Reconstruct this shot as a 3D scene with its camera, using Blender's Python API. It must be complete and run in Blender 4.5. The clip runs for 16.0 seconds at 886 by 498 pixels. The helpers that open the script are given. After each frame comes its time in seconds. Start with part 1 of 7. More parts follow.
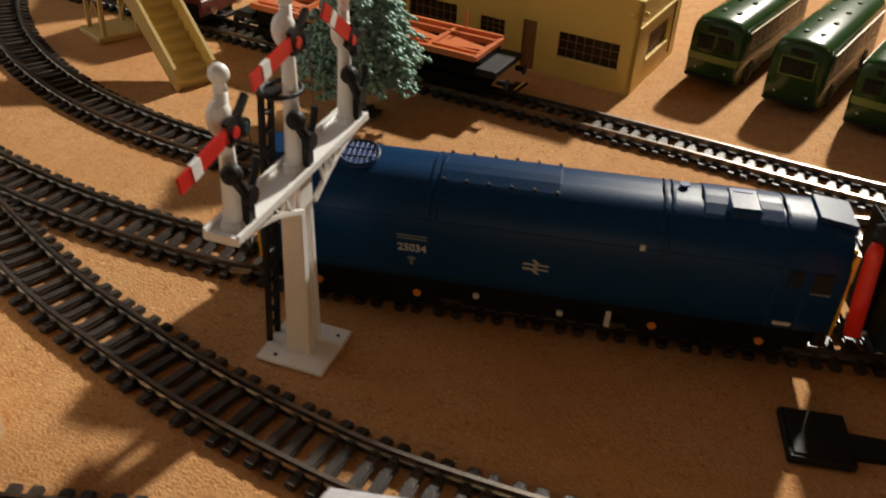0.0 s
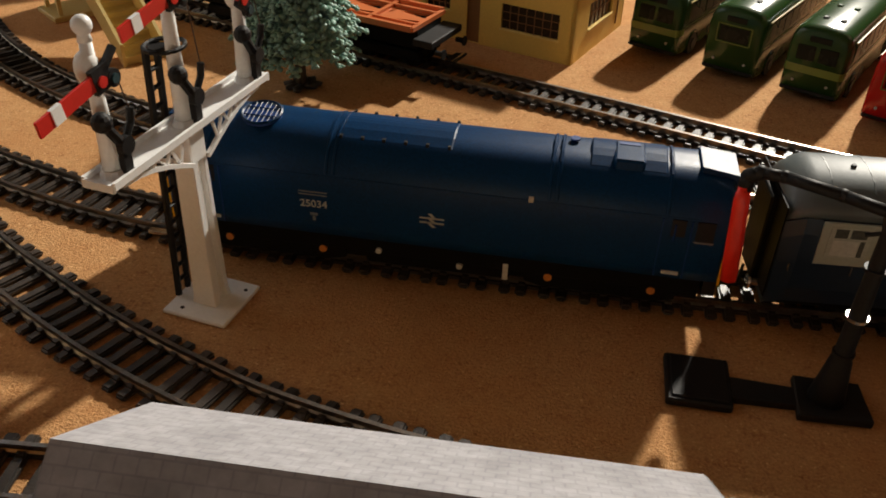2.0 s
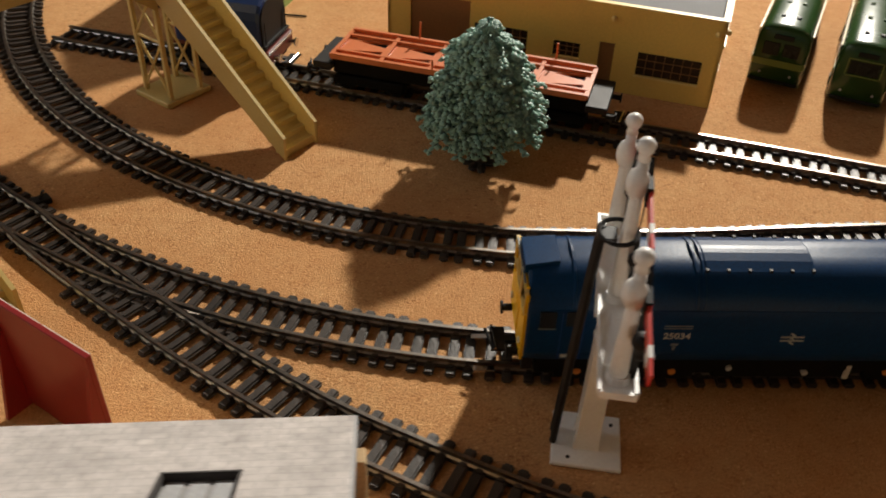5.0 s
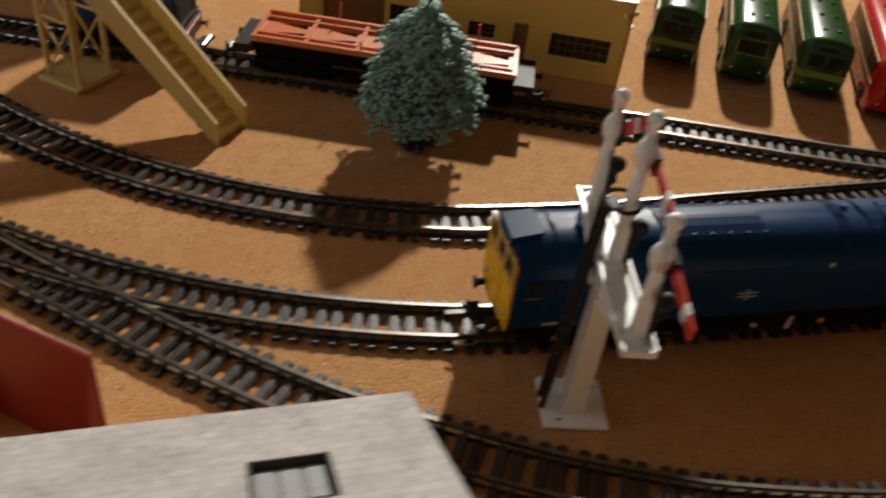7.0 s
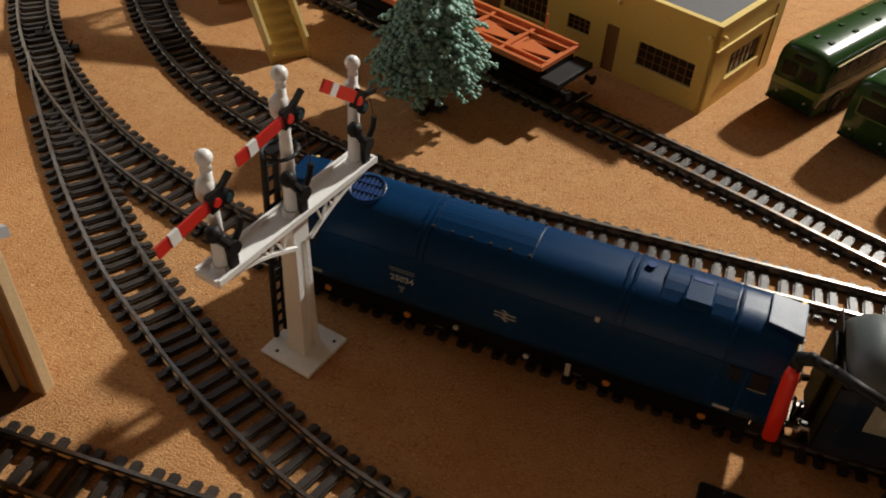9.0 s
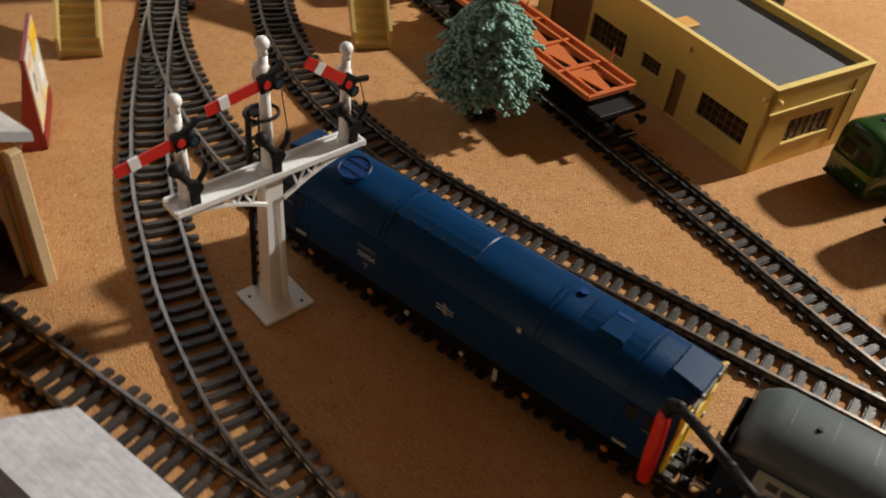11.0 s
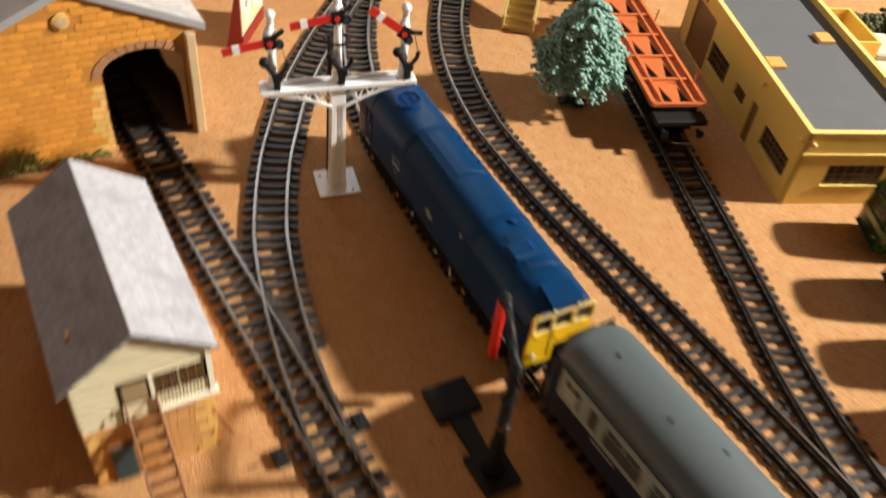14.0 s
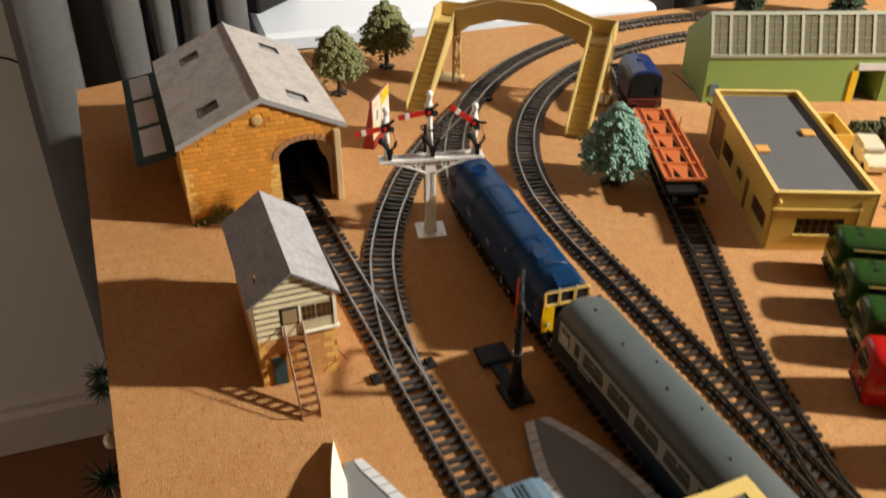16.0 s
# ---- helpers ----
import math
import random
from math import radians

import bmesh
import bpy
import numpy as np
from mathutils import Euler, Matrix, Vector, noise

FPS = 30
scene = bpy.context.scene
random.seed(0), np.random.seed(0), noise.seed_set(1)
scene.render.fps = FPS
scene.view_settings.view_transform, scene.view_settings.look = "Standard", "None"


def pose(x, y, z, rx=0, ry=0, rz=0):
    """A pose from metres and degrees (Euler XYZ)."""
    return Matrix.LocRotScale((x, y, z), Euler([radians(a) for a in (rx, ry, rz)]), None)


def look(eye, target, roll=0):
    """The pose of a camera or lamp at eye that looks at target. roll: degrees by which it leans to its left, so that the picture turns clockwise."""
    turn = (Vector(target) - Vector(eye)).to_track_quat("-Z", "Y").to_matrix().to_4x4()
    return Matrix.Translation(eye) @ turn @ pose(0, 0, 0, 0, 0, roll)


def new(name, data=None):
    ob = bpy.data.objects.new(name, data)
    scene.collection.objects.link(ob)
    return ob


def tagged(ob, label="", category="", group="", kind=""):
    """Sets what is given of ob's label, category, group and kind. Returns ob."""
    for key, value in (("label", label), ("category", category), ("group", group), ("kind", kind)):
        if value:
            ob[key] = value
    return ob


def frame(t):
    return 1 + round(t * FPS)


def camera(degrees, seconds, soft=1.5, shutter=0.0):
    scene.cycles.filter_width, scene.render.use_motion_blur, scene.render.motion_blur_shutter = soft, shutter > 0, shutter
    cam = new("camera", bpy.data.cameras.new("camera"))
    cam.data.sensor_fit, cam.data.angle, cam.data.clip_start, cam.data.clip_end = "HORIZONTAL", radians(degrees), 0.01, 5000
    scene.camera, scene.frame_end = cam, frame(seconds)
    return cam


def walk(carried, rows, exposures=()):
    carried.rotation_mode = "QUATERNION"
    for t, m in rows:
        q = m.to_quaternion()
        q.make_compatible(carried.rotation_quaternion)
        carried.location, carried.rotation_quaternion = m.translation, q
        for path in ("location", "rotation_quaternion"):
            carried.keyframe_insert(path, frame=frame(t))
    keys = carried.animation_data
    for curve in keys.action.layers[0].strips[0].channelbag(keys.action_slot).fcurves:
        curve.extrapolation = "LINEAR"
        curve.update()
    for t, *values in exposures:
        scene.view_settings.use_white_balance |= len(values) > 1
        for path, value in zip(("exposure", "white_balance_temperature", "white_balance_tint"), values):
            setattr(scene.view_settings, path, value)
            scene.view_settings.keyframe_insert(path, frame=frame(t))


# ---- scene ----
cam = camera(54.98, 16.0, soft=1.8, shutter=0.5)
PATH = [
    (0, (0.0009, -0.2430, 0.1846), (-0.1149, 0.5781, -0.3743), 3.21),
    (0.5, (0.0161, -0.2474, 0.1776), (-0.1018, 0.5702, -0.3859), 2.76),
    (1, (0.0241, -0.2506, 0.1780), (-0.1172, 0.5656, -0.3823), 1.44),
    (1.5, (0.0219, -0.2516, 0.1840), (-0.0980, 0.5612, -0.3860), 2.32),
    (2, (0.0414, -0.2501, 0.1806), (-0.0917, 0.5626, -0.3865), 1.95),
    (2.5, (0.0429, -0.2487, 0.1812), (-0.0796, 0.5599, -0.3942), 2.06),
    (3, (0.0467, -0.2483, 0.1824), (-0.0782, 0.5600, -0.3930), 1.80),
    (3.5, (0.0473, -0.2486, 0.1890), (-0.0804, 0.5568, -0.3899), 1.76),
    (4, (0.0324, -0.2443, 0.2081), (-0.1102, 0.5538, -0.3772), 1.02),
    (4.5, (-0.0422, -0.2362, 0.2245), (-0.1559, 0.5612, -0.3681), -0.86),
    (4.7, (-0.0935, -0.2271, 0.2314), (-0.1497, 0.5612, -0.3813), -0.22),
    (6.8, (-0.1972, -0.2243, 0.2232), (0.0214, 0.5310, -0.3946), 7.82),
    (7, (-0.1814, -0.2256, 0.2287), (0.0379, 0.5276, -0.3913), 7.79),
    (7.5, (-0.1125, -0.2219, 0.2345), (0.0377, 0.5522, -0.3806), 7.24),
    (8, (0.0084, -0.2184, 0.2394), (-0.1058, 0.5282, -0.4161), 3.83),
    (8.5, (0.0388, -0.2263, 0.2406), (-0.2079, 0.4782, -0.4248), 3.21),
    (9, (0.0526, -0.2233, 0.2460), (-0.2139, 0.4760, -0.4174), 3.52),
    (11.5, (0.1869, -0.2015, 0.2652), (-0.3352, 0.3416, -0.3924), 7.45),
    (12, (0.2501, -0.1972, 0.2874), (-0.3487, 0.2396, -0.3839), 6.46),
    (12.5, (0.2498, -0.1900, 0.2941), (-0.3632, 0.2384, -0.3697), 6.67),
    (13, (0.2416, -0.1851, 0.3050), (-0.3750, 0.2358, -0.3603), 6.18),
    (13.5, (0.2313, -0.1720, 0.2815), (-0.3739, 0.2436, -0.3975), 6.52),
    (14, (0.2782, -0.1769, 0.3094), (-0.3429, 0.2016, -0.3769), 7.19),
    (14.5, (0.4679, -0.1942, 0.3467), (-0.2474, 0.0649, -0.3024), 3.74),
    (14.7, (0.4939, -0.2052, 0.3757), (-0.2512, 0.0655, -0.2339), 4.54),
    (15, (0.4845, -0.1992, 0.3769), (-0.2834, 0.0607, -0.2085), 2.92),
    (15.5, (0.4635, -0.2133, 0.3864), (-0.3315, 0.0523, -0.1590), 2.28),
    (16, (0.4824, -0.2134, 0.3658), (-0.3092, 0.0510, -0.1851), 0.18),
]
walk(cam, [(t, look(eye, target, roll)) for t, eye, target, roll in PATH], exposures=(
    (0.0, -0.54, 6800, 10), (4.7, -0.56, 6750, 10), (6.8, -0.9, 6600, 10), (9.2, -0.78, 6500, 10), (11.5, -0.65, 6500, 10), (12.3, 0.0, 6500, 10),
    (14.0, 0.12, 6500, 10), (14.6, 0.3, 6500, 10), (15.0, -0.05, 6500, 10), (15.4, -0.38, 6550, 10), (16.0, -0.3, 6800, 10)))

# ---- light ----
world = bpy.data.worlds.new("room_air")
scene.world = world
world.use_nodes = True
world.node_tree.nodes["Background"].inputs[0].default_value = (1.0, 0.62, 0.4, 1)
world.node_tree.nodes["Background"].inputs[1].default_value = 0.005


def lamp(name, kind, place, watts, colour, size):
    data = bpy.data.lights.new(name, kind)
    data.energy, data.color = watts, colour
    if kind in ("POINT", "SPOT"):
        data.shadow_soft_size = size
    else:
        data.size = size
    ob = new(name, data)
    ob.location = place
    return ob


room = lamp("room_lamp", "SPOT", (0.76, 1.83, 1.27), 500.0, (1.0, 0.955, 0.865), 0.056)
room.data.spot_size, room.data.spot_blend = radians(75), 0.5
room.rotation_euler = (Vector((0.0, 0.15, 0.0)) - room.location).to_track_quat("-Z", "Y").to_euler()
# Unseen warm fill light, added to lift shaded ground and the +x faces.
lamp("warm_fill_light", "POINT", (1.60, 0.20, 1.28), 7.2, (1.0, 0.68, 0.42), 0.35)
# Unseen low fill, added to brighten the back wall beside the board.
lamp("low_fill_light", "POINT", (0.25, -1.20, -0.25), 6.6, (1.0, 0.96, 0.86), 0.15)
window = lamp("window_light", "AREA", (-0.875, 0.22, 0.58), 1.4, (0.58, 0.74, 1.0), 0.5)
window.rotation_euler = (0, radians(-50), 0)

# ---- materials ----


def ramp_mix(nt, fac, a, b):
    m = nt.nodes.new("ShaderNodeMix")
    m.data_type = "RGBA"
    nt.links.new(fac, m.inputs["Factor"])
    for sock, v in (("A", a), ("B", b)):
        s = [i for i in m.inputs if i.name == sock and i.type == "RGBA"][0]
        if isinstance(v, tuple):
            s.default_value = (*v, 1)
        else:
            nt.links.new(v, s)
    return [o for o in m.outputs if o.type == "RGBA"][0]


def noise_node(nt, scale, detail=4, rough=0.6, vec=None):
    n = nt.nodes.new("ShaderNodeTexNoise")
    n.inputs["Scale"].default_value, n.inputs["Detail"].default_value, n.inputs["Roughness"].default_value = scale, detail, rough
    if vec is not None:
        nt.links.new(vec, n.inputs["Vector"])
    return n.outputs["Fac"]


def stretch(nt, value, lo, hi):
    r = nt.nodes.new("ShaderNodeMapRange")
    r.inputs["From Min"].default_value, r.inputs["From Max"].default_value = lo, hi
    nt.links.new(value, r.inputs["Value"])
    return r.outputs["Result"]


def surface(name, base, rough=0.5, metal=0.0, grain=900, wide=45, amount=0.12, bump=0.0002, spread=0.0, coat=0.0, dirt=None, dirt_amount=0.3, spec=0.5):
    """A painted, plastic, card or metal surface with grain at two scales, patches of dirt and, where spread is given, a tone for each piece."""
    m = bpy.data.materials.new(name)
    m.use_nodes = True
    nt = m.node_tree
    b = nt.nodes["Principled BSDF"]
    vec = nt.nodes.new("ShaderNodeTexCoord").outputs["Object"]
    fine, broad = noise_node(nt, grain, vec=vec), noise_node(nt, wide, vec=vec)
    lo, hi = tuple(c * (1 - amount) for c in base), tuple(min(1, c * (1 + amount)) for c in base)
    col = ramp_mix(nt, stretch(nt, fine, 0.3, 0.7), lo, hi)
    dirt = dirt or tuple(c * 0.6 for c in base)
    patch = nt.nodes.new("ShaderNodeMath")
    patch.operation = "MULTIPLY"
    nt.links.new(stretch(nt, broad, 0.45, 0.8), patch.inputs[0])
    patch.inputs[1].default_value = dirt_amount
    col = ramp_mix(nt, patch.outputs[0], col, dirt)
    if spread:
        info = nt.nodes.new("ShaderNodeObjectInfo")
        hsv = nt.nodes.new("ShaderNodeHueSaturation")
        nt.links.new(col, hsv.inputs["Color"])
        r = nt.nodes.new("ShaderNodeMapRange")
        r.inputs["To Min"].default_value, r.inputs["To Max"].default_value = 1 - spread, 1 + spread
        nt.links.new(info.outputs["Random"], r.inputs["Value"])
        nt.links.new(r.outputs["Result"], hsv.inputs["Value"])
        col = hsv.outputs["Color"]
    nt.links.new(col, b.inputs["Base Color"])
    rr = nt.nodes.new("ShaderNodeMapRange")
    rr.inputs["To Min"].default_value, rr.inputs["To Max"].default_value = max(0.02, rough - 0.07), min(1, rough + 0.07)
    nt.links.new(broad, rr.inputs["Value"])
    nt.links.new(rr.outputs["Result"], b.inputs["Roughness"])
    b.inputs["Metallic"].default_value = metal
    b.inputs["Coat Weight"].default_value = coat
    b.inputs["Coat Roughness"].default_value = 0.12
    b.inputs["Specular IOR Level"].default_value = spec
    if bump:
        bn = nt.nodes.new("ShaderNodeBump")
        bn.inputs["Strength"].default_value, bn.inputs["Distance"].default_value = 0.6, bump
        nt.links.new(fine, bn.inputs["Height"])
        nt.links.new(bn.outputs["Normal"], b.inputs["Normal"])
    return m


def slates(name, base, width, height, gap=0.00018):
    """Printed card roof: rows of small slates with faint joints and blotches."""
    m = surface(name, base, 0.8, amount=0.16, grain=300, wide=70, bump=0.0, dirt=tuple(c * 0.60 for c in base), dirt_amount=0.8)
    nt = m.node_tree
    b = nt.nodes["Principled BSDF"]
    uv = nt.nodes.new("ShaderNodeUVMap")
    br = nt.nodes.new("ShaderNodeTexBrick")
    nt.links.new(uv.outputs["UV"], br.inputs["Vector"])
    br.inputs["Scale"].default_value = 1.0
    br.inputs["Brick Width"].default_value, br.inputs["Row Height"].default_value, br.inputs["Mortar Size"].default_value = width, height, gap
    br.inputs["Color1"].default_value, br.inputs["Color2"].default_value, br.inputs["Mortar"].default_value = (1, 1, 1, 1), (0.94, 0.94, 0.95, 1), (0.82, 0.82, 0.84, 1)
    old = b.inputs["Base Color"].links[0].from_socket
    mul = nt.nodes.new("ShaderNodeMix")
    mul.data_type, mul.blend_type = "RGBA", "MULTIPLY"
    mul.inputs["Factor"].default_value = 1
    ins = [i for i in mul.inputs if i.type == "RGBA"]
    nt.links.new(old, ins[0])
    nt.links.new(br.outputs["Color"], ins[1])
    nt.links.new([o for o in mul.outputs if o.type == "RGBA"][0], b.inputs["Base Color"])
    return m


def cork(name):
    """Tan fibre board: fine dark and light flecks, a fibrous nap and broad soft stains."""
    m = bpy.data.materials.new(name)
    m.use_nodes = True
    nt = m.node_tree
    b = nt.nodes["Principled BSDF"]
    vec = nt.nodes.new("ShaderNodeTexCoord").outputs["Object"]
    fine, flecks, mid, broad = (noise_node(nt, s, d, 0.65, vec) for s, d in ((1000, 3), (430, 3), (120, 5), (9, 4)))
    col = ramp_mix(nt, stretch(nt, fine, 0.3, 0.72), (0.337, 0.141, 0.048), (0.705, 0.382, 0.163))
    col = ramp_mix(nt, stretch(nt, flecks, 0.54, 0.70), col, (0.250, 0.095, 0.030))
    col = ramp_mix(nt, stretch(nt, noise_node(nt, 620, 2, 0.5, vec), 0.62, 0.72), col, (0.800, 0.514, 0.249))
    col = ramp_mix(nt, stretch(nt, mid, 0.35, 0.9), col, (0.625, 0.363, 0.164))
    col = ramp_mix(nt, stretch(nt, broad, 0.45, 0.85), col, (0.485, 0.219, 0.079))
    nt.links.new(col, b.inputs["Base Color"])
    b.inputs["Roughness"].default_value = 0.9
    b.inputs["Specular IOR Level"].default_value = 0.2
    bn = nt.nodes.new("ShaderNodeBump")
    bn.inputs["Strength"].default_value, bn.inputs["Distance"].default_value = 0.8, 0.0010
    nt.links.new(fine, bn.inputs["Height"])
    nt.links.new(bn.outputs["Normal"], b.inputs["Normal"])
    return m


CORK = cork("tan_fibre_board")
SLEEPER = surface("black_plastic_sleeper", (0.036, 0.028, 0.023), 0.42, amount=0.3, bump=0.0003, spread=0.35, dirt=(0.10, 0.070, 0.05), dirt_amount=0.3, spec=0.5)
RAIL = surface("nickel_rail", (0.31, 0.285, 0.255), 0.33, metal=1.0, amount=0.25, bump=0.00005, dirt=(0.20, 0.13, 0.09), dirt_amount=0.85)
BLUE = surface("rail_blue_paint", (0.0005, 0.031, 0.100), 0.39, grain=1100, amount=0.26, bump=0.0001, dirt=(0.001, 0.024, 0.072), dirt_amount=0.5, spec=0.19)
BLUE_DARK = surface("deep_blue_grille", (0.005, 0.042, 0.20), 0.5, bump=0.0, spec=0.3)
YELLOW_END = surface("warning_yellow_plastic", (0.86, 0.50, 0.006), 0.4, amount=0.05, bump=0.00005, dirt_amount=0.15)
BLACK = surface("black_plastic", (0.012, 0.011, 0.011), 0.55, amount=0.3, bump=0.0001, spec=0.25)
BLACK_MATT = surface("matt_black_chassis", (0.006, 0.006, 0.006), 0.6, amount=0.3, bump=0.0002, spec=0.08)
WHITE = surface("white_moulded_plastic", (0.89, 0.89, 0.88), 0.35, amount=0.04, bump=0.00006, dirt=(0.52, 0.5, 0.45), dirt_amount=0.25, coat=0.2)
DECAL_DIM = surface("grey_print", (0.22, 0.235, 0.235), 0.6, bump=0.0)
DECAL = surface("printed_white", (0.50, 0.50, 0.46), 0.6, bump=0.0)
RED = surface("signal_red_paint", (0.62, 0.03, 0.02), 0.35, amount=0.05, bump=0.00005)
RED_HOSE = surface("bright_red_plastic", (0.80, 0.025, 0.012), 0.4, amount=0.04, bump=0.0)
ORANGE_DOT = surface("orange_axlebox_paint", (0.62, 0.22, 0.035), 0.5, bump=0.0)
CHROME = surface("bright_metal", (0.75, 0.74, 0.72), 0.15, metal=1.0, bump=0.0)
GLASS_DARK = surface("dark_glazing", (0.022, 0.023, 0.025), 0.32, bump=0.0, spec=0.22)
GREY_ROOF = surface("coach_roof_grey", (0.075, 0.096, 0.100), 0.48, spec=0.8, grain=1200, amount=0.08, bump=0.00006, dirt_amount=0.3)
COACH_BLUE = surface("coach_blue", (0.003, 0.019, 0.045), 0.35, amount=0.08, bump=0.00004)
COACH_FRAME = surface("coach_window_frame", (0.44, 0.47, 0.41), 0.4, bump=0.0)
COACH_PANE = surface("coach_window_pane", (0.080, 0.088, 0.078), 0.35, amount=0.3, bump=0.0, spec=0.2)
COACH_GREY = surface("coach_pale_grey_band", (0.40, 0.43, 0.365), 0.4, amount=0.06, bump=0.00004)
BLIND = surface("white_window_blind", (0.56, 0.57, 0.52), 0.5, bump=0.0)
YELLOW_CARD = surface("lemon_yellow_plastic_wall", (0.80, 0.545, 0.125), 0.45, grain=700, amount=0.06, bump=0.0001, dirt=(0.68, 0.45, 0.12), dirt_amount=0.35)
YELLOW_PLAT = surface("canopy_yellow_plastic", (0.84, 0.63, 0.22), 0.35, amount=0.05, bump=0.00005)
FLAT_ROOF = surface("grey_flat_roof", (0.105, 0.108, 0.115), 0.75, amount=0.1, bump=0.0002, dirt=(0.14, 0.14, 0.14), dirt_amount=0.4)
HATCH = surface("orange_tan_hatch", (0.72, 0.38, 0.10), 0.5, bump=0.0)
BROWN_DOOR = surface("brown_printed_door", (0.26, 0.115, 0.035), 0.55, amount=0.12, bump=0.0001)
BROWN_PANE = surface("brown_dark_pane", (0.04, 0.025, 0.014), 0.25, amount=0.3, bump=0.0)
WAGON = surface("orange_wagon_plastic", (0.56, 0.15, 0.045), 0.42, amount=0.06, bump=0.00006, dirt=(0.5, 0.1, 0.02), dirt_amount=0.3)
BRIDGE = surface("yellow_cream_bridge_plastic", (0.58, 0.43, 0.16), 0.42, amount=0.06, bump=0.00008, dirt=(0.5, 0.32, 0.08), dirt_amount=0.35)
STEEL_BLUE = surface("loco_express_blue", (0.010, 0.030, 0.12), 0.38, bump=0.0, coat=0.1, spec=0.35)
MAROON = surface("dark_red_underframe", (0.13, 0.018, 0.012), 0.4, bump=0.0001)
LIME = surface("lime_green_plastic_wall", (0.245, 0.38, 0.115), 0.5, grain=600, amount=0.05, bump=0.0001, dirt_amount=0.15)
GLAZE_BAR = surface("pale_grey_glazing_bar", (0.40, 0.42, 0.34), 0.45, bump=0.0)
CROSS_BAR = surface("dull_cross_bar", (0.30, 0.31, 0.24), 0.45, bump=0.0)
GLAZE = surface("grey_roof_glazing", (0.17, 0.165, 0.105), 0.2, amount=0.15, bump=0.0)
BUS_GREEN = surface("bus_dark_green_gloss", (0.022, 0.064, 0.015), 0.26, amount=0.06, bump=0.0, coat=0.12, spec=0.35)
BUS_BAND = surface("bus_light_green_band", (0.16, 0.22, 0.035), 0.3, amount=0.05, bump=0.0, coat=0.4)
BUS_GLASS = surface("bus_dark_glazing", (0.008, 0.011, 0.007), 0.28, bump=0.0, spec=0.25)
BUS_TRIM = surface("bus_gold_trim", (0.50, 0.36, 0.10), 0.35, bump=0.0)
BUS_RED = surface("bus_red_gloss", (0.46, 0.012, 0.010), 0.26, amount=0.05, bump=0.0, coat=0.12, spec=0.35)
CREAM = surface("cream_boards", (0.74, 0.66, 0.44), 0.6, amount=0.05, bump=0.00008, spread=0.06, dirt=(0.55, 0.44, 0.25), dirt_amount=0.35)
CREAM_LINE = surface("cream_fence", (0.86, 0.84, 0.68), 0.5, amount=0.04, bump=0.00005)
BRICK = surface("orange_brick_card", (0.70, 0.30, 0.040), 0.75, grain=700, wide=120, amount=0.14, bump=0.0001, spread=0.12, dirt=(0.5, 0.19, 0.03), dirt_amount=0.6)
BRICK_HUT = surface("pale_orange_brick_card", (0.60, 0.31, 0.105), 0.75, grain=700, wide=120, amount=0.14, bump=0.0001, spread=0.14, dirt=(0.48, 0.22, 0.07), dirt_amount=0.5)
BRICK_PALE = surface("pale_quoin_card", (0.78, 0.47, 0.13), 0.75, amount=0.1, bump=0.0001, spread=0.08)
VOUSSOIR = surface("shade_brown_arch_card", (0.40, 0.20, 0.095), 0.8, amount=0.12, bump=0.0001, spread=0.05)
MORTAR = surface("brown_mortar_card", (0.50, 0.215, 0.034), 0.85, amount=0.15, bump=0.0001)
SLATE_SHED = slates("grey_slate_card", (0.50, 0.46, 0.435), 0.0046, 0.0032)
SLATE_HUT = slates("pale_slate_card", (0.405, 0.395, 0.415), 0.0036, 0.0028)
ROOF_EDGE = surface("grey_card_edge", (0.20, 0.20, 0.20), 0.8, bump=0.0)
FASCIA = surface("pale_card_edge", (0.34, 0.34, 0.345), 0.8, bump=0.0)
RECESS_SHADE = surface("recess_shade_card", (0.045, 0.04, 0.038), 0.8, bump=0.0)
ROOF_PANEL = surface("grey_card_rooflight", (0.25, 0.245, 0.24), 0.8, bump=0.0001)
INTERIOR_BROWN = surface("shade_brown_interior", (0.16, 0.10, 0.06), 0.9, bump=0.0)
STONE = surface("tan_stone_pier", (0.56, 0.40, 0.22), 0.8, amount=0.12, bump=0.0002)
BLIND_TAN = surface("tan_blind", (0.34, 0.25, 0.13), 0.7, bump=0.0)
STAIR_BROWN = surface("brown_plastic_stair", (0.24, 0.095, 0.032), 0.45, bump=0.00005)
TEAL = surface("dark_teal_door", (0.014, 0.048, 0.058), 0.5, bump=0.0)
PLATFORM = surface("grey_platform_top", (0.21, 0.215, 0.22), 0.75, amount=0.1, bump=0.00015, dirt=(0.2, 0.2, 0.2), dirt_amount=0.35)
COPING = surface("pale_coping_stone", (0.72, 0.73, 0.78), 0.7, amount=0.08, bump=0.0001, spread=0.1)
AWNING_WHITE = surface("glossy_white_sheet", (0.86, 0.87, 0.90), 0.25, bump=0.0)
SHUNTER = surface("slate_blue_shunter", (0.12, 0.19, 0.26), 0.42, amount=0.06, bump=0.00005)
SHUNTER_DARK = surface("dark_slate_rib", (0.055, 0.09, 0.13), 0.5, bump=0.0)
SHUNTER_RED = surface("shunter_orange_red", (0.42, 0.07, 0.03), 0.45, bump=0.0)
PINE = surface("blue_green_plastic_foliage", (0.22, 0.38, 0.31), 0.48, grain=500, amount=0.3, bump=0.0002, dirt=(0.12, 0.25, 0.19), dirt_amount=0.5)
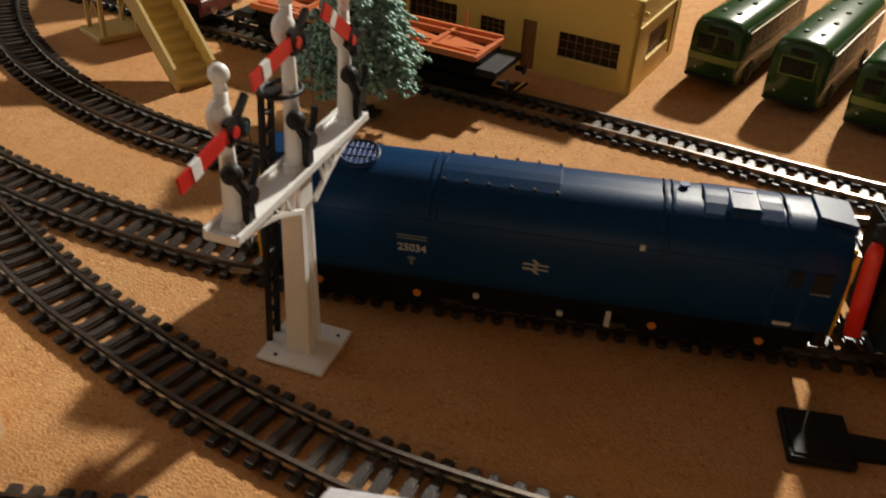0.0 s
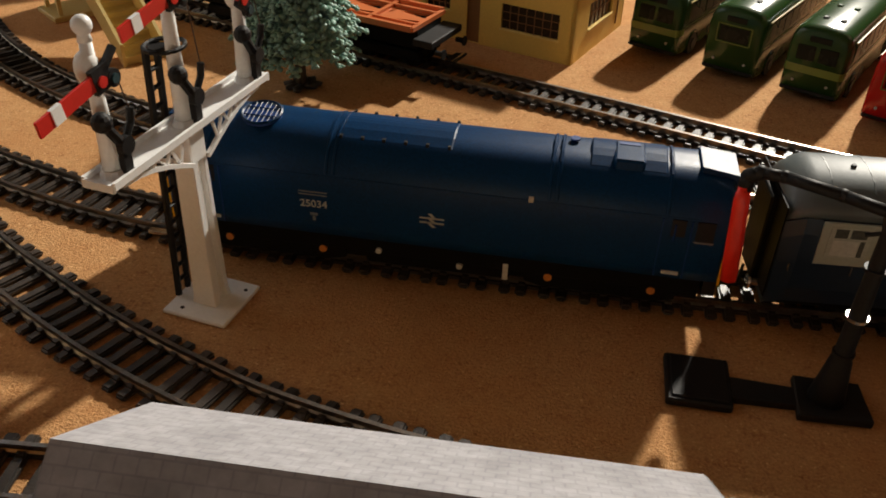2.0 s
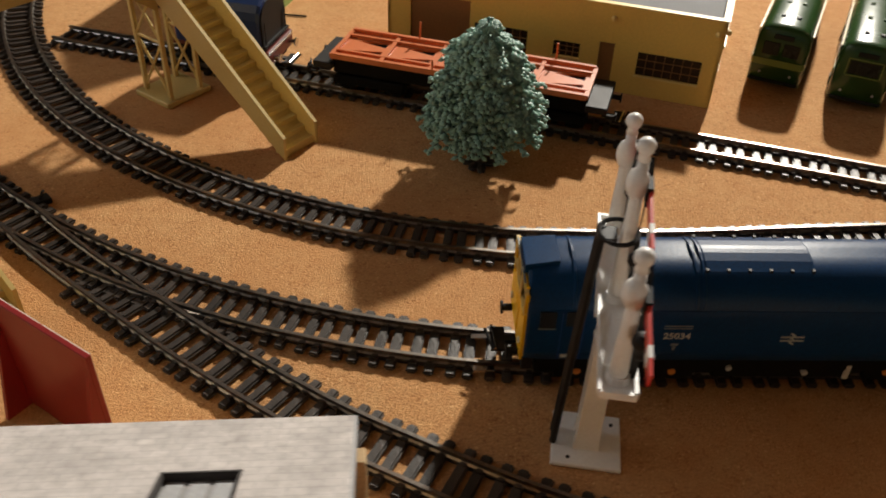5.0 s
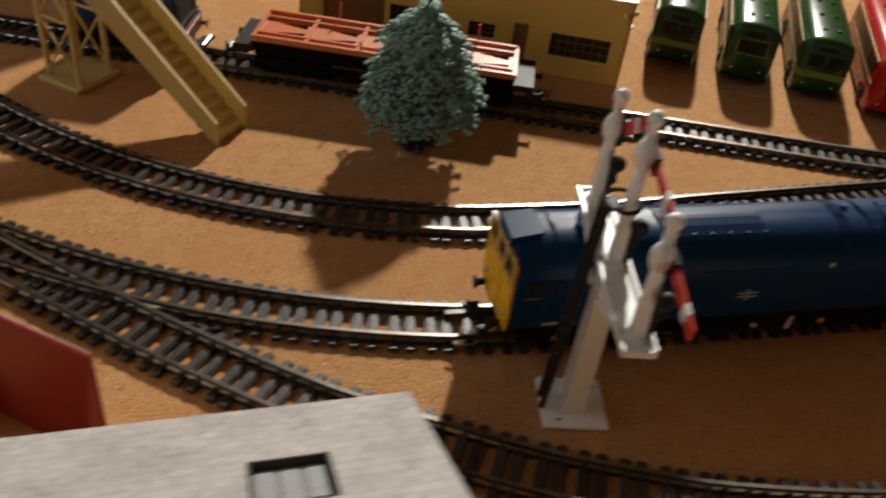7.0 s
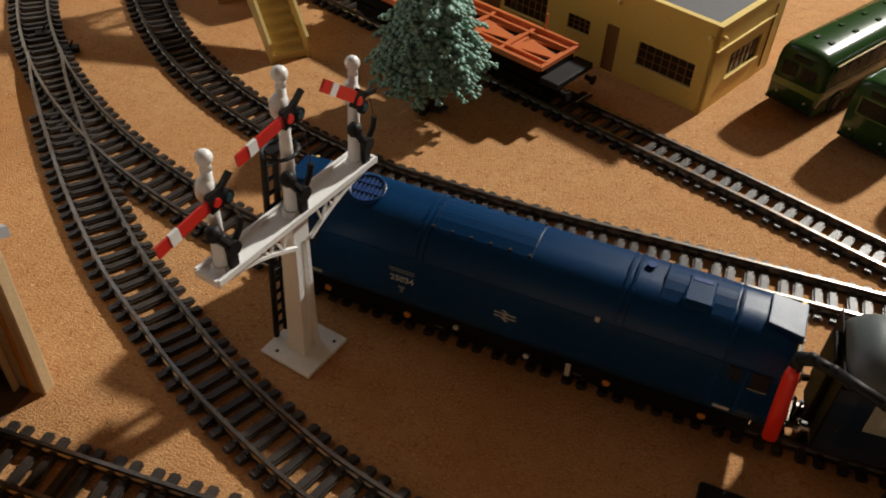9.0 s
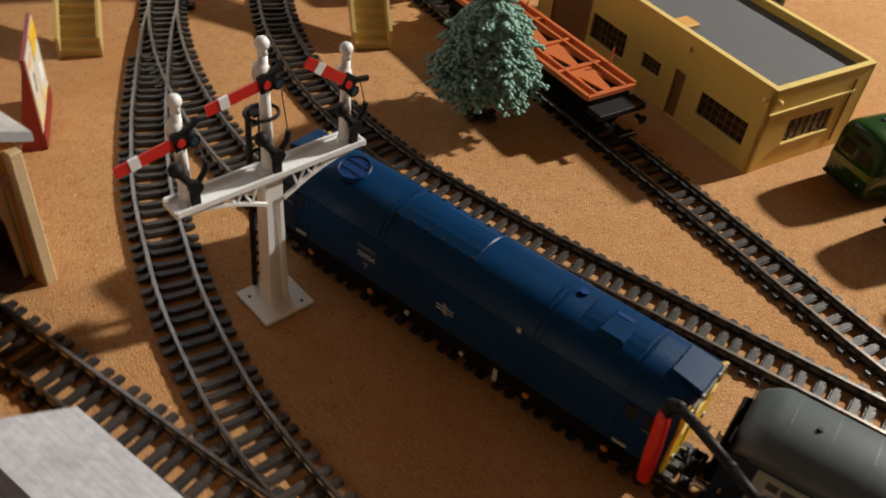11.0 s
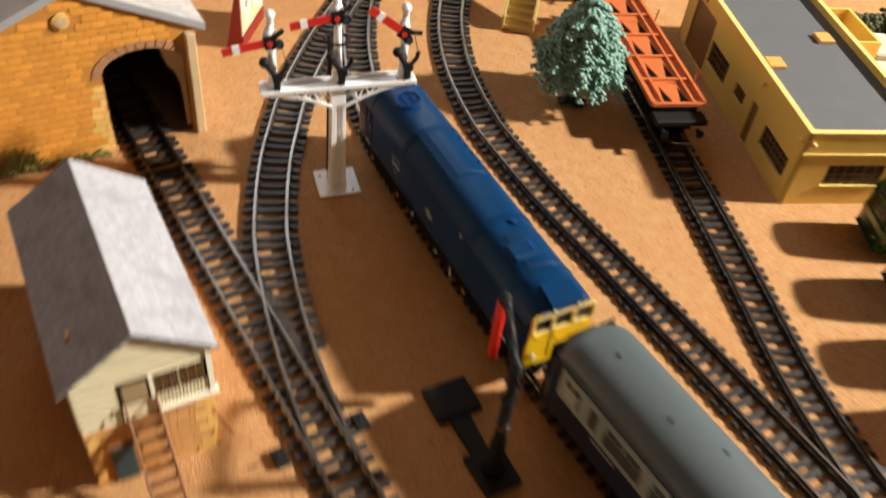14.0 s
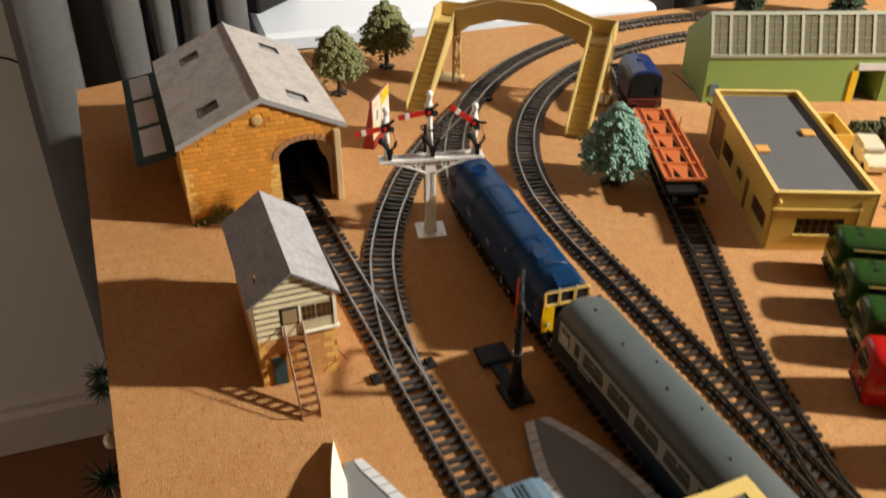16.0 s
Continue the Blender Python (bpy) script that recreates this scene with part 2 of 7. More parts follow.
OLIVE = surface("olive_plastic_foliage", (0.225, 0.235, 0.105), 0.5, grain=500, amount=0.3, bump=0.0002, dirt=(0.10, 0.12, 0.03), dirt_amount=0.5)
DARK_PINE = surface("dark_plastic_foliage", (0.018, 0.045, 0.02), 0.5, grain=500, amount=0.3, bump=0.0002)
HEDGE = surface("dark_hedge_foam", (0.085, 0.095, 0.045), 0.9, grain=600, amount=0.4, bump=0.0006)
TRUNK = surface("brown_black_trunk", (0.035, 0.026, 0.02), 0.5, bump=0.0002)
MOSS = surface("green_brown_scatter", (0.20, 0.17, 0.04), 0.9, grain=600, amount=0.4, bump=0.0005)
POSTER = surface("poster_white", (0.66, 0.62, 0.52), 0.5, amount=0.05, bump=0.0)
POSTER_PALE = surface("poster_pale_yellow", (0.72, 0.60, 0.28), 0.5, bump=0.0)
POSTER_YELLOW = surface("poster_yellow", (0.80, 0.50, 0.02), 0.5, bump=0.0)
POSTER_ORANGE = surface("poster_orange", (0.72, 0.30, 0.06), 0.5, bump=0.0)
HOARDING = surface("dark_red_hoarding", (0.24, 0.012, 0.012), 0.4, amount=0.06, bump=0.00006)
CAR_CREAM = surface("cream_car_paint", (0.72, 0.66, 0.50), 0.25, bump=0.0, coat=0.5)
MILKY = surface("milky_car_glazing", (0.42, 0.40, 0.34), 0.2, bump=0.0)
PANEL_GREY = surface("dark_grey_panel", (0.12, 0.12, 0.125), 0.35, amount=0.1, bump=0.0)
GREY_STICK = surface("brown_wire", (0.10, 0.06, 0.04), 0.6, bump=0.0)
WALL = surface("off_white_wall_paint", (0.70, 0.69, 0.64), 0.85, grain=300, wide=3, amount=0.03, bump=0.0003, dirt_amount=0.1)
SKIRT = surface("white_gloss_woodwork", (0.62, 0.58, 0.50), 0.4, grain=200, wide=4, amount=0.03, bump=0.0, dirt_amount=0.1)
SILL = surface("white_sill_paint", (0.80, 0.86, 0.95), 0.35, grain=200, wide=4, amount=0.02, bump=0.0, dirt_amount=0.08)
CURTAIN = surface("grey_woven_curtain", (0.25, 0.25, 0.255), 0.95, grain=900, wide=30, amount=0.3, bump=0.0006, dirt_amount=0.3)
CURTAIN_BROWN = surface("brown_grey_curtain", (0.06, 0.05, 0.045), 0.95, grain=900, wide=30, amount=0.3, bump=0.0006)
WALL_WARM = surface("dim_warm_bounce_wall", (0.20, 0.12, 0.075), 0.85, grain=200, wide=3, amount=0.06, bump=0.0002)
CARPET = surface("brown_carpet", (0.22, 0.09, 0.04), 0.95, grain=260, wide=8, amount=0.25, bump=0.002)
TINSEL = surface("green_tinsel", (0.02, 0.07, 0.03), 0.35, bump=0.0)
PLASTER = surface("dim_bounce_ceiling", (0.32, 0.27, 0.22), 0.9, grain=200, wide=3, amount=0.02, bump=0.0)

# ---- building helpers ----


def thing(name, label, category, place=(0, 0, 0), turn=0.0, group="", kind=""):
    e = new(name)
    e.empty_display_size = 0.01
    e.location, e.rotation_euler = place, (0, 0, radians(turn))
    return tagged(e, label, category, group, kind)


def part(name, bm, material, parent=None, label="", smooth=False, bevel=0.0):
    if bevel:
        bmesh.ops.bevel(bm, geom=list(bm.edges), offset=bevel, segments=1, affect="EDGES", clamp_overlap=True)
    bmesh.ops.recalc_face_normals(bm, faces=bm.faces)
    me = bpy.data.meshes.new(name)
    bm.to_mesh(me)
    bm.free()
    me.materials.append(material)
    if smooth:
        me.polygons.foreach_set("use_smooth", [True] * len(me.polygons))
    ob = new(name, me)
    ob.parent = parent
    return tagged(ob, label)


def B():
    return bmesh.new()


def box(bm, x0, x1, y0, y1, z0, z1, m=None):
    r = bmesh.ops.create_cube(bm, size=1)
    t = Matrix.Translation(((x0 + x1) / 2, (y0 + y1) / 2, (z0 + z1) / 2)) @ Matrix.Diagonal((abs(x1 - x0), abs(y1 - y0), abs(z1 - z0), 1))
    bmesh.ops.transform(bm, matrix=(m @ t) if m else t, verts=r["verts"])
    return bm


def rod(bm, a, b, r0, r1=None, seg=10):
    a, b = Vector(a), Vector(b)
    d = b - a
    r = bmesh.ops.create_cone(bm, cap_ends=True, segments=seg, radius1=r0, radius2=r0 if r1 is None else r1, depth=d.length)
    bmesh.ops.transform(bm, matrix=Matrix.Translation((a + b) / 2) @ d.to_track_quat("Z", "Y").to_matrix().to_4x4(), verts=r["verts"])
    return bm


def ball(bm, c, r, sz=1.0, seg=12):
    q = bmesh.ops.create_uvsphere(bm, u_segments=seg, v_segments=seg * 2 // 3, radius=r)
    bmesh.ops.transform(bm, matrix=Matrix.Translation(c) @ Matrix.Diagonal((1, 1, sz, 1)), verts=q["verts"])
    return bm


def prism(bm, pts, lo, hi, axis="x"):
    """A plane outline pushed along an axis; pts are (y, z), (x, z) or (x, y)."""
    def at(p, h):
        return {"x": (h, p[0], p[1]), "y": (p[0], h, p[1]), "z": (p[0], p[1], h)}[axis]
    a, b = [bm.verts.new(at(p, lo)) for p in pts], [bm.verts.new(at(p, hi)) for p in pts]
    bm.faces.new(a), bm.faces.new(b[::-1])
    for i in range(len(pts)):
        j = (i + 1) % len(pts)
        bm.faces.new((a[i], b[i], b[j], a[j]))
    return bm


def loft(bm, rings, closed=True, caps=True):
    vs = [[bm.verts.new(p) for p in ring] for ring in rings]
    n = len(rings[0])
    for a, b in zip(vs, vs[1:]):
        for i in range(n if closed else n - 1):
            j = (i + 1) % n
            bm.faces.new((a[i], b[i], b[j], a[j]))
    if caps:
        bm.faces.new(vs[0]), bm.faces.new(vs[-1][::-1])
    return bm


def disc(bm, c, normal, r, thick, seg=12):
    n = Vector(normal).normalized()
    return rod(bm, Vector(c) - n * thick / 2, Vector(c) + n * thick / 2, r, seg=seg)


def words(name, text, size, material, parent, m, label=""):
    cu = bpy.data.curves.new(name, "FONT")
    cu.body, cu.size, cu.extrude, cu.offset, cu.align_x, cu.align_y = text, size, 0.00006, size * 0.02, "CENTER", "CENTER"
    tmp = new("lettering", cu)
    me = bpy.data.meshes.new_from_object(tmp.evaluated_get(bpy.context.evaluated_depsgraph_get()))
    bpy.data.objects.remove(tmp)
    me.materials.append(material)
    ob = new(name, me)
    ob.parent, ob.matrix_basis = parent, m
    return tagged(ob, label)


# ---- the room ----


def slab(name, x0, x1, y0, y1, z0, z1, material, label, category):
    return tagged(part(name, box(B(), x0, x1, y0, y1, z0, z1), material), label, category, kind="structure")


FLOOR = -0.88
slab("floor", -1.0, 3.0, -1.6, 2.6, FLOOR - 0.05, FLOOR, CARPET, "brown carpeted room floor", "floor")
slab("wall_back", -1.0, -0.9, -1.6, 2.6, FLOOR, 1.5, WALL, "off-white painted room wall", "wall")
# Unseen walls: their brown is chosen to dim and warm bounced light.
slab("wall_far", 2.9, 3.0, -1.6, 2.6, FLOOR, 1.5, WALL_WARM, "unseen room wall toned brown to dim bounce light", "wall")
slab("wall_left", -0.9, 2.9, -1.6, -1.5, FLOOR, 1.5, WALL_WARM, "unseen room wall toned brown to dim bounce light", "wall")
slab("wall_right", -0.9, 2.9, 2.5, 2.6, FLOOR, 1.5, WALL_WARM, "unseen room wall toned brown to dim bounce light", "wall")
# Unseen ceiling, kept dull so that it returns less light.
slab("ceiling", -1.0, 3.0, -1.6, 2.6, 1.5, 1.55, PLASTER, "unseen ceiling toned down to dim bounce light", "ceiling")
bm = prism(B(), [(-0.9, FLOOR), (-0.882, FLOOR), (-0.882, FLOOR + 0.085), (-0.888, FLOOR + 0.098), (-0.888, FLOOR + 0.11), (-0.894, FLOOR + 0.122), (-0.9, FLOOR + 0.126)], -1.5, 2.5, "y")
tagged(part("baseboard", bm, SKIRT), "white moulded skirting along the wall", "skirting", kind="structure")


def curtain(name, at, y0, y1, z0, z1, folds, material, label, seed, depth=0.032):
    rnd = random.Random(seed)
    bm, n, rows = B(), folds * 14, 12
    phase = [rnd.uniform(-0.5, 0.5) for _ in range(folds + 2)]
    grid = []
    for k in range(rows + 1):
        v = k / rows
        ring = []
        for i in range(n + 1):
            u = i / n
            w = u * folds
            x = at + depth * math.sin(2 * math.pi * w + phase[int(w)] * 0.6) + 0.008 * math.sin(9 * w + 3 * v)
            low = z0 + (0.035 * math.sin(3.1 * w) + 0.02 * math.sin(8.3 * w) + 0.05 * max(0.0, 1 - u / 0.12))
            ring.append(bm.verts.new((x, y0 + (y1 - y0) * u + 0.006 * math.sin(5 * v + w), low + (z1 - low) * v)))
        grid.append(ring)
    for a, b in zip(grid, grid[1:]):
        for i in range(n):
            bm.faces.new((a[i], a[i + 1], b[i + 1], b[i]))
    bmesh.ops.solidify(bm, geom=list(bm.faces), thickness=0.003)
    return tagged(part(name, bm, material, smooth=True), label, "curtain")



def pleated(name, front, back, folds, z0, z1, material, label):
    """A heavy curtain: broad round pleats between the given edges, with narrow deep creases."""
    outline = []
    for a, b in folds:
        c, h = (a + b) / 2, (b - a) / 2
        outline.append((back, a - 0.002))
        for k in range(13):
            q = math.pi * k / 12
            outline.append((front - 0.024 + 0.024 * math.sin(q) ** 0.8, c - h * math.cos(q)))
        outline.append((back, b + 0.002))
    bm, rows = B(), 14
    grid = []
    for k in range(rows + 1):
        v = k / rows
        ring = []
        for i, (x, y) in enumerate(outline):
            low = z0 + 0.03 * math.sin(31 * y) + 0.012 * math.sin(87 * y)
            sway = 0.005 * math.sin(5 * v + 40 * y) + 0.003 * math.sin(13 * v + 90 * y)
            ring.append(bm.verts.new((x + sway * 0.6, y + sway, low + (z1 - low) * v)))
        grid.append(ring)
    for a, b in zip(grid, grid[1:]):
        for i in range(len(outline) - 1):
            bm.faces.new((a[i], a[i + 1], b[i + 1], b[i]))
    bmesh.ops.solidify(bm, geom=list(bm.faces), thickness=0.002)
    return tagged(part(name, bm, material, smooth=True), label, "curtain")


pleated("curtain", -0.612, -0.74, [(-0.389, -0.326), (-0.282, -0.236), (-0.226, -0.197), (-0.190, -0.165), (-0.156, -0.108)], -0.53, 1.45, CURTAIN, "long grey woven curtain hanging in deep folds")
curtain("curtain", -0.835, 0.66, 1.15, -0.66, 1.45, 5, CURTAIN_BROWN, "dark brown-grey curtain hanging in folds", 8)

bm = box(B(), -0.90, 0, -0.099, 0.455, -0.035, -0.008)
for v in bm.verts:
    if v.co.x > -0.5:
        v.co.x = -0.598 if v.co.y < 0.1 else -0.556
tagged(part("window_sill", bm, SILL, bevel=0.006), "deep white painted window sill behind the layout", "window sill", kind="structure")
sp = thing("speaker_box", "small black box with a pale maker's plate on the white sill", "speaker", (-0.7496, -0.0932, -0.008), 45.8)
part("body", box(B(), -0.05, 0.05, -0.045, 0.045, 0, 0.10), BLACK, sp, bevel=0.003)
bm = B()
for k in range(5):
    box(bm, 0.0502, 0.0508, 0.010 + k * 0.006, 0.0145 + k * 0.006, 0.028, 0.036)
part("plate", bm, DECAL, sp, "pale lettering as plain bars")

# the layout's board, one sheet
OUTLINE = [(-0.464, -0.317), (1.3, -0.207), (1.3, 1.25), (-0.565, 1.25), (-0.5245, 0.76), (-0.517, 0.67), (-0.5095, 0.48), (-0.511, 0.31), (-0.5115, 0.10), (-0.509, -0.0675), (-0.492, -0.20)]
bm = prism(B(), OUTLINE, -0.014, 0.0, "z")
tagged(part("ground", bm, CORK), "tan fibre baseboard of a model railway", "baseboard", kind="structure")
legs = thing("trestle", "wooden frame under the railway board", "trestle", (0, 0, 0))
bm = B()
for x, y in ((-0.30, 0.0), (1.0, 0.0), (-0.3, 1.0), (1.0, 1.0)):
    part("leg", box(B(), x - 0.02, x + 0.02, y - 0.02, y + 0.02, FLOOR, -0.014), TRUNK, legs)

# tufts of tinsel hanging by the board's edge and the pale cable
def tinsel(place, spread, seed):
    rnd = random.Random(seed)
    bm = B()
    for _ in range(70):
        d = Vector((rnd.gauss(0, 1), rnd.gauss(0, 1), rnd.gauss(0, 1))).normalized() * spread * rnd.uniform(0.5, 1)
        rod(bm, Vector((0, 0, 0)), d, 0.0007, 0.0003, seg=3)
    o = tagged(part("tinsel", bm, TINSEL), "dark green tinsel tuft behind the board's edge", "tinsel")
    o.location = place


tinsel((-0.10, -0.312, -0.10), 0.016, 1)
tinsel((0.06, -0.298, -0.06), 0.02, 2)
tinsel((0.10, -0.297, -0.07), 0.022, 3)
tinsel((-0.02, -0.300, -0.05), 0.014, 4)

# a pale bauble hanging by its ring beside the board
bauble = thing("bauble", "pale glossy bauble with a gold cap beside the board", "bauble", (0.056, -0.290, -0.030))
part("ball", ball(B(), (0, 0, 0), 0.0055, seg=16), CAR_CREAM, bauble, smooth=True)
part("cap", rod(B(), (0, 0, 0.0048), (0, 0, 0.0072), 0.0018, 0.0014, seg=10), BUS_TRIM, bauble, "small gold cap")
bm = B()
ring = [(0.0018 * math.cos(math.tau * i / 12), 0, 0.0088 + 0.0018 * math.sin(math.tau * i / 12)) for i in range(13)]
for a, b in zip(ring, ring[1:]):
    rod(bm, a, b, 0.0003, seg=5)
part("ring", bm, BUS_TRIM, bauble, "thin gold ring")

# a thin black wire lying on the board and a dark cable on the back wall
bm = B()
run = [(-0.307, 0.325, 0.0008), (-0.285, 0.3235, 0.0008), (-0.263, 0.320, 0.0008), (-0.232, 0.3185, 0.0008), (-0.203, 0.314, 0.0008)]
for a, b in zip(run, run[1:]):
    rod(bm, a, b, 0.0006, seg=6)
tagged(part("feed_wire", bm, BLACK), "thin black feed wire lying on the tan board", "wire")
bm = B()
run = [(-0.898, -0.52, -0.098), (-0.898, -0.459, -0.103), (-0.898, -0.445, -0.108), (-0.898, -0.428, -0.120), (-0.898, -0.420, -0.150)]
for a, b in zip(run, run[1:]):
    rod(bm, a, b, 0.0016, seg=6)
tagged(part("wall_cable", bm, BLACK), "thin dark cable drooping along the pale wall", "cable")

# ---- the tracks ----
GAUGE, RAIL_TOP = 0.0168, 0.0050


def dense(pts, step=0.002):
    """A smooth line through the points (Catmull-Rom), at even steps."""
    p = [Vector((*q, 0)) for q in pts]
    p = [2 * p[0] - p[1]] + p + [2 * p[-1] - p[-2]]
    out = []
    for i in range(1, len(p) - 2):
        n = max(2, int((p[i + 1] - p[i]).length / 0.0008))
        for k in range(n):
            t = k / n
            out.append(0.5 * (2 * p[i] + (p[i + 1] - p[i - 1]) * t + (2 * p[i - 1] - 5 * p[i] + 4 * p[i + 1] - p[i + 2]) * t * t + (3 * p[i] - p[i - 1] - 3 * p[i + 1] + p[i + 2]) * t ** 3))
    out.append(p[-2])
    even, left = [out[0]], step
    for a, b in zip(out, out[1:]):
        d = (b - a).length
        while d >= left and d > 0:
            a = a + (b - a) * (left / d)
            even.append(a.copy())
            d -= left
            left = step
        left -= d
    return even


def arc(cx, cy, r, a0, a1, n=24):
    return [(cx + r * math.cos(radians(a0 + (a1 - a0) * i / n)), cy + r * math.sin(radians(a0 + (a1 - a0) * i / n))) for i in range(n + 1)]


def side(line, k, d):
    a, b = line[max(0, k - 1)], line[min(len(line) - 1, k + 1)]
    t = (b - a).normalized()
    return line[k] + Vector((-t.y, t.x, 0)) * d, math.atan2(t.y, t.x)


SLEEPER_MESH = {}


def track(label, pts, lift=0.0, skip=(), trim=()):
    line = dense(pts)
    e = thing("railway_track", label, "track")
    e.location.z = lift
    for s in (-1, 1):
        ids = list(range(0, len(line), 3))
        rings = []
        for k in ids:
            c, a = side(line, k, s * GAUGE / 2)
            nx, ny = -math.sin(a), math.cos(a)
            ring = []
            for off, z in ((-0.0011, 0.0023), (-0.00045, 0.0029), (-0.00045, 0.0041), (-0.0007, 0.0044), (-0.0007, RAIL_TOP), (0.0007, RAIL_TOP), (0.0007, 0.0044), (0.00045, 0.0041), (0.00045, 0.0029), (0.0011, 0.0023)):
                ring.append((c.x + nx * off, c.y + ny * off, z))
            rings.append(ring)
        part("rail", loft(B(), rings), RAIL, e)
    if not SLEEPER_MESH:
        bm = box(B(), -0.0020, 0.0020, -0.0146, 0.0146, 0, 0.0022)
        bmesh.ops.bevel(bm, geom=list(bm.edges), offset=0.0007, segments=2, affect="EDGES")
        for s in (-1, 1):
            for k in (-1, 1):
                box(bm, -0.0011, 0.0011, s * GAUGE / 2 + k * 0.0017 - 0.0007, s * GAUGE / 2 + k * 0.0017 + 0.0007, 0.0021, 0.0030)
        me = bpy.data.meshes.new("sleeper")
        bm.to_mesh(me)
        bm.free()
        me.materials.append(SLEEPER)
        SLEEPER_MESH["one"] = me
    k, walked = 2, 0
    while k < len(line) - 1:
        c, a = side(line, k, 0)
        if not any((c - q).length < 0.009 for other in skip for q in other[::3]):
            o = new("sleeper", SLEEPER_MESH["one"])
            o.parent = e
            o.matrix_basis = pose(c.x, c.y, 0.0002, 0, 0, math.degrees(a) + random.uniform(-1, 1))
        k += 4 if walked % 2 else 3
        walked += 1
    # the web that ties the sleepers under the rails
    for s in (-1, 1):
        rings = []
        for k in range(0, len(line), 4):
            c, a = side(line, k, s * GAUGE / 2)
            nx, ny = -math.sin(a), math.cos(a)
            rings.append([(c.x + nx * o, c.y + ny * o, z) for o, z in ((-0.0012, 0.0003), (-0.0012, 0.0016), (0.0012, 0.0016), (0.0012, 0.0003))])
        part("web", loft(B(), rings), SLEEPER, e)
    return line


A_PTS = [(1.25, 0.076), (0.6, 0.036), (0.35, 0.0178), (0.2, 0.0072), (0.09, 0.0006), (0.0, 0.0), (-0.03, 0.0)] + arc(-0.0585, 0.4120, 0.4117, -90, -232, 40)
D_PTS = [(1.25, 0.135), (0.6, 0.102), (0.2695, 0.0849), (0.1502, 0.0787), (0.0509, 0.0724), (-0.0186, 0.0676)] + arc(-0.0559, 0.4156, 0.3489, -94, -232, 40)
B_PTS = [(0.109, -0.1039), (0.0771, -0.104), (0.0193, -0.0991), (-0.0304, -0.0902), (-0.0621, -0.0804), (-0.0968, -0.0666), (-0.1273, -0.0513), (-0.1628, -0.0316), (-0.2059, -0.0016), (-0.2401, 0.0253), (-0.281, 0.0595), (-0.313, 0.0898)]
C_PTS = [(1.25, -0.004), (0.6, -0.0605), (0.2089, -0.0949), (-0.0008, -0.1137), (-0.1404, -0.1265), (-0.3594, -0.1473)]
E_PTS = [(0.2994, 0.0874), (0.2496, 0.0888), (0.2099, 0.0962), (0.1653, 0.105), (0.1287, 0.1153), (0.0625, 0.1383), (-0.0253, 0.1673), (-0.1941, 0.2232), (-0.3503, 0.2754)]
line_a = track("outer main line of black-sleepered model track, curving away", A_PTS)
line_d = track("inner line of black-sleepered model track, curving away", D_PTS)
line_c = track("straight siding track running into the brick shed", C_PTS)
track("curved connecting track from the siding to the main line", B_PTS, 0.0001, (line_a, line_c))
track("spur track leaving the inner line beside the yellow building", E_PTS, 0.0001, (line_d,))


def point_motor(x, y, turn):
    e = thing("point_lever", "small black plastic point lever box beside the rails", "point lever", (x, y, 0), turn)
    part("box", box(B(), -0.0045, 0.0045, -0.0030, 0.0030, 0, 0.003), BLACK, e, bevel=0.0004)
    part("lever", rod(B(), (0, 0, 0.003), (0.002, -0.002, 0.0075), 0.0006, seg=6), BLACK, e)


point_motor(0.087, -0.1255, 5)
point_motor(0.083, -0.0885, 5)
for x, y, a in ((-0.327, 0.104, 40), (-0.302, 0.098, 40)):
    point_motor(x, y, a)
# bright rail joiners at the board's joints
for x, y in ((-0.105, -0.0084), (-0.105, 0.0084), (0.205, -0.1033), (0.205, -0.0866)):
    e = thing("rail_joiner", "small bright metal clip joining two rails", "rail joiner", (x, y, 0.0028), 0)
    part("clip", box(B(), -0.004, 0.004, -0.0013, 0.0013, 0, 0.0016), CHROME, e, bevel=0.0002)
part("clip_spring", rod(B(), (0.213, -0.097, 0.003), (0.219, -0.094, 0.006), 0.0007, seg=6), CHROME)
tagged(bpy.data.objects["clip_spring"], "small bright metal uncoupling spring between the rails", "spring")

# ---- the blue diesel locomotive ----
PROFILE = [(-0.0177, 0.0185), (-0.0179, 0.0225), (-0.0180, 0.0300), (-0.0178, 0.0385), (-0.0172, 0.0418), (-0.0157, 0.0455), (-0.0130, 0.0490), (-0.0096, 0.0517), (-0.0056, 0.0533), (-0.002, 0.0540), (0, 0.0541)]


def section(x, k=1.0, lift=0.0, lo=0, prof=PROFILE):
    half = [(y * k, z + lift) for y, z in prof[lo:]]
    return [(x, y, z) for y, z in half] + [(x, -y, z) for y, z in half[::-1][1:]]


def rib(bm, x, w, lift=0.0004, lo=4, prof=PROFILE):
    """A raised hoop over the roof."""
    loft(bm, [section(x - w / 2, 1.0, 0.0, lo, prof), section(x - w / 2 + 0.0002, 1.0 + lift * 30, lift, lo, prof), section(x + w / 2 - 0.0002, 1.0 + lift * 30, lift, lo, prof), section(x + w / 2, 1.0, 0.0, lo, prof)], closed=False, caps=False)
    return bm


def wheelset(parent, x, r=0.0062, zc=RAIL_TOP + 0.0062):
    bm = B()
    for s in (-1, 1):
        disc(bm, (x, s * 0.0078, zc), (0, 1, 0), r, 0.0022, 20)
        disc(bm, (x, s * 0.0067, zc), (0, 1, 0), r + 0.0007, 0.0007, 20)
    rod(bm, (x, -0.0078, zc), (x, 0.0078, zc), 0.001, seg=6)
    return part("wheelset", bm, BLACK_MATT, parent, "black wheels on an axle")


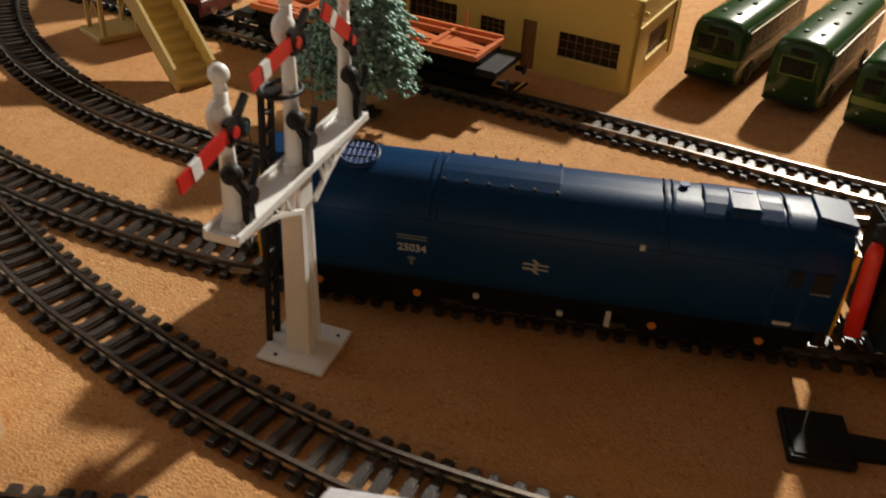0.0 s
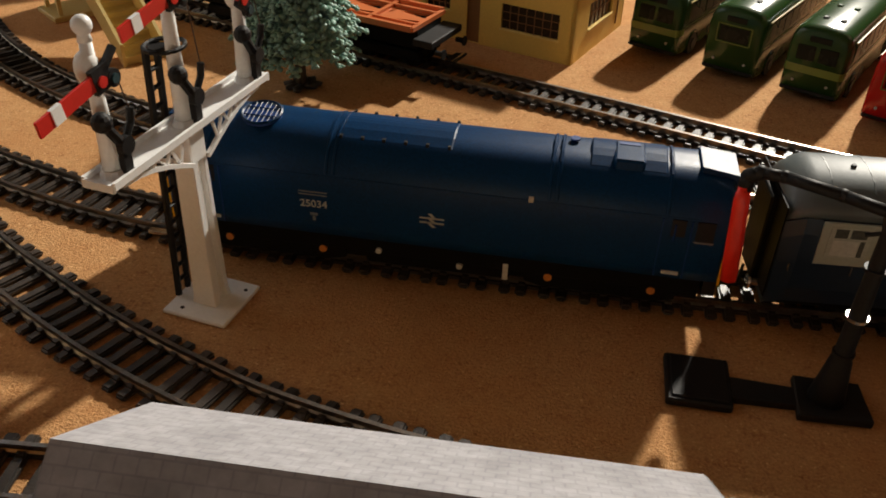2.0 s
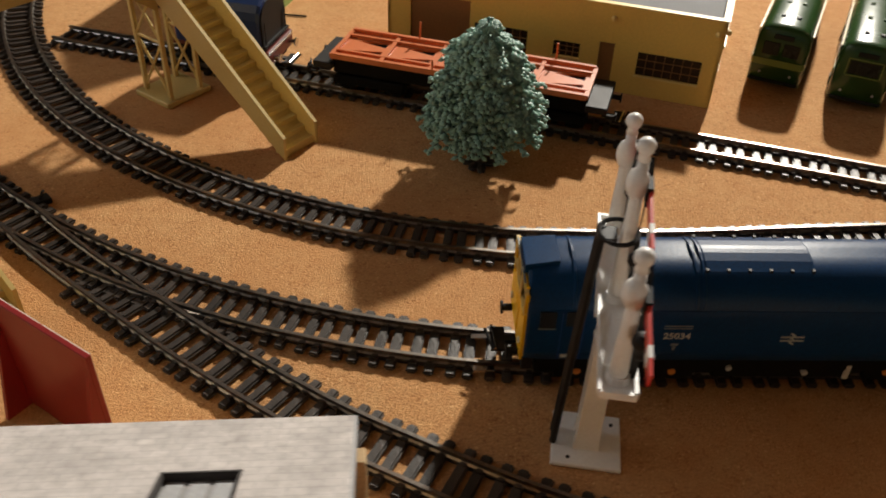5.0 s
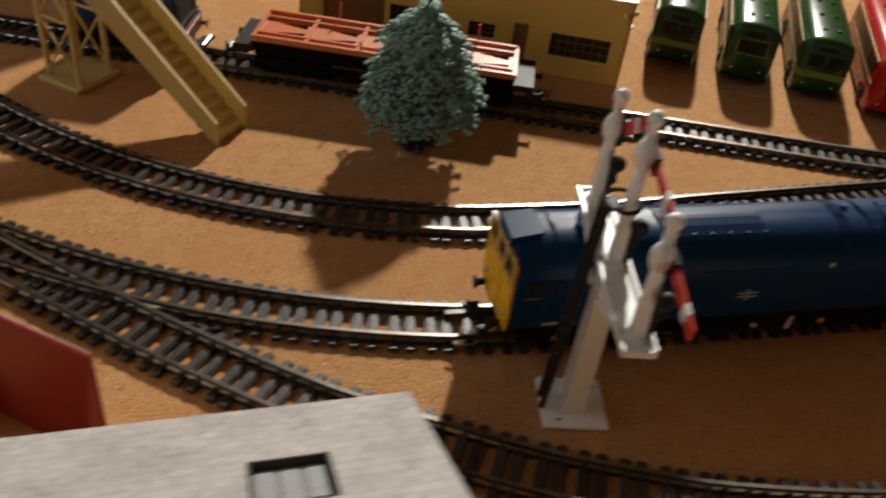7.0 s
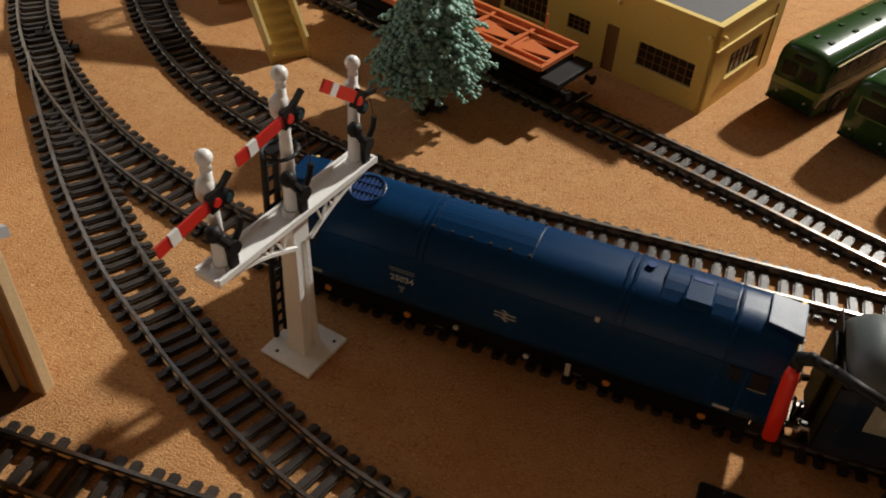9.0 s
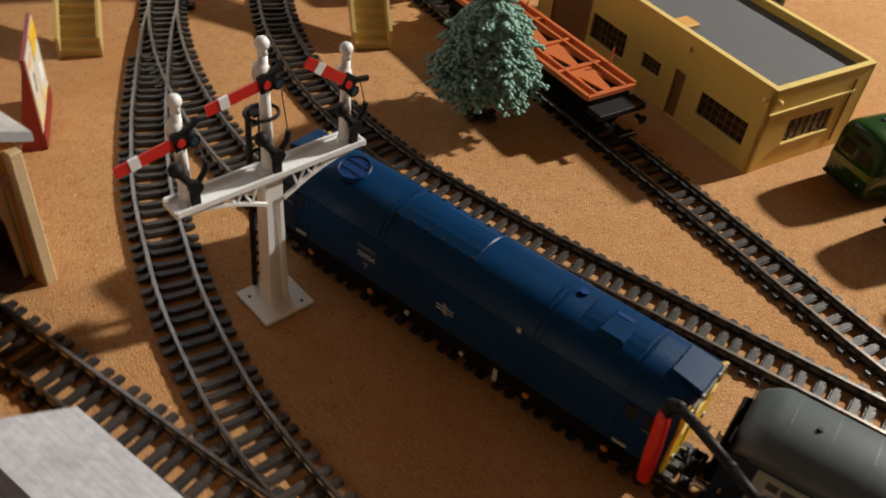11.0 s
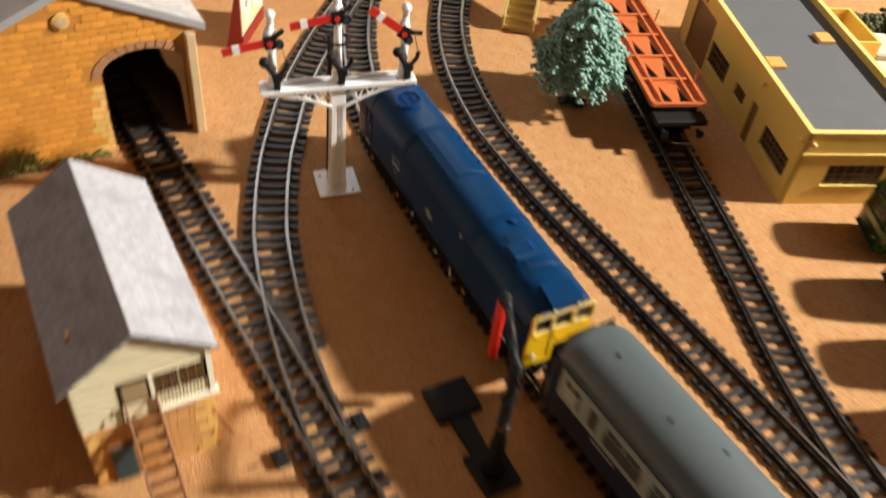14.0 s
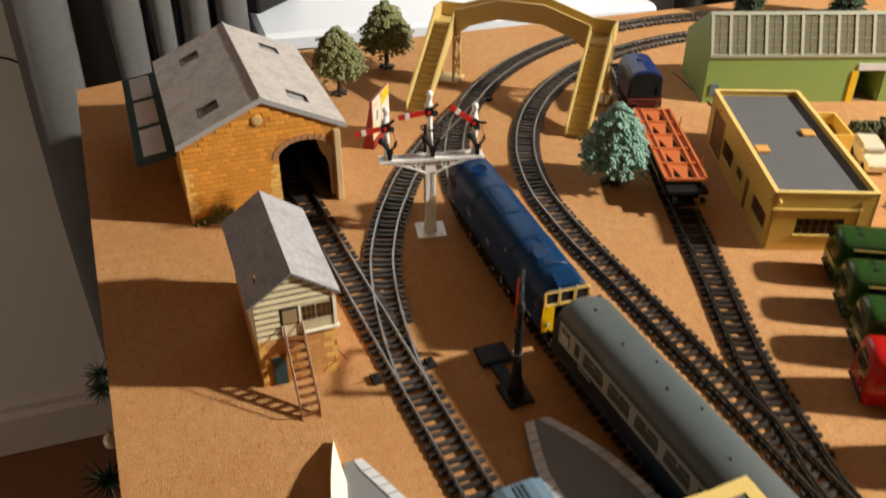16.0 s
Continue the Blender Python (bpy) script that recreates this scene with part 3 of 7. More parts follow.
def coupling(parent, x, s):
    bm = box(B(), x, x + s * 0.011, -0.0015, 0.0015, 0.0105, 0.0118)
    box(bm, x + s * 0.006, x + s * 0.0115, -0.006, 0.006, 0.0106, 0.0116)
    rod(bm, (x + s * 0.011, -0.004, 0.011), (x + s * 0.0135, 0.003, 0.0135), 0.0006, seg=6)
    part("coupling", bm, BLACK, parent, "black hook coupling")
    bm = B()
    rod(bm, (x + s * 0.010, -0.006, 0.0118), (x + s * 0.0108, 0.006, 0.0122), 0.0005, seg=6)
    part("coupling_bar", bm, CHROME, parent, "bright coupling bar")


def buffers(parent, x, s, material=BLACK):
    for y in (-0.0115, 0.0115):
        bm = rod(B(), (x, y, 0.0165), (x + s * 0.0045, y, 0.0165), 0.0014, seg=10)
        disc(bm, (x + s * 0.0048, y, 0.0165), (1, 0, 0), 0.0026, 0.0008, 14)
        part("buffer", bm, material, parent)


def diesel():
    e = thing("diesel_locomotive", "dark blue model diesel locomotive with bright yellow cab ends", "locomotive")
    shape = [(0.0820, 1.0), (0.0850, 0.995), (0.0885, 0.985), (0.0915, 0.968), (0.0928, 0.955)]
    # the roof falls away as a flat slope over each cab
    cut = lambda x: 0.0541 if abs(x) < 0.0818 else 0.0532 - 0.22 * (abs(x) - 0.0820)
    bm = loft(B(), [[(a, b, min(c, cut(x))) for a, b, c in section(x, k)] for x, k in [(-x, k) for x, k in shape[::-1]] + shape])
    body = part("body", bm, BLUE, e)
    body.data.polygons.foreach_set("use_smooth", [abs(p.normal.x) < 0.6 for p in body.data.polygons])
    # raised roof hoops, the cantrail line and panel seams
    for x in (-0.0775, -0.0365, -0.0340, 0.0365, 0.0390, 0.0735):
        part("roof_rib", rib(B(), x, 0.0011), BLUE, body)
    for s in (-1, 1):
        part("cantrail", box(B(), -0.084, 0.084, s * 0.01735 - 0.00015, s * 0.01735 + 0.00015, 0.0408, 0.0412), BLUE, body)
        for x in (-0.081, -0.0735, 0.0725, 0.0815):
            part("door_seam", box(B(), x - 0.0002, x + 0.0002, s * 0.0179 - 0.0003, s * 0.0179 + 0.0003, 0.019, 0.0405), BLUE_DARK, body)
    # removable roof panel with its bolts
    lo = 7
    bm = loft(B(), [section(-0.0335, 1.0, 0.0, lo), section(-0.0330, 1.0, 0.0003, lo), section(0.0035, 1.0, 0.0003, lo), section(0.0040, 1.0, 0.0, lo)], closed=False, caps=False)
    panel = part("roof_panel", bm, BLUE, body)
    for k in range(6):
        for y in (-0.0093, 0.0093):
            x = -0.0330 + k * 0.0072
            part("bolt", box(B(), x - 0.0005, x + 0.0005, y - 0.0006, y + 0.0006, 0.0516, 0.0528), BLACK, panel)
    # fan grille
    fan = part("fan_grille", B(), BLUE_DARK, body, "round blue fan grille with thin bars")
    bm = B()
    r = bmesh.ops.create_cone(bm, cap_ends=True, segments=28, radius1=0.0066, radius2=0.0063, depth=0.0012)
    bmesh.ops.transform(bm, matrix=pose(-0.0622, -0.003, 0.0538, 9, 0, 0), verts=r["verts"])
    bm.to_mesh(fan.data)
    bm.free()
    for k in range(-3, 4):
        h = math.sqrt(max(0, 0.0061 ** 2 - (k * 0.0017) ** 2))
        o = part("grille_bar", rod(B(), (k * 0.0017, -h, 0), (k * 0.0017, h, 0), 0.00022, seg=5), BLUE, fan)
        o.matrix_basis = pose(-0.0622, -0.003, 0.0546, 9, 0, 0)
    for k in (-1, 1):
        h = math.sqrt(0.0061 ** 2 - 0.0022 ** 2)
        o = part("grille_bar", rod(B(), (-h, k * 0.0022, 0), (h, k * 0.0022, 0), 0.00022, seg=5), BLUE, fan)
        o.matrix_basis = pose(-0.0622, -0.003, 0.0547, 9, 0, 0)
    ring = B()
    for k in range(28):
        a, b = 2 * math.pi * k / 28, 2 * math.pi * (k + 1) / 28
        rod(ring, (0.0066 * math.cos(a), 0.0066 * math.sin(a), 0), (0.0066 * math.cos(b), 0.0066 * math.sin(b), 0), 0.0005, seg=5)
    o = part("grille_ring", ring, BLUE, fan)
    o.matrix_basis = pose(-0.0622, -0.003, 0.0546, 9, 0, 0)
    # exhaust and boxes on the roof
    part("roof_port", disc(B(), (0.0425, 0.003, 0.0542), (0, 0, 1), 0.0016, 0.0006, 14), BLUE_DARK, body, "small dark roof port")
    bm = loft(B(), [section(0.0480, 1, 0, 7), section(0.0484, 1, 0.0004, 7), section(0.0716, 1, 0.0004, 7), section(0.072, 1, 0, 7)], closed=False, caps=False)
    part("roof_cover", bm, BLUE, body)
    part("roof_box", box(B(), 0.0552, 0.0650, -0.0098, 0.0040, 0.0490, 0.0549), BLUE, body, bevel=0.0008)
    part("roof_slot", box(B(), 0.0568, 0.0632, 0.0008, 0.0026, 0.0548, 0.0551), BLUE_DARK, body, "dark roof slot")
    for s in (-1, 1):
        # flat roof cap over the cab
        bm = loft(B(), [[(s * x, -w, z - 0.0036), (s * x, -w, z), (s * x, w, z), (s * x, w, z - 0.0036)] for x, z, w in ((0.0822, 0.0543, 0.0074), (0.0941, 0.0527, 0.0080))])
        roof = part("cab_roof", bm, BLUE, body, bevel=0.0003)
        part("gutter", box(B(), s * 0.0938, s * 0.0945, -0.0125, 0.0125, 0.0488, 0.0494), DECAL_DIM, roof, "thin pale gutter over the cab windows")
        for y in (-0.0060, 0.0060):
            part("lamp_iron", box(B(), s * 0.0941, s * 0.0948, y - 0.0006, y + 0.0006, 0.0490, 0.0502), BLIND, roof, "small white lamp iron")
        # yellow end: lower panel, pillars, head
        end = part("cab_end", B(), YELLOW_END, e, "bright yellow cab end with three dark windows")
        bm = prism(B(), [(-0.0160, 0.0165), (-0.0168, 0.0250), (-0.0160, 0.0375), (0.0160, 0.0375), (0.0168, 0.0250), (0.0160, 0.0165)], s * 0.0926, s * 0.0939)
        for y in (-0.0150, -0.0054, 0.0054, 0.0150):
            box(bm, s * 0.0926, s * 0.0938, y - 0.0009, y + 0.0009, 0.038, 0.0480 if abs(y) < 0.01 else 0.0462)
        box(bm, s * 0.0926, s * 0.0939, -0.0055, 0.0055, 0.0470, 0.0496)
        box(bm, s * 0.0926, s * 0.0937, -0.0140, 0.0140, 0.0472, 0.0482)
        box(bm, s * 0.0937, s * 0.0943, -0.0046, 0.0046, 0.0205, 0.0370)
        box(bm, s * 0.0937, s * 0.0946, -0.0020, 0.0020, 0.0300, 0.0322)
        bm.to_mesh(end.data)
        bm.free()
        # Pale yellow on the raised rims stands for their lit edges.
        for y in (-0.0107, 0, 0.0107):
            bm = B()
            for a, b, lo, hi in ((-0.0050, 0.0050, 0.0374, 0.0380), (-0.0050, 0.0050, 0.0468, 0.0474), (-0.0050, -0.0044, 0.0380, 0.0468), (0.0044, 0.0050, 0.0380, 0.0468)):
                box(bm, s * 0.0930, s * 0.0943, y + a, y + b, lo, hi)
            part("window_rim", bm, YELLOW_PLAT, end, "raised window rim, pale like a lit edge")
            part("cab_window", box(B(), s * 0.0925, s * 0.0932, y - 0.0046, y + 0.0046, 0.0374, 0.0472), GLASS_DARK, end, "dark cab window")
        for y in (-0.012, 0.012):
            part("marker_lamp", disc(B(), (s * 0.0941, y, 0.0225), (1, 0, 0), 0.0013, 0.001, 10), BLIND, end)
            part("lamp_bracket", box(B(), s * 0.0937, s * 0.0943, y - 0.0012, y + 0.0012, 0.0345, 0.0360), YELLOW_END, end)
        part("buffer_beam", box(B(), s * 0.0890, s * 0.0930, -0.0165, 0.0165, 0.0125, 0.0182), BLACK, e)
        buffers(e, s * 0.0930, s)
        coupling(e, s * 0.091, s)
        # side windows and grab rails
        for k in (-1, 1):
            x = s * 0.0858
            part("side_window", box(B(), x - 0.0028, x + 0.0028, k * 0.0172, k * 0.0179, 0.0335, 0.0405), GLASS_DARK, body, "dark cab side window")
            part("window_rim", box(B(), x - 0.003, x + 0.003, k * 0.0174, k * 0.0181, 0.0329, 0.0334), DECAL_DIM, body, "thin grey window sill")
            part("door_handle", rod(B(), (s * 0.0765, k * 0.0184, 0.033), (s * 0.0765, k * 0.0184, 0.039), 0.00030, seg=5), BLUE_DARK, body)
            part("door_window", box(B(), s * 0.0775 - 0.0022, s * 0.0775 + 0.0022, k * 0.0174, k * 0.0180, 0.0345, 0.0405), GLASS_DARK, body)
            part("step_plate", box(B(), s * 0.0775 - 0.0027, s * 0.0775 + 0.0027, k * 0.0176, k * 0.0184, 0.0202, 0.0214), DECAL, body, "pale step plate")
    # printing on the sides: number, bars for the small print, data square, arrow emblem
    for k in (-1, 1):
        face = Matrix.Translation((0, k * 0.01805, 0)) @ Euler((radians(90), 0, 0 if k < 0 else radians(180))).to_matrix().to_4x4()
        words("running_number", "25034", 0.0038, DECAL, body, face @ Matrix.Translation((-0.041 * -k if k > 0 else -0.041, 0.0302, 0)) if k < 0 else face @ Matrix.Translation((-0.041, 0.0302, 0)), "white running number")
        bm = B()
        box(bm, -0.0460, -0.0362, k * 0.0178, k * 0.01812, 0.0347, 0.03505)
        box(bm, -0.0460, -0.0362, k * 0.0178, k * 0.01812, 0.0336, 0.03395)
        box(bm, -0.0424, -0.0398, k * 0.0178, k * 0.01812, 0.0258, 0.0268)
        box(bm, -0.0416, -0.0406, k * 0.0178, k * 0.01812, 0.0238, 0.0255)
        part("small_print", bm, DECAL_DIM, body, "small grey print as bars")
        part("data_square", box(B(), 0.0302, 0.0318, k * 0.0172, k * 0.01775, 0.0405, 0.0425), DECAL, body)
        bm = B()
        def stroke(x0, z0, x1, z1, w):
            prism(bm, [(-0.0007 + x0 - w, 0.0293 + z0), (-0.0007 + x0 + w, 0.0293 + z0), (-0.0007 + x1 + w, 0.0293 + z1), (-0.0007 + x1 - w, 0.0293 + z1)], k * 0.0178, k * 0.01815, "y")
        for z in (-0.00085, 0.00085):
            box(bm, -0.0048, 0.0034, k * 0.0178, k * 0.01815, 0.0293 + z - 0.0003, 0.0293 + z + 0.0003)
        stroke(-0.0013, 0.0012, 0.0013, -0.0012, 0.0006)
        stroke(-0.0008, 0.0026, 0.0014, 0.0006, 0.0006)
        stroke(-0.0014, -0.0006, 0.0008, -0.0026, 0.0006)
        part("arrow_emblem", bm, DECAL, body, "white arrow emblem as a plain shape")
    # underframe, bogies and their axleboxes
    part("underframe", box(B(), -0.088, 0.088, -0.0155, 0.0155, 0.0098, 0.0140), BLACK_MATT, e)
    for k in (-1, 1):
        part("solebar", box(B(), -0.0880, 0.0880, k * 0.0150, k * 0.0168, 0.0125, 0.0190), BLACK_MATT, e, "black underframe side", bevel=0.0003)
        for s in (-1, 1):
            part("bogie_side", prism(B(), [(s * 0.031, 0.0125), (s * 0.031, 0.0090), (s * 0.037, 0.0075), (s * 0.075, 0.0075), (s * 0.081, 0.0090), (s * 0.081, 0.0125)], k * 0.0150, k * 0.0164, "y"), BLACK_MATT, e)
    part("fuel_tank", box(B(), -0.024, 0.026, -0.0160, 0.0160, 0.0075, 0.0135), BLACK_MATT, e, bevel=0.001)
    for s in (-1, 1):
        bogie = part("bogie", box(B(), s * 0.056 - 0.024, s * 0.056 + 0.024, -0.0150, 0.0150, 0.0085, 0.0130), BLACK_MATT, e, "black bogie with painted axleboxes", bevel=0.0006)
        for x in (0.039, 0.073):
            wheelset(bogie, s * x)
            for k in (-1, 1):
                part("axlebox", disc(B(), (s * x, k * 0.0160, 0.0118), (0, 1, 0), 0.0014, 0.0024, 14), ORANGE_DOT, bogie, "orange painted axlebox cap")
    for k in (-1, 1):
        for x, z in ((-0.019, 0.0140), (0.009, 0.0118)):
            part("tank_cap", disc(B(), (x, k * 0.0166, z), (0, 1, 0), 0.0011, 0.002, 12), BLIND, e, "small white cap")
        part("tank_gauge", box(B(), 0.0238, 0.0256, k * 0.0162, k * 0.0170, 0.0085, 0.0150), BLIND, e)
    return e


diesel()

# ---- the blue and grey coach ----
COACH_PROF = [(-0.0172, 0.0140), (-0.0183, 0.0200), (-0.0186, 0.0310), (-0.0183, 0.0400), (-0.0176, 0.0455), (-0.0158, 0.0492), (-0.0125, 0.0523), (-0.0085, 0.0543), (-0.004, 0.0553), (0, 0.0555)]


def coach():
    e = thing("passenger_coach", "blue and pale grey model coach behind the diesel locomotive", "coach", (0.1075, 0.0009, 0), 4.4)
    L = 0.262
    part("body", loft(B(), [section(x, k, l, 0, COACH_PROF[:5]) for x, k, l in ((0.0, 0.88, -0.0030), (0.0055, 1, 0), (L - 0.0055, 1, 0), (L, 0.88, -0.0030))]), COACH_BLUE, e, "deep blue lower body")
    roof = part("roof", loft(B(), [section(x, k, l, 4, COACH_PROF) for x, k, l in ((0.0, 0.87, -0.0056), (0.0025, 0.935, -0.0030), (0.0055, 0.982, -0.0010), (0.0090, 1.012, 0.0003), (L - 0.009, 1.012, 0.0003), (L - 0.0055, 0.982, -0.0010), (L - 0.0025, 0.935, -0.0030), (L, 0.87, -0.0056))]), GREY_ROOF, e, "grey ribbed roof", smooth=True)
    for k in range(20):
        part("roof_rib", rib(B(), 0.0125 + k * 0.0125, 0.0006, 0.0004, 6, COACH_PROF), GREY_ROOF, roof)
    for x, y in ((0.0205, -0.0015), (0.0535, -0.0035), (0.0735, 0.0055), (0.0940, -0.0020), (0.1130, 0.0060), (0.1470, -0.0030), (0.1810, 0.0060), (0.2200, 0.0060)):
        z = 0.0556 - abs(y) * 0.15
        part("vent", rod(B(), (x, y, z - 0.0008), (x, y, z + 0.0012), 0.0011, 0.0008, 10), BLACK, roof, "small dark roof vent")
    for s in (-1, 1):
        band = part("window_band", box(B(), 0.0105, L - 0.0105, s * 0.0180, s * 0.0190, 0.0304, 0.0453), COACH_GREY, e, "pale grey window band")
        wins = [(0.0135, 0.0245, 1), (0.0298, 0.0348, 0)]
        x = 0.0395
        while x < L - 0.055:
            wins.append((x, x + 0.0215, 2))
            x += 0.0268
        wins += [(L - 0.0348, L - 0.0298, 0), (L - 0.0245, L - 0.0135, 1)]
        for a, b, kind in wins:
            y0 = s * 0.0186
            part("window_frame", box(B(), a - 0.0006, b + 0.0006, y0, s * 0.01925, 0.0333, 0.0441), COACH_FRAME, band)
            if kind == 1:
                part("pane", box(B(), a + 0.0008, b - 0.0026, y0, s * 0.0194, 0.0340, 0.0396), BLIND, band, "white obscured lavatory pane")
                part("pane", box(B(), b - 0.0022, b - 0.0008, y0, s * 0.0194, 0.0340, 0.0396), COACH_PANE, band, "dark strip of window")
                for q in (0, 1):
                    c = a + 0.0008 + q * (b - a) * 0.42
                    part("pane", box(B(), c, c + (b - a) * (0.34 + 0.10 * q), y0, s * 0.0194, 0.0405, 0.0436), COACH_PANE, band, "dark ventilator pane")
            elif kind == 0:
                part("pane", box(B(), a, b, y0, s * 0.0194, 0.0338, 0.0436), COACH_PANE, band)
            else:
                part("pane", box(B(), a, b, y0, s * 0.0194, 0.0337, 0.0400), COACH_PANE, band)
                for q in (0, 1):
                    c = a + q * (b - a) / 2
                    part("pane", box(B(), c + 0.0006, c + (b - a) / 2 - 0.0006, y0, s * 0.0194, 0.0405, 0.0437), COACH_PANE, band)
        bm = B()
        for q in range(9):
            box(bm, 0.034 + q * 0.0016, 0.0351 + q * 0.0016, s * 0.0184, s * 0.0188, 0.0270, 0.0283)
        part("lettering", bm, DECAL, e, "white lettering as plain bars")
        for a in (0.0035, L - 0.0035, 0.0225, L - 0.0225):
            part("door_handle", rod(B(), (a, s * 0.0192, 0.027), (a, s * 0.0192, 0.0300), 0.0003, seg=5), CHROME, e)
    for x, s in ((0.0, -1), (L, 1)):
        part("gangway", box(B(), x + s * 0.003, x - s * 0.001, -0.0072, 0.0072, 0.0145, 0.0462), BLACK_MATT, e, "black corridor connection", bevel=0.0006)
        part("end_wall", box(B(), x + s * 0.0003, x + s * 0.0007, -0.0165, 0.0165, 0.0145, 0.0480), BLACK_MATT, e, "dark coach end")
        buffers(e, x, s, CHROME)
        coupling(e, x - s * 0.002, s)
    part("underframe", box(B(), 0.004, L - 0.004, -0.0140, 0.0140, 0.0105, 0.0142), BLACK_MATT, e)
    part("battery_box", box(B(), 0.10, 0.14, -0.0150, 0.0150, 0.0065, 0.0110), BLACK_MATT, e, bevel=0.0005)
    for x in (0.042, L - 0.042):
        bogie = part("bogie", box(B(), x - 0.022, x + 0.022, -0.0125, 0.0125, 0.0080, 0.0120), BLACK_MATT, e, bevel=0.0006)
        for d in (-0.017, 0.017):
            wheelset(bogie, x + d, 0.006, RAIL_TOP + 0.006)


coach()

# ---- the white three-post signal gantry ----


def signal_gantry():
    e = thing("signal_gantry", "white plastic signal gantry with three red and white semaphore arms", "signal", (-0.0717, -0.0390, 0), -9.5)
    bm = box(B(), -0.0117, 0.0117, -0.0118, 0.0118, 0, 0.0016)
    part("foot", bm, WHITE, e, bevel=0.0004)
    for x, y in ((-0.006, -0.0085), (0.0085, 0.0075)):
        part("screw_hole", disc(B(), (x, y, 0.00165), (0, 0, 1), 0.0007, 0.0003, 10), BLACK, e)
    # post of H section, tapering to the deck
    def taper(x0, x1, y0, y1):
        return [[(x * k, y * k, z) for x, y in ((x0, y0), (x1, y0), (x1, y1), (x0, y1))] for z, k in ((0.0016, 1.12), (0.006, 1.0), (0.060, 0.84), (0.0655, 0.90))]
    part("post", loft(B(), taper(-0.0018, 0.0018, -0.0041, 0.0041)), WHITE, e)
    for y0, y1 in ((-0.0043, -0.0012), (0.0022, 0.0043)):
        part("flange", loft(B(), taper(-0.0040, 0.0040, y0, y1)), WHITE, e, bevel=0.0002)
    part("post_head", box(B(), -0.0035, 0.0035, -0.0039, 0.0039, 0.0545, 0.0655), WHITE, e, bevel=0.0004)
    # deck with raised rims
    deck = part("deck", box(B(), -0.0050, 0.0050, -0.0388, 0.0405, 0.0655, 0.0662), WHITE, e, bevel=0.0003)
    for x in (-0.0048, 0.0048):
        part("rim", box(B(), x - 0.0005, x + 0.0005, -0.0388, 0.0405, 0.0655, 0.0677), WHITE, deck)
    for y in (-0.0388, 0.0405):
        part("rim", box(B(), -0.0050, 0.0050, y - 0.0005, y + 0.0005, 0.0648, 0.0672), WHITE, deck)
    # lattice brackets under the deck: bow, struts and diagonals
    for s in (-1, 1):
        for x in (-0.0040, 0.0040):
            pts = [(0.0036 + 0.031 * t, 0.0550 + 0.0100 * math.sin(t * math.pi / 2)) for t in (0, 0.2, 0.4, 0.6, 0.8, 1.0)]
            bow = [[(x + 0.0007 * sx, s * y, z + 0.0007 * sz) for sx, sz in ((-1, -1), (1, -1), (1, 1), (-1, 1))] for y, z in pts]
            bracket = part("bracket", loft(B(), bow), WHITE, e)
            for a, t in ((1, 0.0075), (2, 0.0135), (3, 0.020)):
                for far in (t, t + 0.006):
                    part("strut", rod(B(), (x, s * pts[a][0], pts[a][1]), (x, s * far, 0.0656), 0.00055, seg=6), WHITE, bracket)
    # dolls with arms
    for y, top, droop in ((-0.0326, 0.1101, 10), (0.0, 0.1210, 9), (0.0343, 0.1092, -37)):
        doll = part("doll", rod(B(), (0, y, 0.0660), (0, y, top - 0.006), 0.0026, 0.0016, 12), WHITE, e, "white signal post with a ball finial", smooth=True)
        part("collar", rod(B(), (0, y, 0.0662), (0, y, 0.0682), 0.0036, 0.0030, 12), WHITE, doll)
        part("finial", ball(rod(B(), (0, y, top - 0.007), (0, y, top - 0.0035), 0.0019, 0.0012, 10), (0, y, top - 0.0030), 0.0026), WHITE, doll, smooth=True)
        part("boss", ball(B(), (-0.0005, y - 0.0006, top - 0.0140), 0.0033, 1.5), WHITE, doll, smooth=True)
        m = Matrix.Translation((0.0030, y, top - 0.0155)) @ Euler((radians(droop), 0, 0)).to_matrix().to_4x4()
        arm = part("arm", box(B(), -0.0004, 0.0004, -0.0240, -0.0030, -0.0021, 0.0021, m), RED, doll, "red semaphore arm with a white band")
        part("band", box(B(), -0.0006, 0.0006, -0.0190, -0.0155, -0.00215, 0.00215, m), WHITE, arm)
        bm = box(B(), -0.0009, 0.0006, -0.0038, 0.0022, -0.0036, 0.0030, m)
        box(bm, -0.0009, 0.0006, 0.0010, 0.0080, -0.0002, 0.0016, m @ Euler((radians(30), 0, 0)).to_matrix().to_4x4())
        disc(bm, m @ Vector((0, 0.0030, -0.0022)), (1, 0, 0), 0.0024, 0.0016, 12)
        part("spectacle", bm, BLACK, arm, "black spectacle plate")
        part("red_lens", disc(B(), m @ Vector((0.0008, -0.0012, -0.0008)), (1, 0, 0), 0.0015, 0.0006, 12), RED, arm)
        part("green_lens", disc(B(), m @ Vector((0.0010, 0.0030, -0.0022)), (1, 0, 0), 0.0013, 0.0006, 12), TEAL, arm)
        # counterweight and balance lever at the foot
        lever = part("balance_lever", B(), BLACK, doll, "black balance lever with a round weight")
        bm = box(B(), 0.0026, 0.0046, y + 0.0000, y + 0.0030, 0.0664, 0.0770)
        ball(bm, (0.0034, y - 0.0040, 0.0838), 0.0028)
        rod(bm, (0.0038, y + 0.0012, 0.0755), (0.0036, y - 0.0034, 0.0825), 0.0015, seg=8)
        rod(bm, (0.0038, y + 0.0016, 0.0745), (0.0036, y + 0.0062, 0.0800), 0.0011, seg=8)
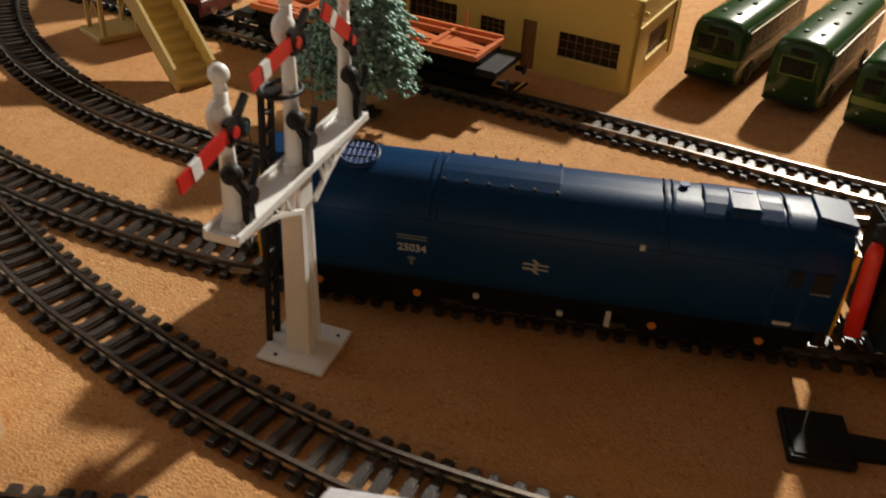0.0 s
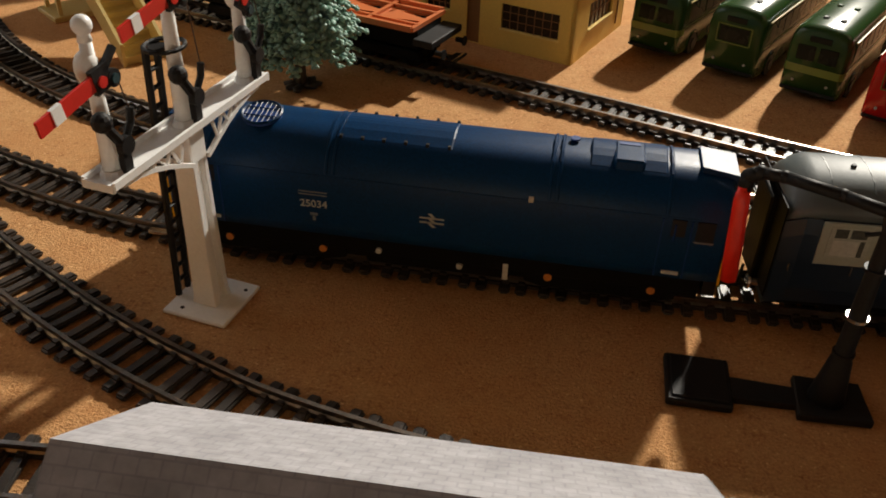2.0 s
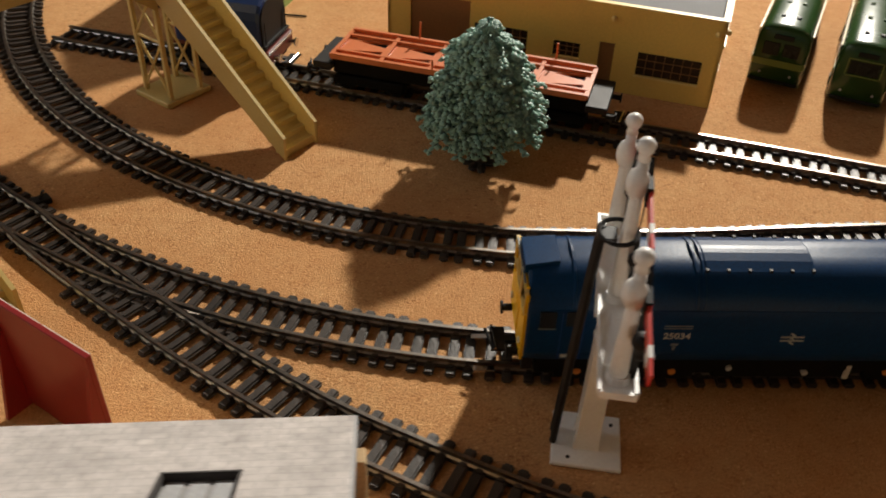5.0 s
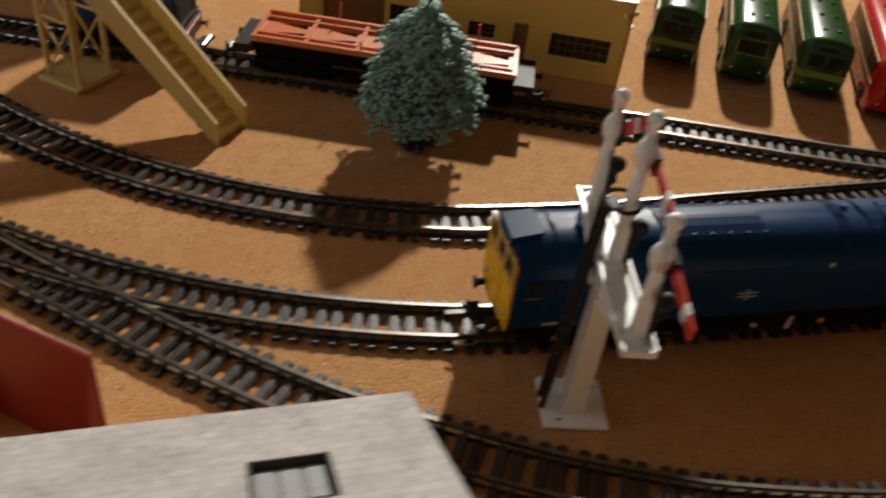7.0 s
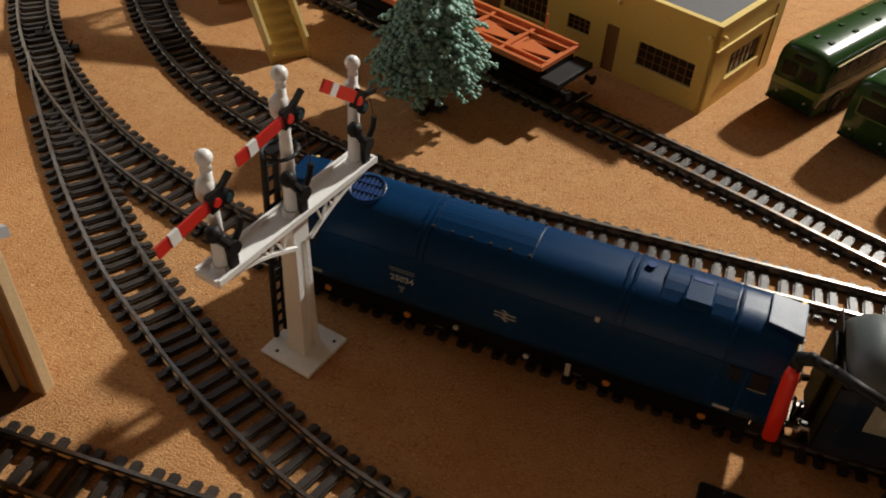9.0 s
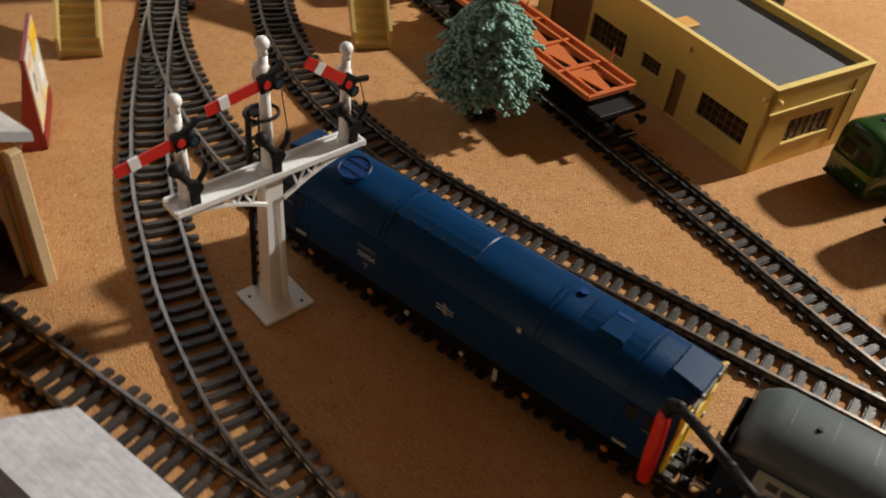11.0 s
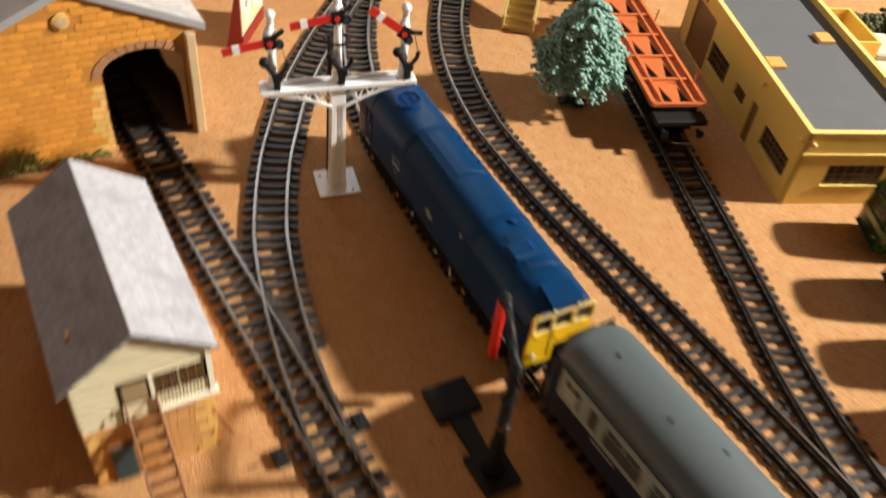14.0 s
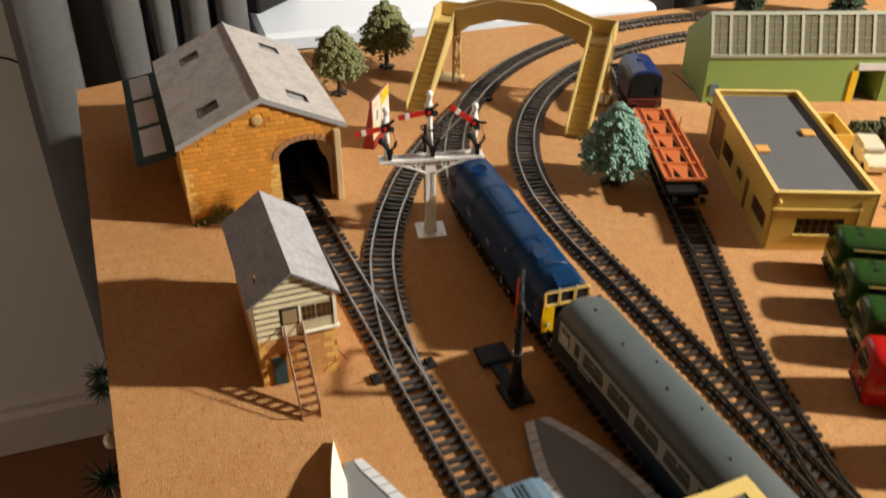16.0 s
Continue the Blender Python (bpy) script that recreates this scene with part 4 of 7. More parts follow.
        rod(bm, (0.0036, y + 0.0060, 0.0798), (0.0036, y + 0.0068, 0.0835), 0.0011, seg=8)
        disc(bm, (0.0044, y + 0.0016, 0.0752), (1, 0, 0), 0.0026, 0.0022, 14)
        bm.to_mesh(lever.data)
        bm.free()
        part("wire", rod(B(), (0.0036, y + 0.0066, 0.0830), (0.0036, y + 0.0040, top - 0.0160), 0.00025, seg=4), GREY_STICK, doll)
    # black ladder behind with its hoop
    lad = part("ladder", B(), BLACK, e, "black ladder with a hooped platform rail")
    bm = B()
    for y in (-0.0026, 0.0026):
        rod(bm, (-0.0113, y, 0.0016), (-0.0075, y, 0.0900), 0.0012, seg=6)
    for k in range(15):
        z = 0.007 + k * 0.0058
        x = -0.0113 + 0.0038 * z / 0.09
        rod(bm, (x, -0.0026, z), (x, 0.0026, z), 0.0008, seg=5)
    pts = [(-0.0072 + 0.0055 * math.cos(a) + 0.0045, -0.0062 * math.sin(a), 0.0900) for a in [math.pi * 2 * i / 16 for i in range(17)]]
    for a, b in zip(pts, pts[1:]):
        rod(bm, a, b, 0.0007, seg=6)
    box(bm, -0.0085, -0.0030, -0.0030, 0.0030, 0.0885, 0.0895)
    bm.to_mesh(lad.data)
    bm.free()


signal_gantry()

# ---- the water crane ----


def water_crane():
    e = thing("water_crane", "black plastic water crane with a red hose over the track", "water crane")
    base = part("base", box(B(), 0.0785, 0.0980, -0.0575, -0.0360, 0, 0.0030), BLACK, e, "black square brazier base", bevel=0.0006)
    part("base_lip", box(B(), 0.0800, 0.0965, -0.0560, -0.0375, 0.0030, 0.0036), BLACK, base, bevel=0.0003)
    part("link", prism(B(), [(0.0975, -0.0525), (0.1190, -0.0515), (0.1190, -0.0440), (0.0975, -0.0430)], 0, 0.0022, "z"), BLACK, e)
    part("foot", prism(B(), [(0.1165, -0.0560), (0.1380, -0.0550), (0.1368, -0.0385), (0.1172, -0.0385)], 0, 0.0028, "z"), BLACK, e, bevel=0.0004)
    cx, cy = 0.1258, -0.0468
    bm = loft(B(), [[(cx + r * math.cos(a), cy + r * math.sin(a), z) for a in [2 * math.pi * k / 16 for k in range(16)]] for z, r in ((0.0026, 0.0056), (0.010, 0.0043), (0.018, 0.0032), (0.0195, 0.0027), (0.062, 0.0021), (0.0655, 0.0028), (0.0685, 0.0026))])
    part("column", bm, BLACK, e, "black tapering column", smooth=True)
    for z in (0.0205, 0.0335, 0.0500):
        part("ring", rod(B(), (cx, cy, z - 0.0005), (cx, cy, z + 0.0005), 0.0032, seg=16), CHROME if z == 0.0335 else BLACK, e, "narrow ring on the column")
    arm_end = Vector((0.0905, -0.0312, 0.0665))
    bm = B()
    pts = [Vector((cx, cy, 0.0672)), Vector((cx, cy, 0.0672)).lerp(arm_end, 0.35) + Vector((0, 0, 0.0012)), Vector((cx, cy, 0.0672)).lerp(arm_end, 0.75) + Vector((0, 0, 0.0018)), arm_end + Vector((0.003, -0.001, 0.0010)), arm_end + Vector((0.0004, 0, -0.001)), arm_end + Vector((0, 0, -0.0050))]
    for k, (a, b) in enumerate(zip(pts, pts[1:])):
        rod(bm, a, b, 0.0017 + (0.0004 if k > 2 else 0), seg=10)
        ball(bm, b, 0.0019 + (0.0003 if k > 1 else 0), seg=10)
    part("arm", bm, BLACK, e, "black swinging arm", smooth=True)
    part("knuckle", ball(B(), (cx, cy, 0.0690), 0.0026), BLACK, e, smooth=True)
    part("bracket_bar", rod(B(), (cx - 0.005, cy + 0.002, 0.0590), (cx + 0.006, cy - 0.001, 0.0640), 0.0007, seg=6), BLACK, e)
    bm = B()
    a, b = Vector((0.0903, -0.0316, 0.0625)), Vector((0.0924, -0.0332, 0.0312))
    d = (b - a).normalized()
    u = Vector((1, 0, 0)) - d * d.x
    u.normalize()
    v = d.cross(u)
    loft(bm, [[tuple(p + u * (w * math.cos(q)) + v * (t * math.sin(q))) for q in [2 * math.pi * k / 14 for k in range(14)]] for p, w, t in ((a, 0.0017, 0.0017), (a.lerp(b, 0.15), 0.0023, 0.0019), (a.lerp(b, 0.6), 0.0025, 0.0019), (b, 0.0024, 0.0018))])
    part("hose", bm, RED_HOSE, e, "bright red hanging hose", smooth=True)


water_crane()

# ---- roofs and brick pieces ----


def sheet(name, corners, thick, material, parent, label=""):
    """A flat card sheet with its own scale of texture: corners run round it, the first edge along the eaves."""
    p = [Vector(c) for c in corners]
    n = (p[1] - p[0]).cross(p[3] - p[0]).normalized()
    n = -n if n.z < 0 else n
    bm = B()
    top, low = [bm.verts.new(c) for c in p], [bm.verts.new(c - n * thick) for c in p]
    bm.faces.new(top), bm.faces.new(low[::-1])
    for i in range(4):
        j = (i + 1) % 4
        bm.faces.new((top[i], low[i], low[j], top[j]))
    uv = bm.loops.layers.uv.new("UVMap")
    u, o = (p[1] - p[0]).normalized(), p[0]
    v = n.cross(u)
    for f in bm.faces:
        for l in f.loops:
            l[uv].uv = ((l.vert.co - o).dot(u), (l.vert.co - o).dot(v))
    return part(name, bm, material, parent, label)


def bricks(parent, plane, full, height, keep, bw, bh, seed, pale=None, proud=0.0004, material=BRICK, stop=None):
    """Courses of separate bricks on a wall: plane maps (along, up) to a pose; keep(x, z) tells where the wall is."""
    rnd = random.Random(seed)
    meshes = {}
    z, row = 0.0, 0
    while z < height:
        x = -bw * (0.5 * (row % 2) + rnd.uniform(0, 0.08))
        width = stop(z + bh / 2) if stop else full
        while x < width:
            w = bw * rnd.choice((0.875, 1.0, 1.0, 1.0))
            a, b = max(0, x), min(width, x + w)
            if b - a > bw * 0.25 and keep((a + b) / 2, z + bh / 2) and keep(a + 0.0005, z + bh / 2) and keep(b - 0.0005, z + bh / 2) and keep((a + b) / 2, z + bh * 0.9):
                key = round((b - a) / bw * 8)
                mat = pale[0] if pale and pale[1]((a + b) / 2, z) else material
                if (key, mat.name) not in meshes:
                    w2 = key * bw / 8 - 0.0003
                    bm = box(B(), -w2 / 2, w2 / 2, -proud, proud, -(bh - 0.0003) / 2, (bh - 0.0003) / 2)
                    o = part("brick", bm, mat, parent, bevel=0.00012)
                    meshes[key, mat.name] = o.data
                else:
                    o = new("brick", meshes[key, mat.name])
                    o.parent = parent
                o.matrix_basis = plane((a + b) / 2, z + bh / 2)
            x += w
        z += bh
        row += 1


def pierced(length, height, thick, holes, m=None):
    """One sheet of wall with rectangular openings cut through it."""
    xs = sorted({0.0, length, *[v for h in holes for v in h[:2]]})
    zs = sorted({0.0, height, *[v for h in holes for v in h[2:4]]})
    bm = B()
    solid = {(i, j) for i in range(len(xs) - 1) for j in range(len(zs) - 1) if not any(h[0] <= (xs[i] + xs[i + 1]) / 2 <= h[1] and h[2] <= (zs[j] + zs[j + 1]) / 2 <= h[3] for h in holes)}
    made = {}

    def vert(i, j, k):
        if (i, j, k) not in made:
            made[i, j, k] = bm.verts.new((xs[i], k * thick, zs[j]))
        return made[i, j, k]
    for i, j in solid:
        bm.faces.new([vert(*q, 0) for q in ((i, j), (i + 1, j), (i + 1, j + 1), (i, j + 1))])
        bm.faces.new([vert(*q, 1) for q in ((i, j + 1), (i + 1, j + 1), (i + 1, j), (i, j))])
        for di, dj, a, b in ((-1, 0, (i, j), (i, j + 1)), (1, 0, (i + 1, j + 1), (i + 1, j)), (0, -1, (i + 1, j), (i, j)), (0, 1, (i, j + 1), (i + 1, j + 1))):
            if (i + di, j + dj) not in solid:
                bm.faces.new((vert(*a, 0), vert(*b, 0), vert(*b, 1), vert(*a, 1)))
    if m:
        bmesh.ops.transform(bm, matrix=m, verts=bm.verts)
    return bm


# ---- the brick goods shed ----


def goods_shed():
    e = thing("goods_shed", "orange brick goods shed with grey slate roof and arched opening", "shed", (-0.1437, -0.1568, 0), 2.6)
    # local: x from 0 (open front) to -0.215; y from -0.063 to 0.063
    W, H, AP, LEN = 0.0635, 0.0675, 0.0965, 0.182
    LIFT = 0.0050  # the roof's top over the wall heads
    ac, aw, ah = 0.0345, 0.0225, 0.0460  # arch centre, half width, springing height

    RY = 0.003  # the ridge lies a little towards the track

    def gable(y):
        return H + (AP - H) * (1 - abs(y - RY) / (W - RY if y > RY else W + RY))
    # front wall round the arch, of one sheet
    bm = B()

    def strip(cols):
        loft(bm, [[(-0.0016, y, lo), (0, y, lo), (0, y, gable(y)), (-0.0016, y, gable(y))] for y, lo in cols])
    strip([(-W, 0), (-W * 0.5, 0), (0, 0), (RY, 0), (ac - aw, 0)])
    ts = [-1.5708 + 3.1416 * k / 16 for k in range(17)]
    strip([(ac + aw * math.sin(t), ah + 0.0135 * math.cos(t)) for t in ts])
    strip([(ac + aw, 0), (W, 0)])
    bmesh.ops.remove_doubles(bm, verts=bm.verts, dist=1e-6)
    front = part("front_wall", bm, MORTAR, e, "orange brick front with pale quoins round the arch")
    part("back_wall", prism(B(), [(-W, 0), (W, 0), (W, H), (RY, AP), (-W, H)], -LEN, -LEN + 0.0016), MORTAR, e)
    for s in (-1, 1):
        part("side_wall", box(B(), -LEN, -0.0016, s * W - s * 0.0016, s * W, 0, H), MORTAR if s < 0 else STONE, e)
    # Brown linings added inside so the shed's interior reads as shaded.
    part("lining", box(B(), -LEN + 0.002, -0.002, -W + 0.0017, W - 0.0017, 0.0001, 0.0004), INTERIOR_BROWN, e, "brown lining added to darken the interior")
    for s in (-1, 1):
        part("lining", box(B(), -LEN + 0.002, -0.012, s * (W - 0.0017), s * (W - 0.0024), 0.0004, H), INTERIOR_BROWN, e)
        part("lining", prism(B(), [(s * (W - 0.003), H - 0.001), (RY, AP - 0.002), (RY, AP - 0.003), (s * (W - 0.003), H - 0.002)], -LEN + 0.002, -0.002), INTERIOR_BROWN, e)
    part("lining", prism(B(), [(-W + 0.002, 0), (W - 0.002, 0), (W - 0.002, H - 0.001), (0, AP - 0.002), (-W + 0.002, H - 0.001)], -LEN + 0.0018, -LEN + 0.0024), INTERIOR_BROWN, e)
    # stone pier and inner reveal at the open side
    part("pier", box(B(), -0.010, 0.0042, ac + aw + 0.0010, W - 0.0002, 0, H - 0.002), STONE, e, "tan stone pier beside the opening", bevel=0.0006)
    part("baffle", prism(B(), [(ac + aw - 0.0120, 0.0595), (ac + aw - 0.0105, 0.0500), (ac + aw - 0.0085, 0.0430), (ac + aw - 0.0045, 0.0370), (ac + aw - 0.0025, 0.0290), (ac + aw - 0.0018, 0.0), (ac + aw + 0.0006, 0.0), (ac + aw + 0.0006, 0.0600)], -0.0075, -0.0066), STONE, e, "pale card flap inside the arch")
    # voussoir band over the arch; its brown includes the shadow band there
    for k in range(15):
        t0, t1 = (-1.5708 + 3.1416 * k / 15), (-1.5708 + 3.1416 * (k + 1) / 15)
        q = [(ac + (aw + d) * math.sin(t), ah + (0.0135 + d) * math.cos(t)) for d, t in ((0.0003, t0 + 0.02), (0.0003, t1 - 0.02), (0.0050, t1 - 0.02), (0.0050, t0 + 0.02))]
        part("voussoir", prism(B(), q, 0.0, 0.0006), VOUSSOIR, front)
    bm = B()
    disc(bm, (0.0008, -0.0015, 0.0830), (1, 0, 0), 0.0042, 0.0016, 20)
    part("roundel", bm, BRICK_PALE, front, "round pale stone roundel")
    part("roundel_eye", disc(B(), (0.0014, -0.0015, 0.0830), (1, 0, 0), 0.0028, 0.0012, 18), STONE, front)
    # roof
    for s in (-1, 1):
        ov, g = (0.0062 if s > 0 else 0.0025), (AP - H) / (W - s * RY)
        lo, up = Vector((-LEN - 0.004, s * (W + ov), H - g * ov + LIFT)), Vector((-LEN - 0.004, RY, AP + LIFT))
        rise = up - lo
        n = Vector((0, s * (AP - H), W - s * RY)).normalized()
        m = Matrix((Vector((1, 0, 0)), -n, rise.normalized())).transposed().to_4x4()
        m.translation = lo
        # rooflights let into the thick card, each a hole with dark sides and a striped pane at its foot
        mid = rise.length * (s * (W + ov) - RY - (s * W - RY) * 0.57) / (s * (W + ov) - RY)
        holes = [(LEN + 0.004 + x - 0.0086, LEN + 0.004 + x + 0.0086, mid - 0.0092, mid + 0.0092) for x in (-0.148, -0.030)]
        bm = pierced(LEN + 0.0055, rise.length, 0.0040, holes)
        uv = bm.loops.layers.uv.new("UVMap")
        for f in bm.faces:
            for l in f.loops:
                l[uv].uv = (l.vert.co.x, l.vert.co.z)
        bmesh.ops.transform(bm, matrix=m, verts=bm.verts)
        roof = part("roof", bm, SLATE_SHED, e, "grey slate-printed roof slope of thick card")
        part("barge_board", prism(B(), [(lo.y, lo.z - 0.0044), (lo.y, lo.z - 0.0001), (up.y, up.z - 0.0001), (up.y, up.z - 0.0044)], 0.0008, 0.0022), FASCIA, roof, "pale grey cut edge of the roof")
        for x0, x1, z0, z1 in holes:
            rl = part("rooflight", box(B(), x0, x1, 0.0022, 0.0034, z0, z1, m), ROOF_PANEL, roof, "small grey rooflight let into the slates")
            for q in range(3):
                a = x0 + 0.0014 + q * 0.0052
                part("stripe", box(B(), a, a + 0.0038, 0.0019, 0.0023, z0 + 0.0008, z1 - 0.0008, m), FASCIA, rl, "pale stripe of the pane")
            # Dark liners put the shade of the recess into colour.
            for b in ((x0, x0 + 0.0007, z0, z1), (x1 - 0.0007, x1, z0, z1), (x0 + 0.0007, x1 - 0.0007, z0, z0 + 0.0007), (x0 + 0.0007, x1 - 0.0007, z1 - 0.0007, z1)):
                part("rim", box(B(), b[0], b[1], -0.0001, 0.0030, b[2], b[3], m), RECESS_SHADE, rl, "liner coloured as the shade in the recess")
    part("ridge", rod(B(), (0.0015, RY, AP + LIFT - 0.0002), (-LEN - 0.004, RY, AP + LIFT - 0.0002), 0.0012, seg=8), SLATE_SHED, e)
    # lean-to with three glazed roof panels
    y0, y1, z0, z1, x0, x1 = -W - 0.033, -W - 0.0010, 0.0445, 0.0490, -0.222, -0.036
    slope = lambda y: z0 + (z1 - z0) * (y - y0) / (y1 - y0)
    lean = part("awning", prism(B(), [(y0, z0 - 0.0045), (y0, z0), (y1, z1), (y1, z1 - 0.0045)], x0, x1), TEAL, e, "dark green awning frame with three pale panels", bevel=0.0004)
    for k in range(3):
        a = x0 + 0.006 + k * 0.0607
        p0, p1 = y0 + 0.0065, y1 - 0.0070
        pan = part("glazed_panel", prism(B(), [(p0, slope(p0) - 0.0005), (p1, slope(p1) - 0.0005), (p1, slope(p1) + 0.0006), (p0, slope(p0) + 0.0006)], a, a + 0.052), AWNING_WHITE, lean, "pale corrugated panel")
        for q in range(12):
            x = a + 0.0015 + q * 0.0042
            part("corrugation", prism(B(), [(p0 + 0.0005, slope(p0)), (p1 - 0.0005, slope(p1)), (p1 - 0.0005, slope(p1) + 0.0012), (p0 + 0.0005, slope(p0) + 0.0012)], x, x + 0.0020), AWNING_WHITE, pan)

    def keep(u, z):
        y = u - W
        if z > gable(y) - 0.002 or y > ac + aw - 0.0005 and y < ac + aw + 0.2:
            return False
        k = (y - ac) / (aw + 0.0055)
        inside = abs(y - ac) < aw - 0.0004 and z < ah
        over = abs(k) < 1 and z < ah + 0.0190 * math.sqrt(1 - k * k) and z > ah - 0.004
        return not (inside or over or math.hypot(y + 0.0015, z - 0.0830) < 0.006)
    pale = (BRICK_PALE, lambda u, z: (u < 0.007 or (ac - aw - 0.0070 < u - W < ac - aw)) and z < 0.050)
    bricks(front, lambda u, z: pose(0.0003, u - W, z, 0, 0, 90), 2 * W, AP, keep, 0.0078, 0.0042, 4, pale, 0.0001, BRICK, lambda z: W + ac - aw if z < ah else 2 * W)
    bricks(e, lambda u, z: pose(-0.003 - u, -W - 0.0002, z), LEN - 0.006, 0.0625, lambda u, z: z < 0.061, 0.0140, 0.0066, 6, None, 0.0001)
    # moss at the foot of the wall
    rnd = random.Random(5)
    bm = B()
    for k in range(150):
        x, y = rnd.uniform(0.0005, 0.006), rnd.uniform(-0.064, 0.008)
        r = rnd.uniform(0.0006, 0.0018)
        q = bmesh.ops.create_icosphere(bm, subdivisions=1, radius=r)
        bmesh.ops.transform(bm, matrix=Matrix.Translation((x, y, rnd.uniform(0, 0.004) * (1 if -0.06 < y < -0.03 else 0.5))), verts=q["verts"])
    for k in range(110):
        # a taller tuft of thin stalks against the wall
        y = rnd.gauss(-0.040, 0.006)
        h = rnd.uniform(0.006, 0.020) * max(0.2, 1 - abs(y + 0.040) / 0.016)
        rod(bm, (rnd.uniform(0.001, 0.004), y, 0), (rnd.uniform(0.001, 0.006), y + rnd.uniform(-0.006, 0.006), h), 0.0005, 0.0003, 4)
    o = tagged(part("scatter", bm, MOSS), "green and brown scatter material along the shed wall", "scatter", kind="stuff")
    o.matrix_basis = e.matrix_basis


goods_shed()

# ---- the signal box ----


def signal_box():
    e = thing("signal_box", "signal box of orange brick and cream boards, pale slate roof", "signal box", (0.0705, -0.1693, 0), 2.0)
    # local: front at x=0, back at -LEN; y from -0.0245 to 0.0245
    W, LEN, MID, H, AP = 0.0241, 0.0985, 0.0365, 0.0648, 0.0819
    base = part("brick_base", box(B(), -LEN, 0, -W, W, 0, MID), MORTAR, e, "orange brick lower storey")
    up = part("upper_storey", prism(B(), [(-W, MID), (W, MID), (W, H), (0, AP), (-W, H)], -LEN, 0.0001), BLACK_MATT, e, "cream boarded upper storey")
    # boards on the gable, each lapped over the next
    z = MID
    while z < AP - 0.002:
        hi = z + 0.0044
        low, top = (min(W, W * (AP - q) / (AP - H)) for q in (z, hi - 0.0018))
        inner = None if z > 0.0570 else -0.0095
        rings = []
        for half, q, out in ((low, z, 0.0010), (top, hi - 0.0018, 0.0006)):
            b = half if inner is None else inner
            rings.append([(-0.0006, -half, q), (out, -half, q), (out, b, q), (-0.0006, b, q)])
        part("board", loft(B(), rings), CREAM, up)
        z = hi
    for s in (-1, 1):
        z = MID
        while z < H - 0.001:
            part("board", prism(B(), [(s * (W - 0.0008), z), (s * (W + 0.0008), z), (s * (W + 0.0001), min(z + 0.0036, H - 0.0006)), (s * (W - 0.0008), min(z + 0.0036, H - 0.0006))], -LEN, -0.001), CREAM, up)
            z += 0.0038
    # windows in the gable and their sills
    for a, b, lo, hi, wood, glass in ((-0.0088, 0.0020, 0.0452, 0.0572, BROWN_PANE, BLIND_TAN), (0.0036, 0.0126, 0.0460, 0.0574, CREAM, BROWN_PANE), (0.0128, 0.0220, 0.0460, 0.0574, CREAM, BROWN_PANE)):
        rim = 0.0011 if glass is BLIND_TAN else 0.0003
        fr = part("window_frame", box(B(), -0.0012, 0.0010, a, b, lo, hi), wood, up)
        part("pane", box(B(), 0.0006, 0.0012, a + rim, b - rim, lo + rim, hi - rim), glass, fr, "tan blind behind the door pane" if glass is BLIND_TAN else "dark brown pane")
        if glass is not BLIND_TAN:
            for k in (1, 2):
                y = a + (b - a) * k / 3
                part("glazing_bar", box(B(), 0.0011, 0.0014, y - 0.00015, y + 0.00015, lo + 0.0004, hi - 0.0004), BROWN_DOOR, fr, "thin brown bar")
            part("glazing_bar", box(B(), 0.0011, 0.0014, a + 0.0004, b - 0.0004, (lo + hi) / 2 - 0.00015, (lo + hi) / 2 + 0.00015), BROWN_DOOR, fr, "thin brown bar")
    part("mullion", box(B(), -0.0012, 0.0013, 0.0020, 0.0034, MID, 0.0574), CREAM_LINE, up)
    for k in range(14):
        y = 0.0040 + k * 0.00136
        part("slat", box(B(), -0.0008, 0.0010, y, y + 0.0010, 0.0384, 0.0456), CREAM, up)
    part("sill", box(B(), -0.0010, 0.0024, 0.0040, W + 0.0022, 0.0367, 0.0383), CREAM_LINE, up, bevel=0.0003)
    part("lower_door", box(B(), -0.0010, 0.0009, -0.0088, 0.0019, 0.0367, 0.0450), CREAM, up)
    part("corner_post", box(B(), -0.0012, 0.0016, W - 0.0010, W + 0.0010, MID, H), CREAM_LINE, up)
    # roof
    ov, g = 0.0040, (AP - H) / W
    for s in (-1, 1):
        lo, top = (s * (W + ov), H - g * ov + 0.0014), (0.0, AP + 0.0014)
        c = [(0.0022, *lo), (-LEN - 0.002, *lo), (-LEN - 0.002, *top), (0.0022, *top)]
        if s > 0:
            c = [c[1], c[0], c[3], c[2]]
        roof = sheet("roof", c, 0.0012, SLATE_HUT, e, "pale slate-printed roof slope")
        part("roof_edge", prism(B(), [(lo[0], lo[1] - 0.0016), (lo[0], lo[1] - 0.0002), (top[0], top[1] - 0.0002), (top[0], top[1] - 0.0016)], 0.0018, 0.0027), ROOF_EDGE, roof)
    part("flue", rod(B(), (-0.016, -0.0195, 0.0660), (-0.016, -0.0195, 0.0735), 0.0007, seg=8), BROWN_DOOR, e, "short brown flue pipe")
    part("flue_foot", rod(B(), (-0.016, -0.0195, 0.0668), (-0.016, -0.0195, 0.0695), 0.0013, 0.0008, 8), BROWN_DOOR, e)
    door = part("door", box(B(), 0.0004, 0.0014, -0.0170, -0.0088, 0.0005, 0.0225), TEAL, e, "dark teal lower door", bevel=0.0002)
    part("door_frame", box(B(), 0.0002, 0.0010, -0.0176, -0.0082, 0.0003, 0.0233), STAIR_BROWN, door)
    # stairs
    st = thing("stair", "brown plastic open stair leaning on the signal box", "stair", (0.0705, -0.1693, 0), 1.8)
    a0, a1, b0, b1 = 0.0365, 0.0008, -0.0078, 0.0034
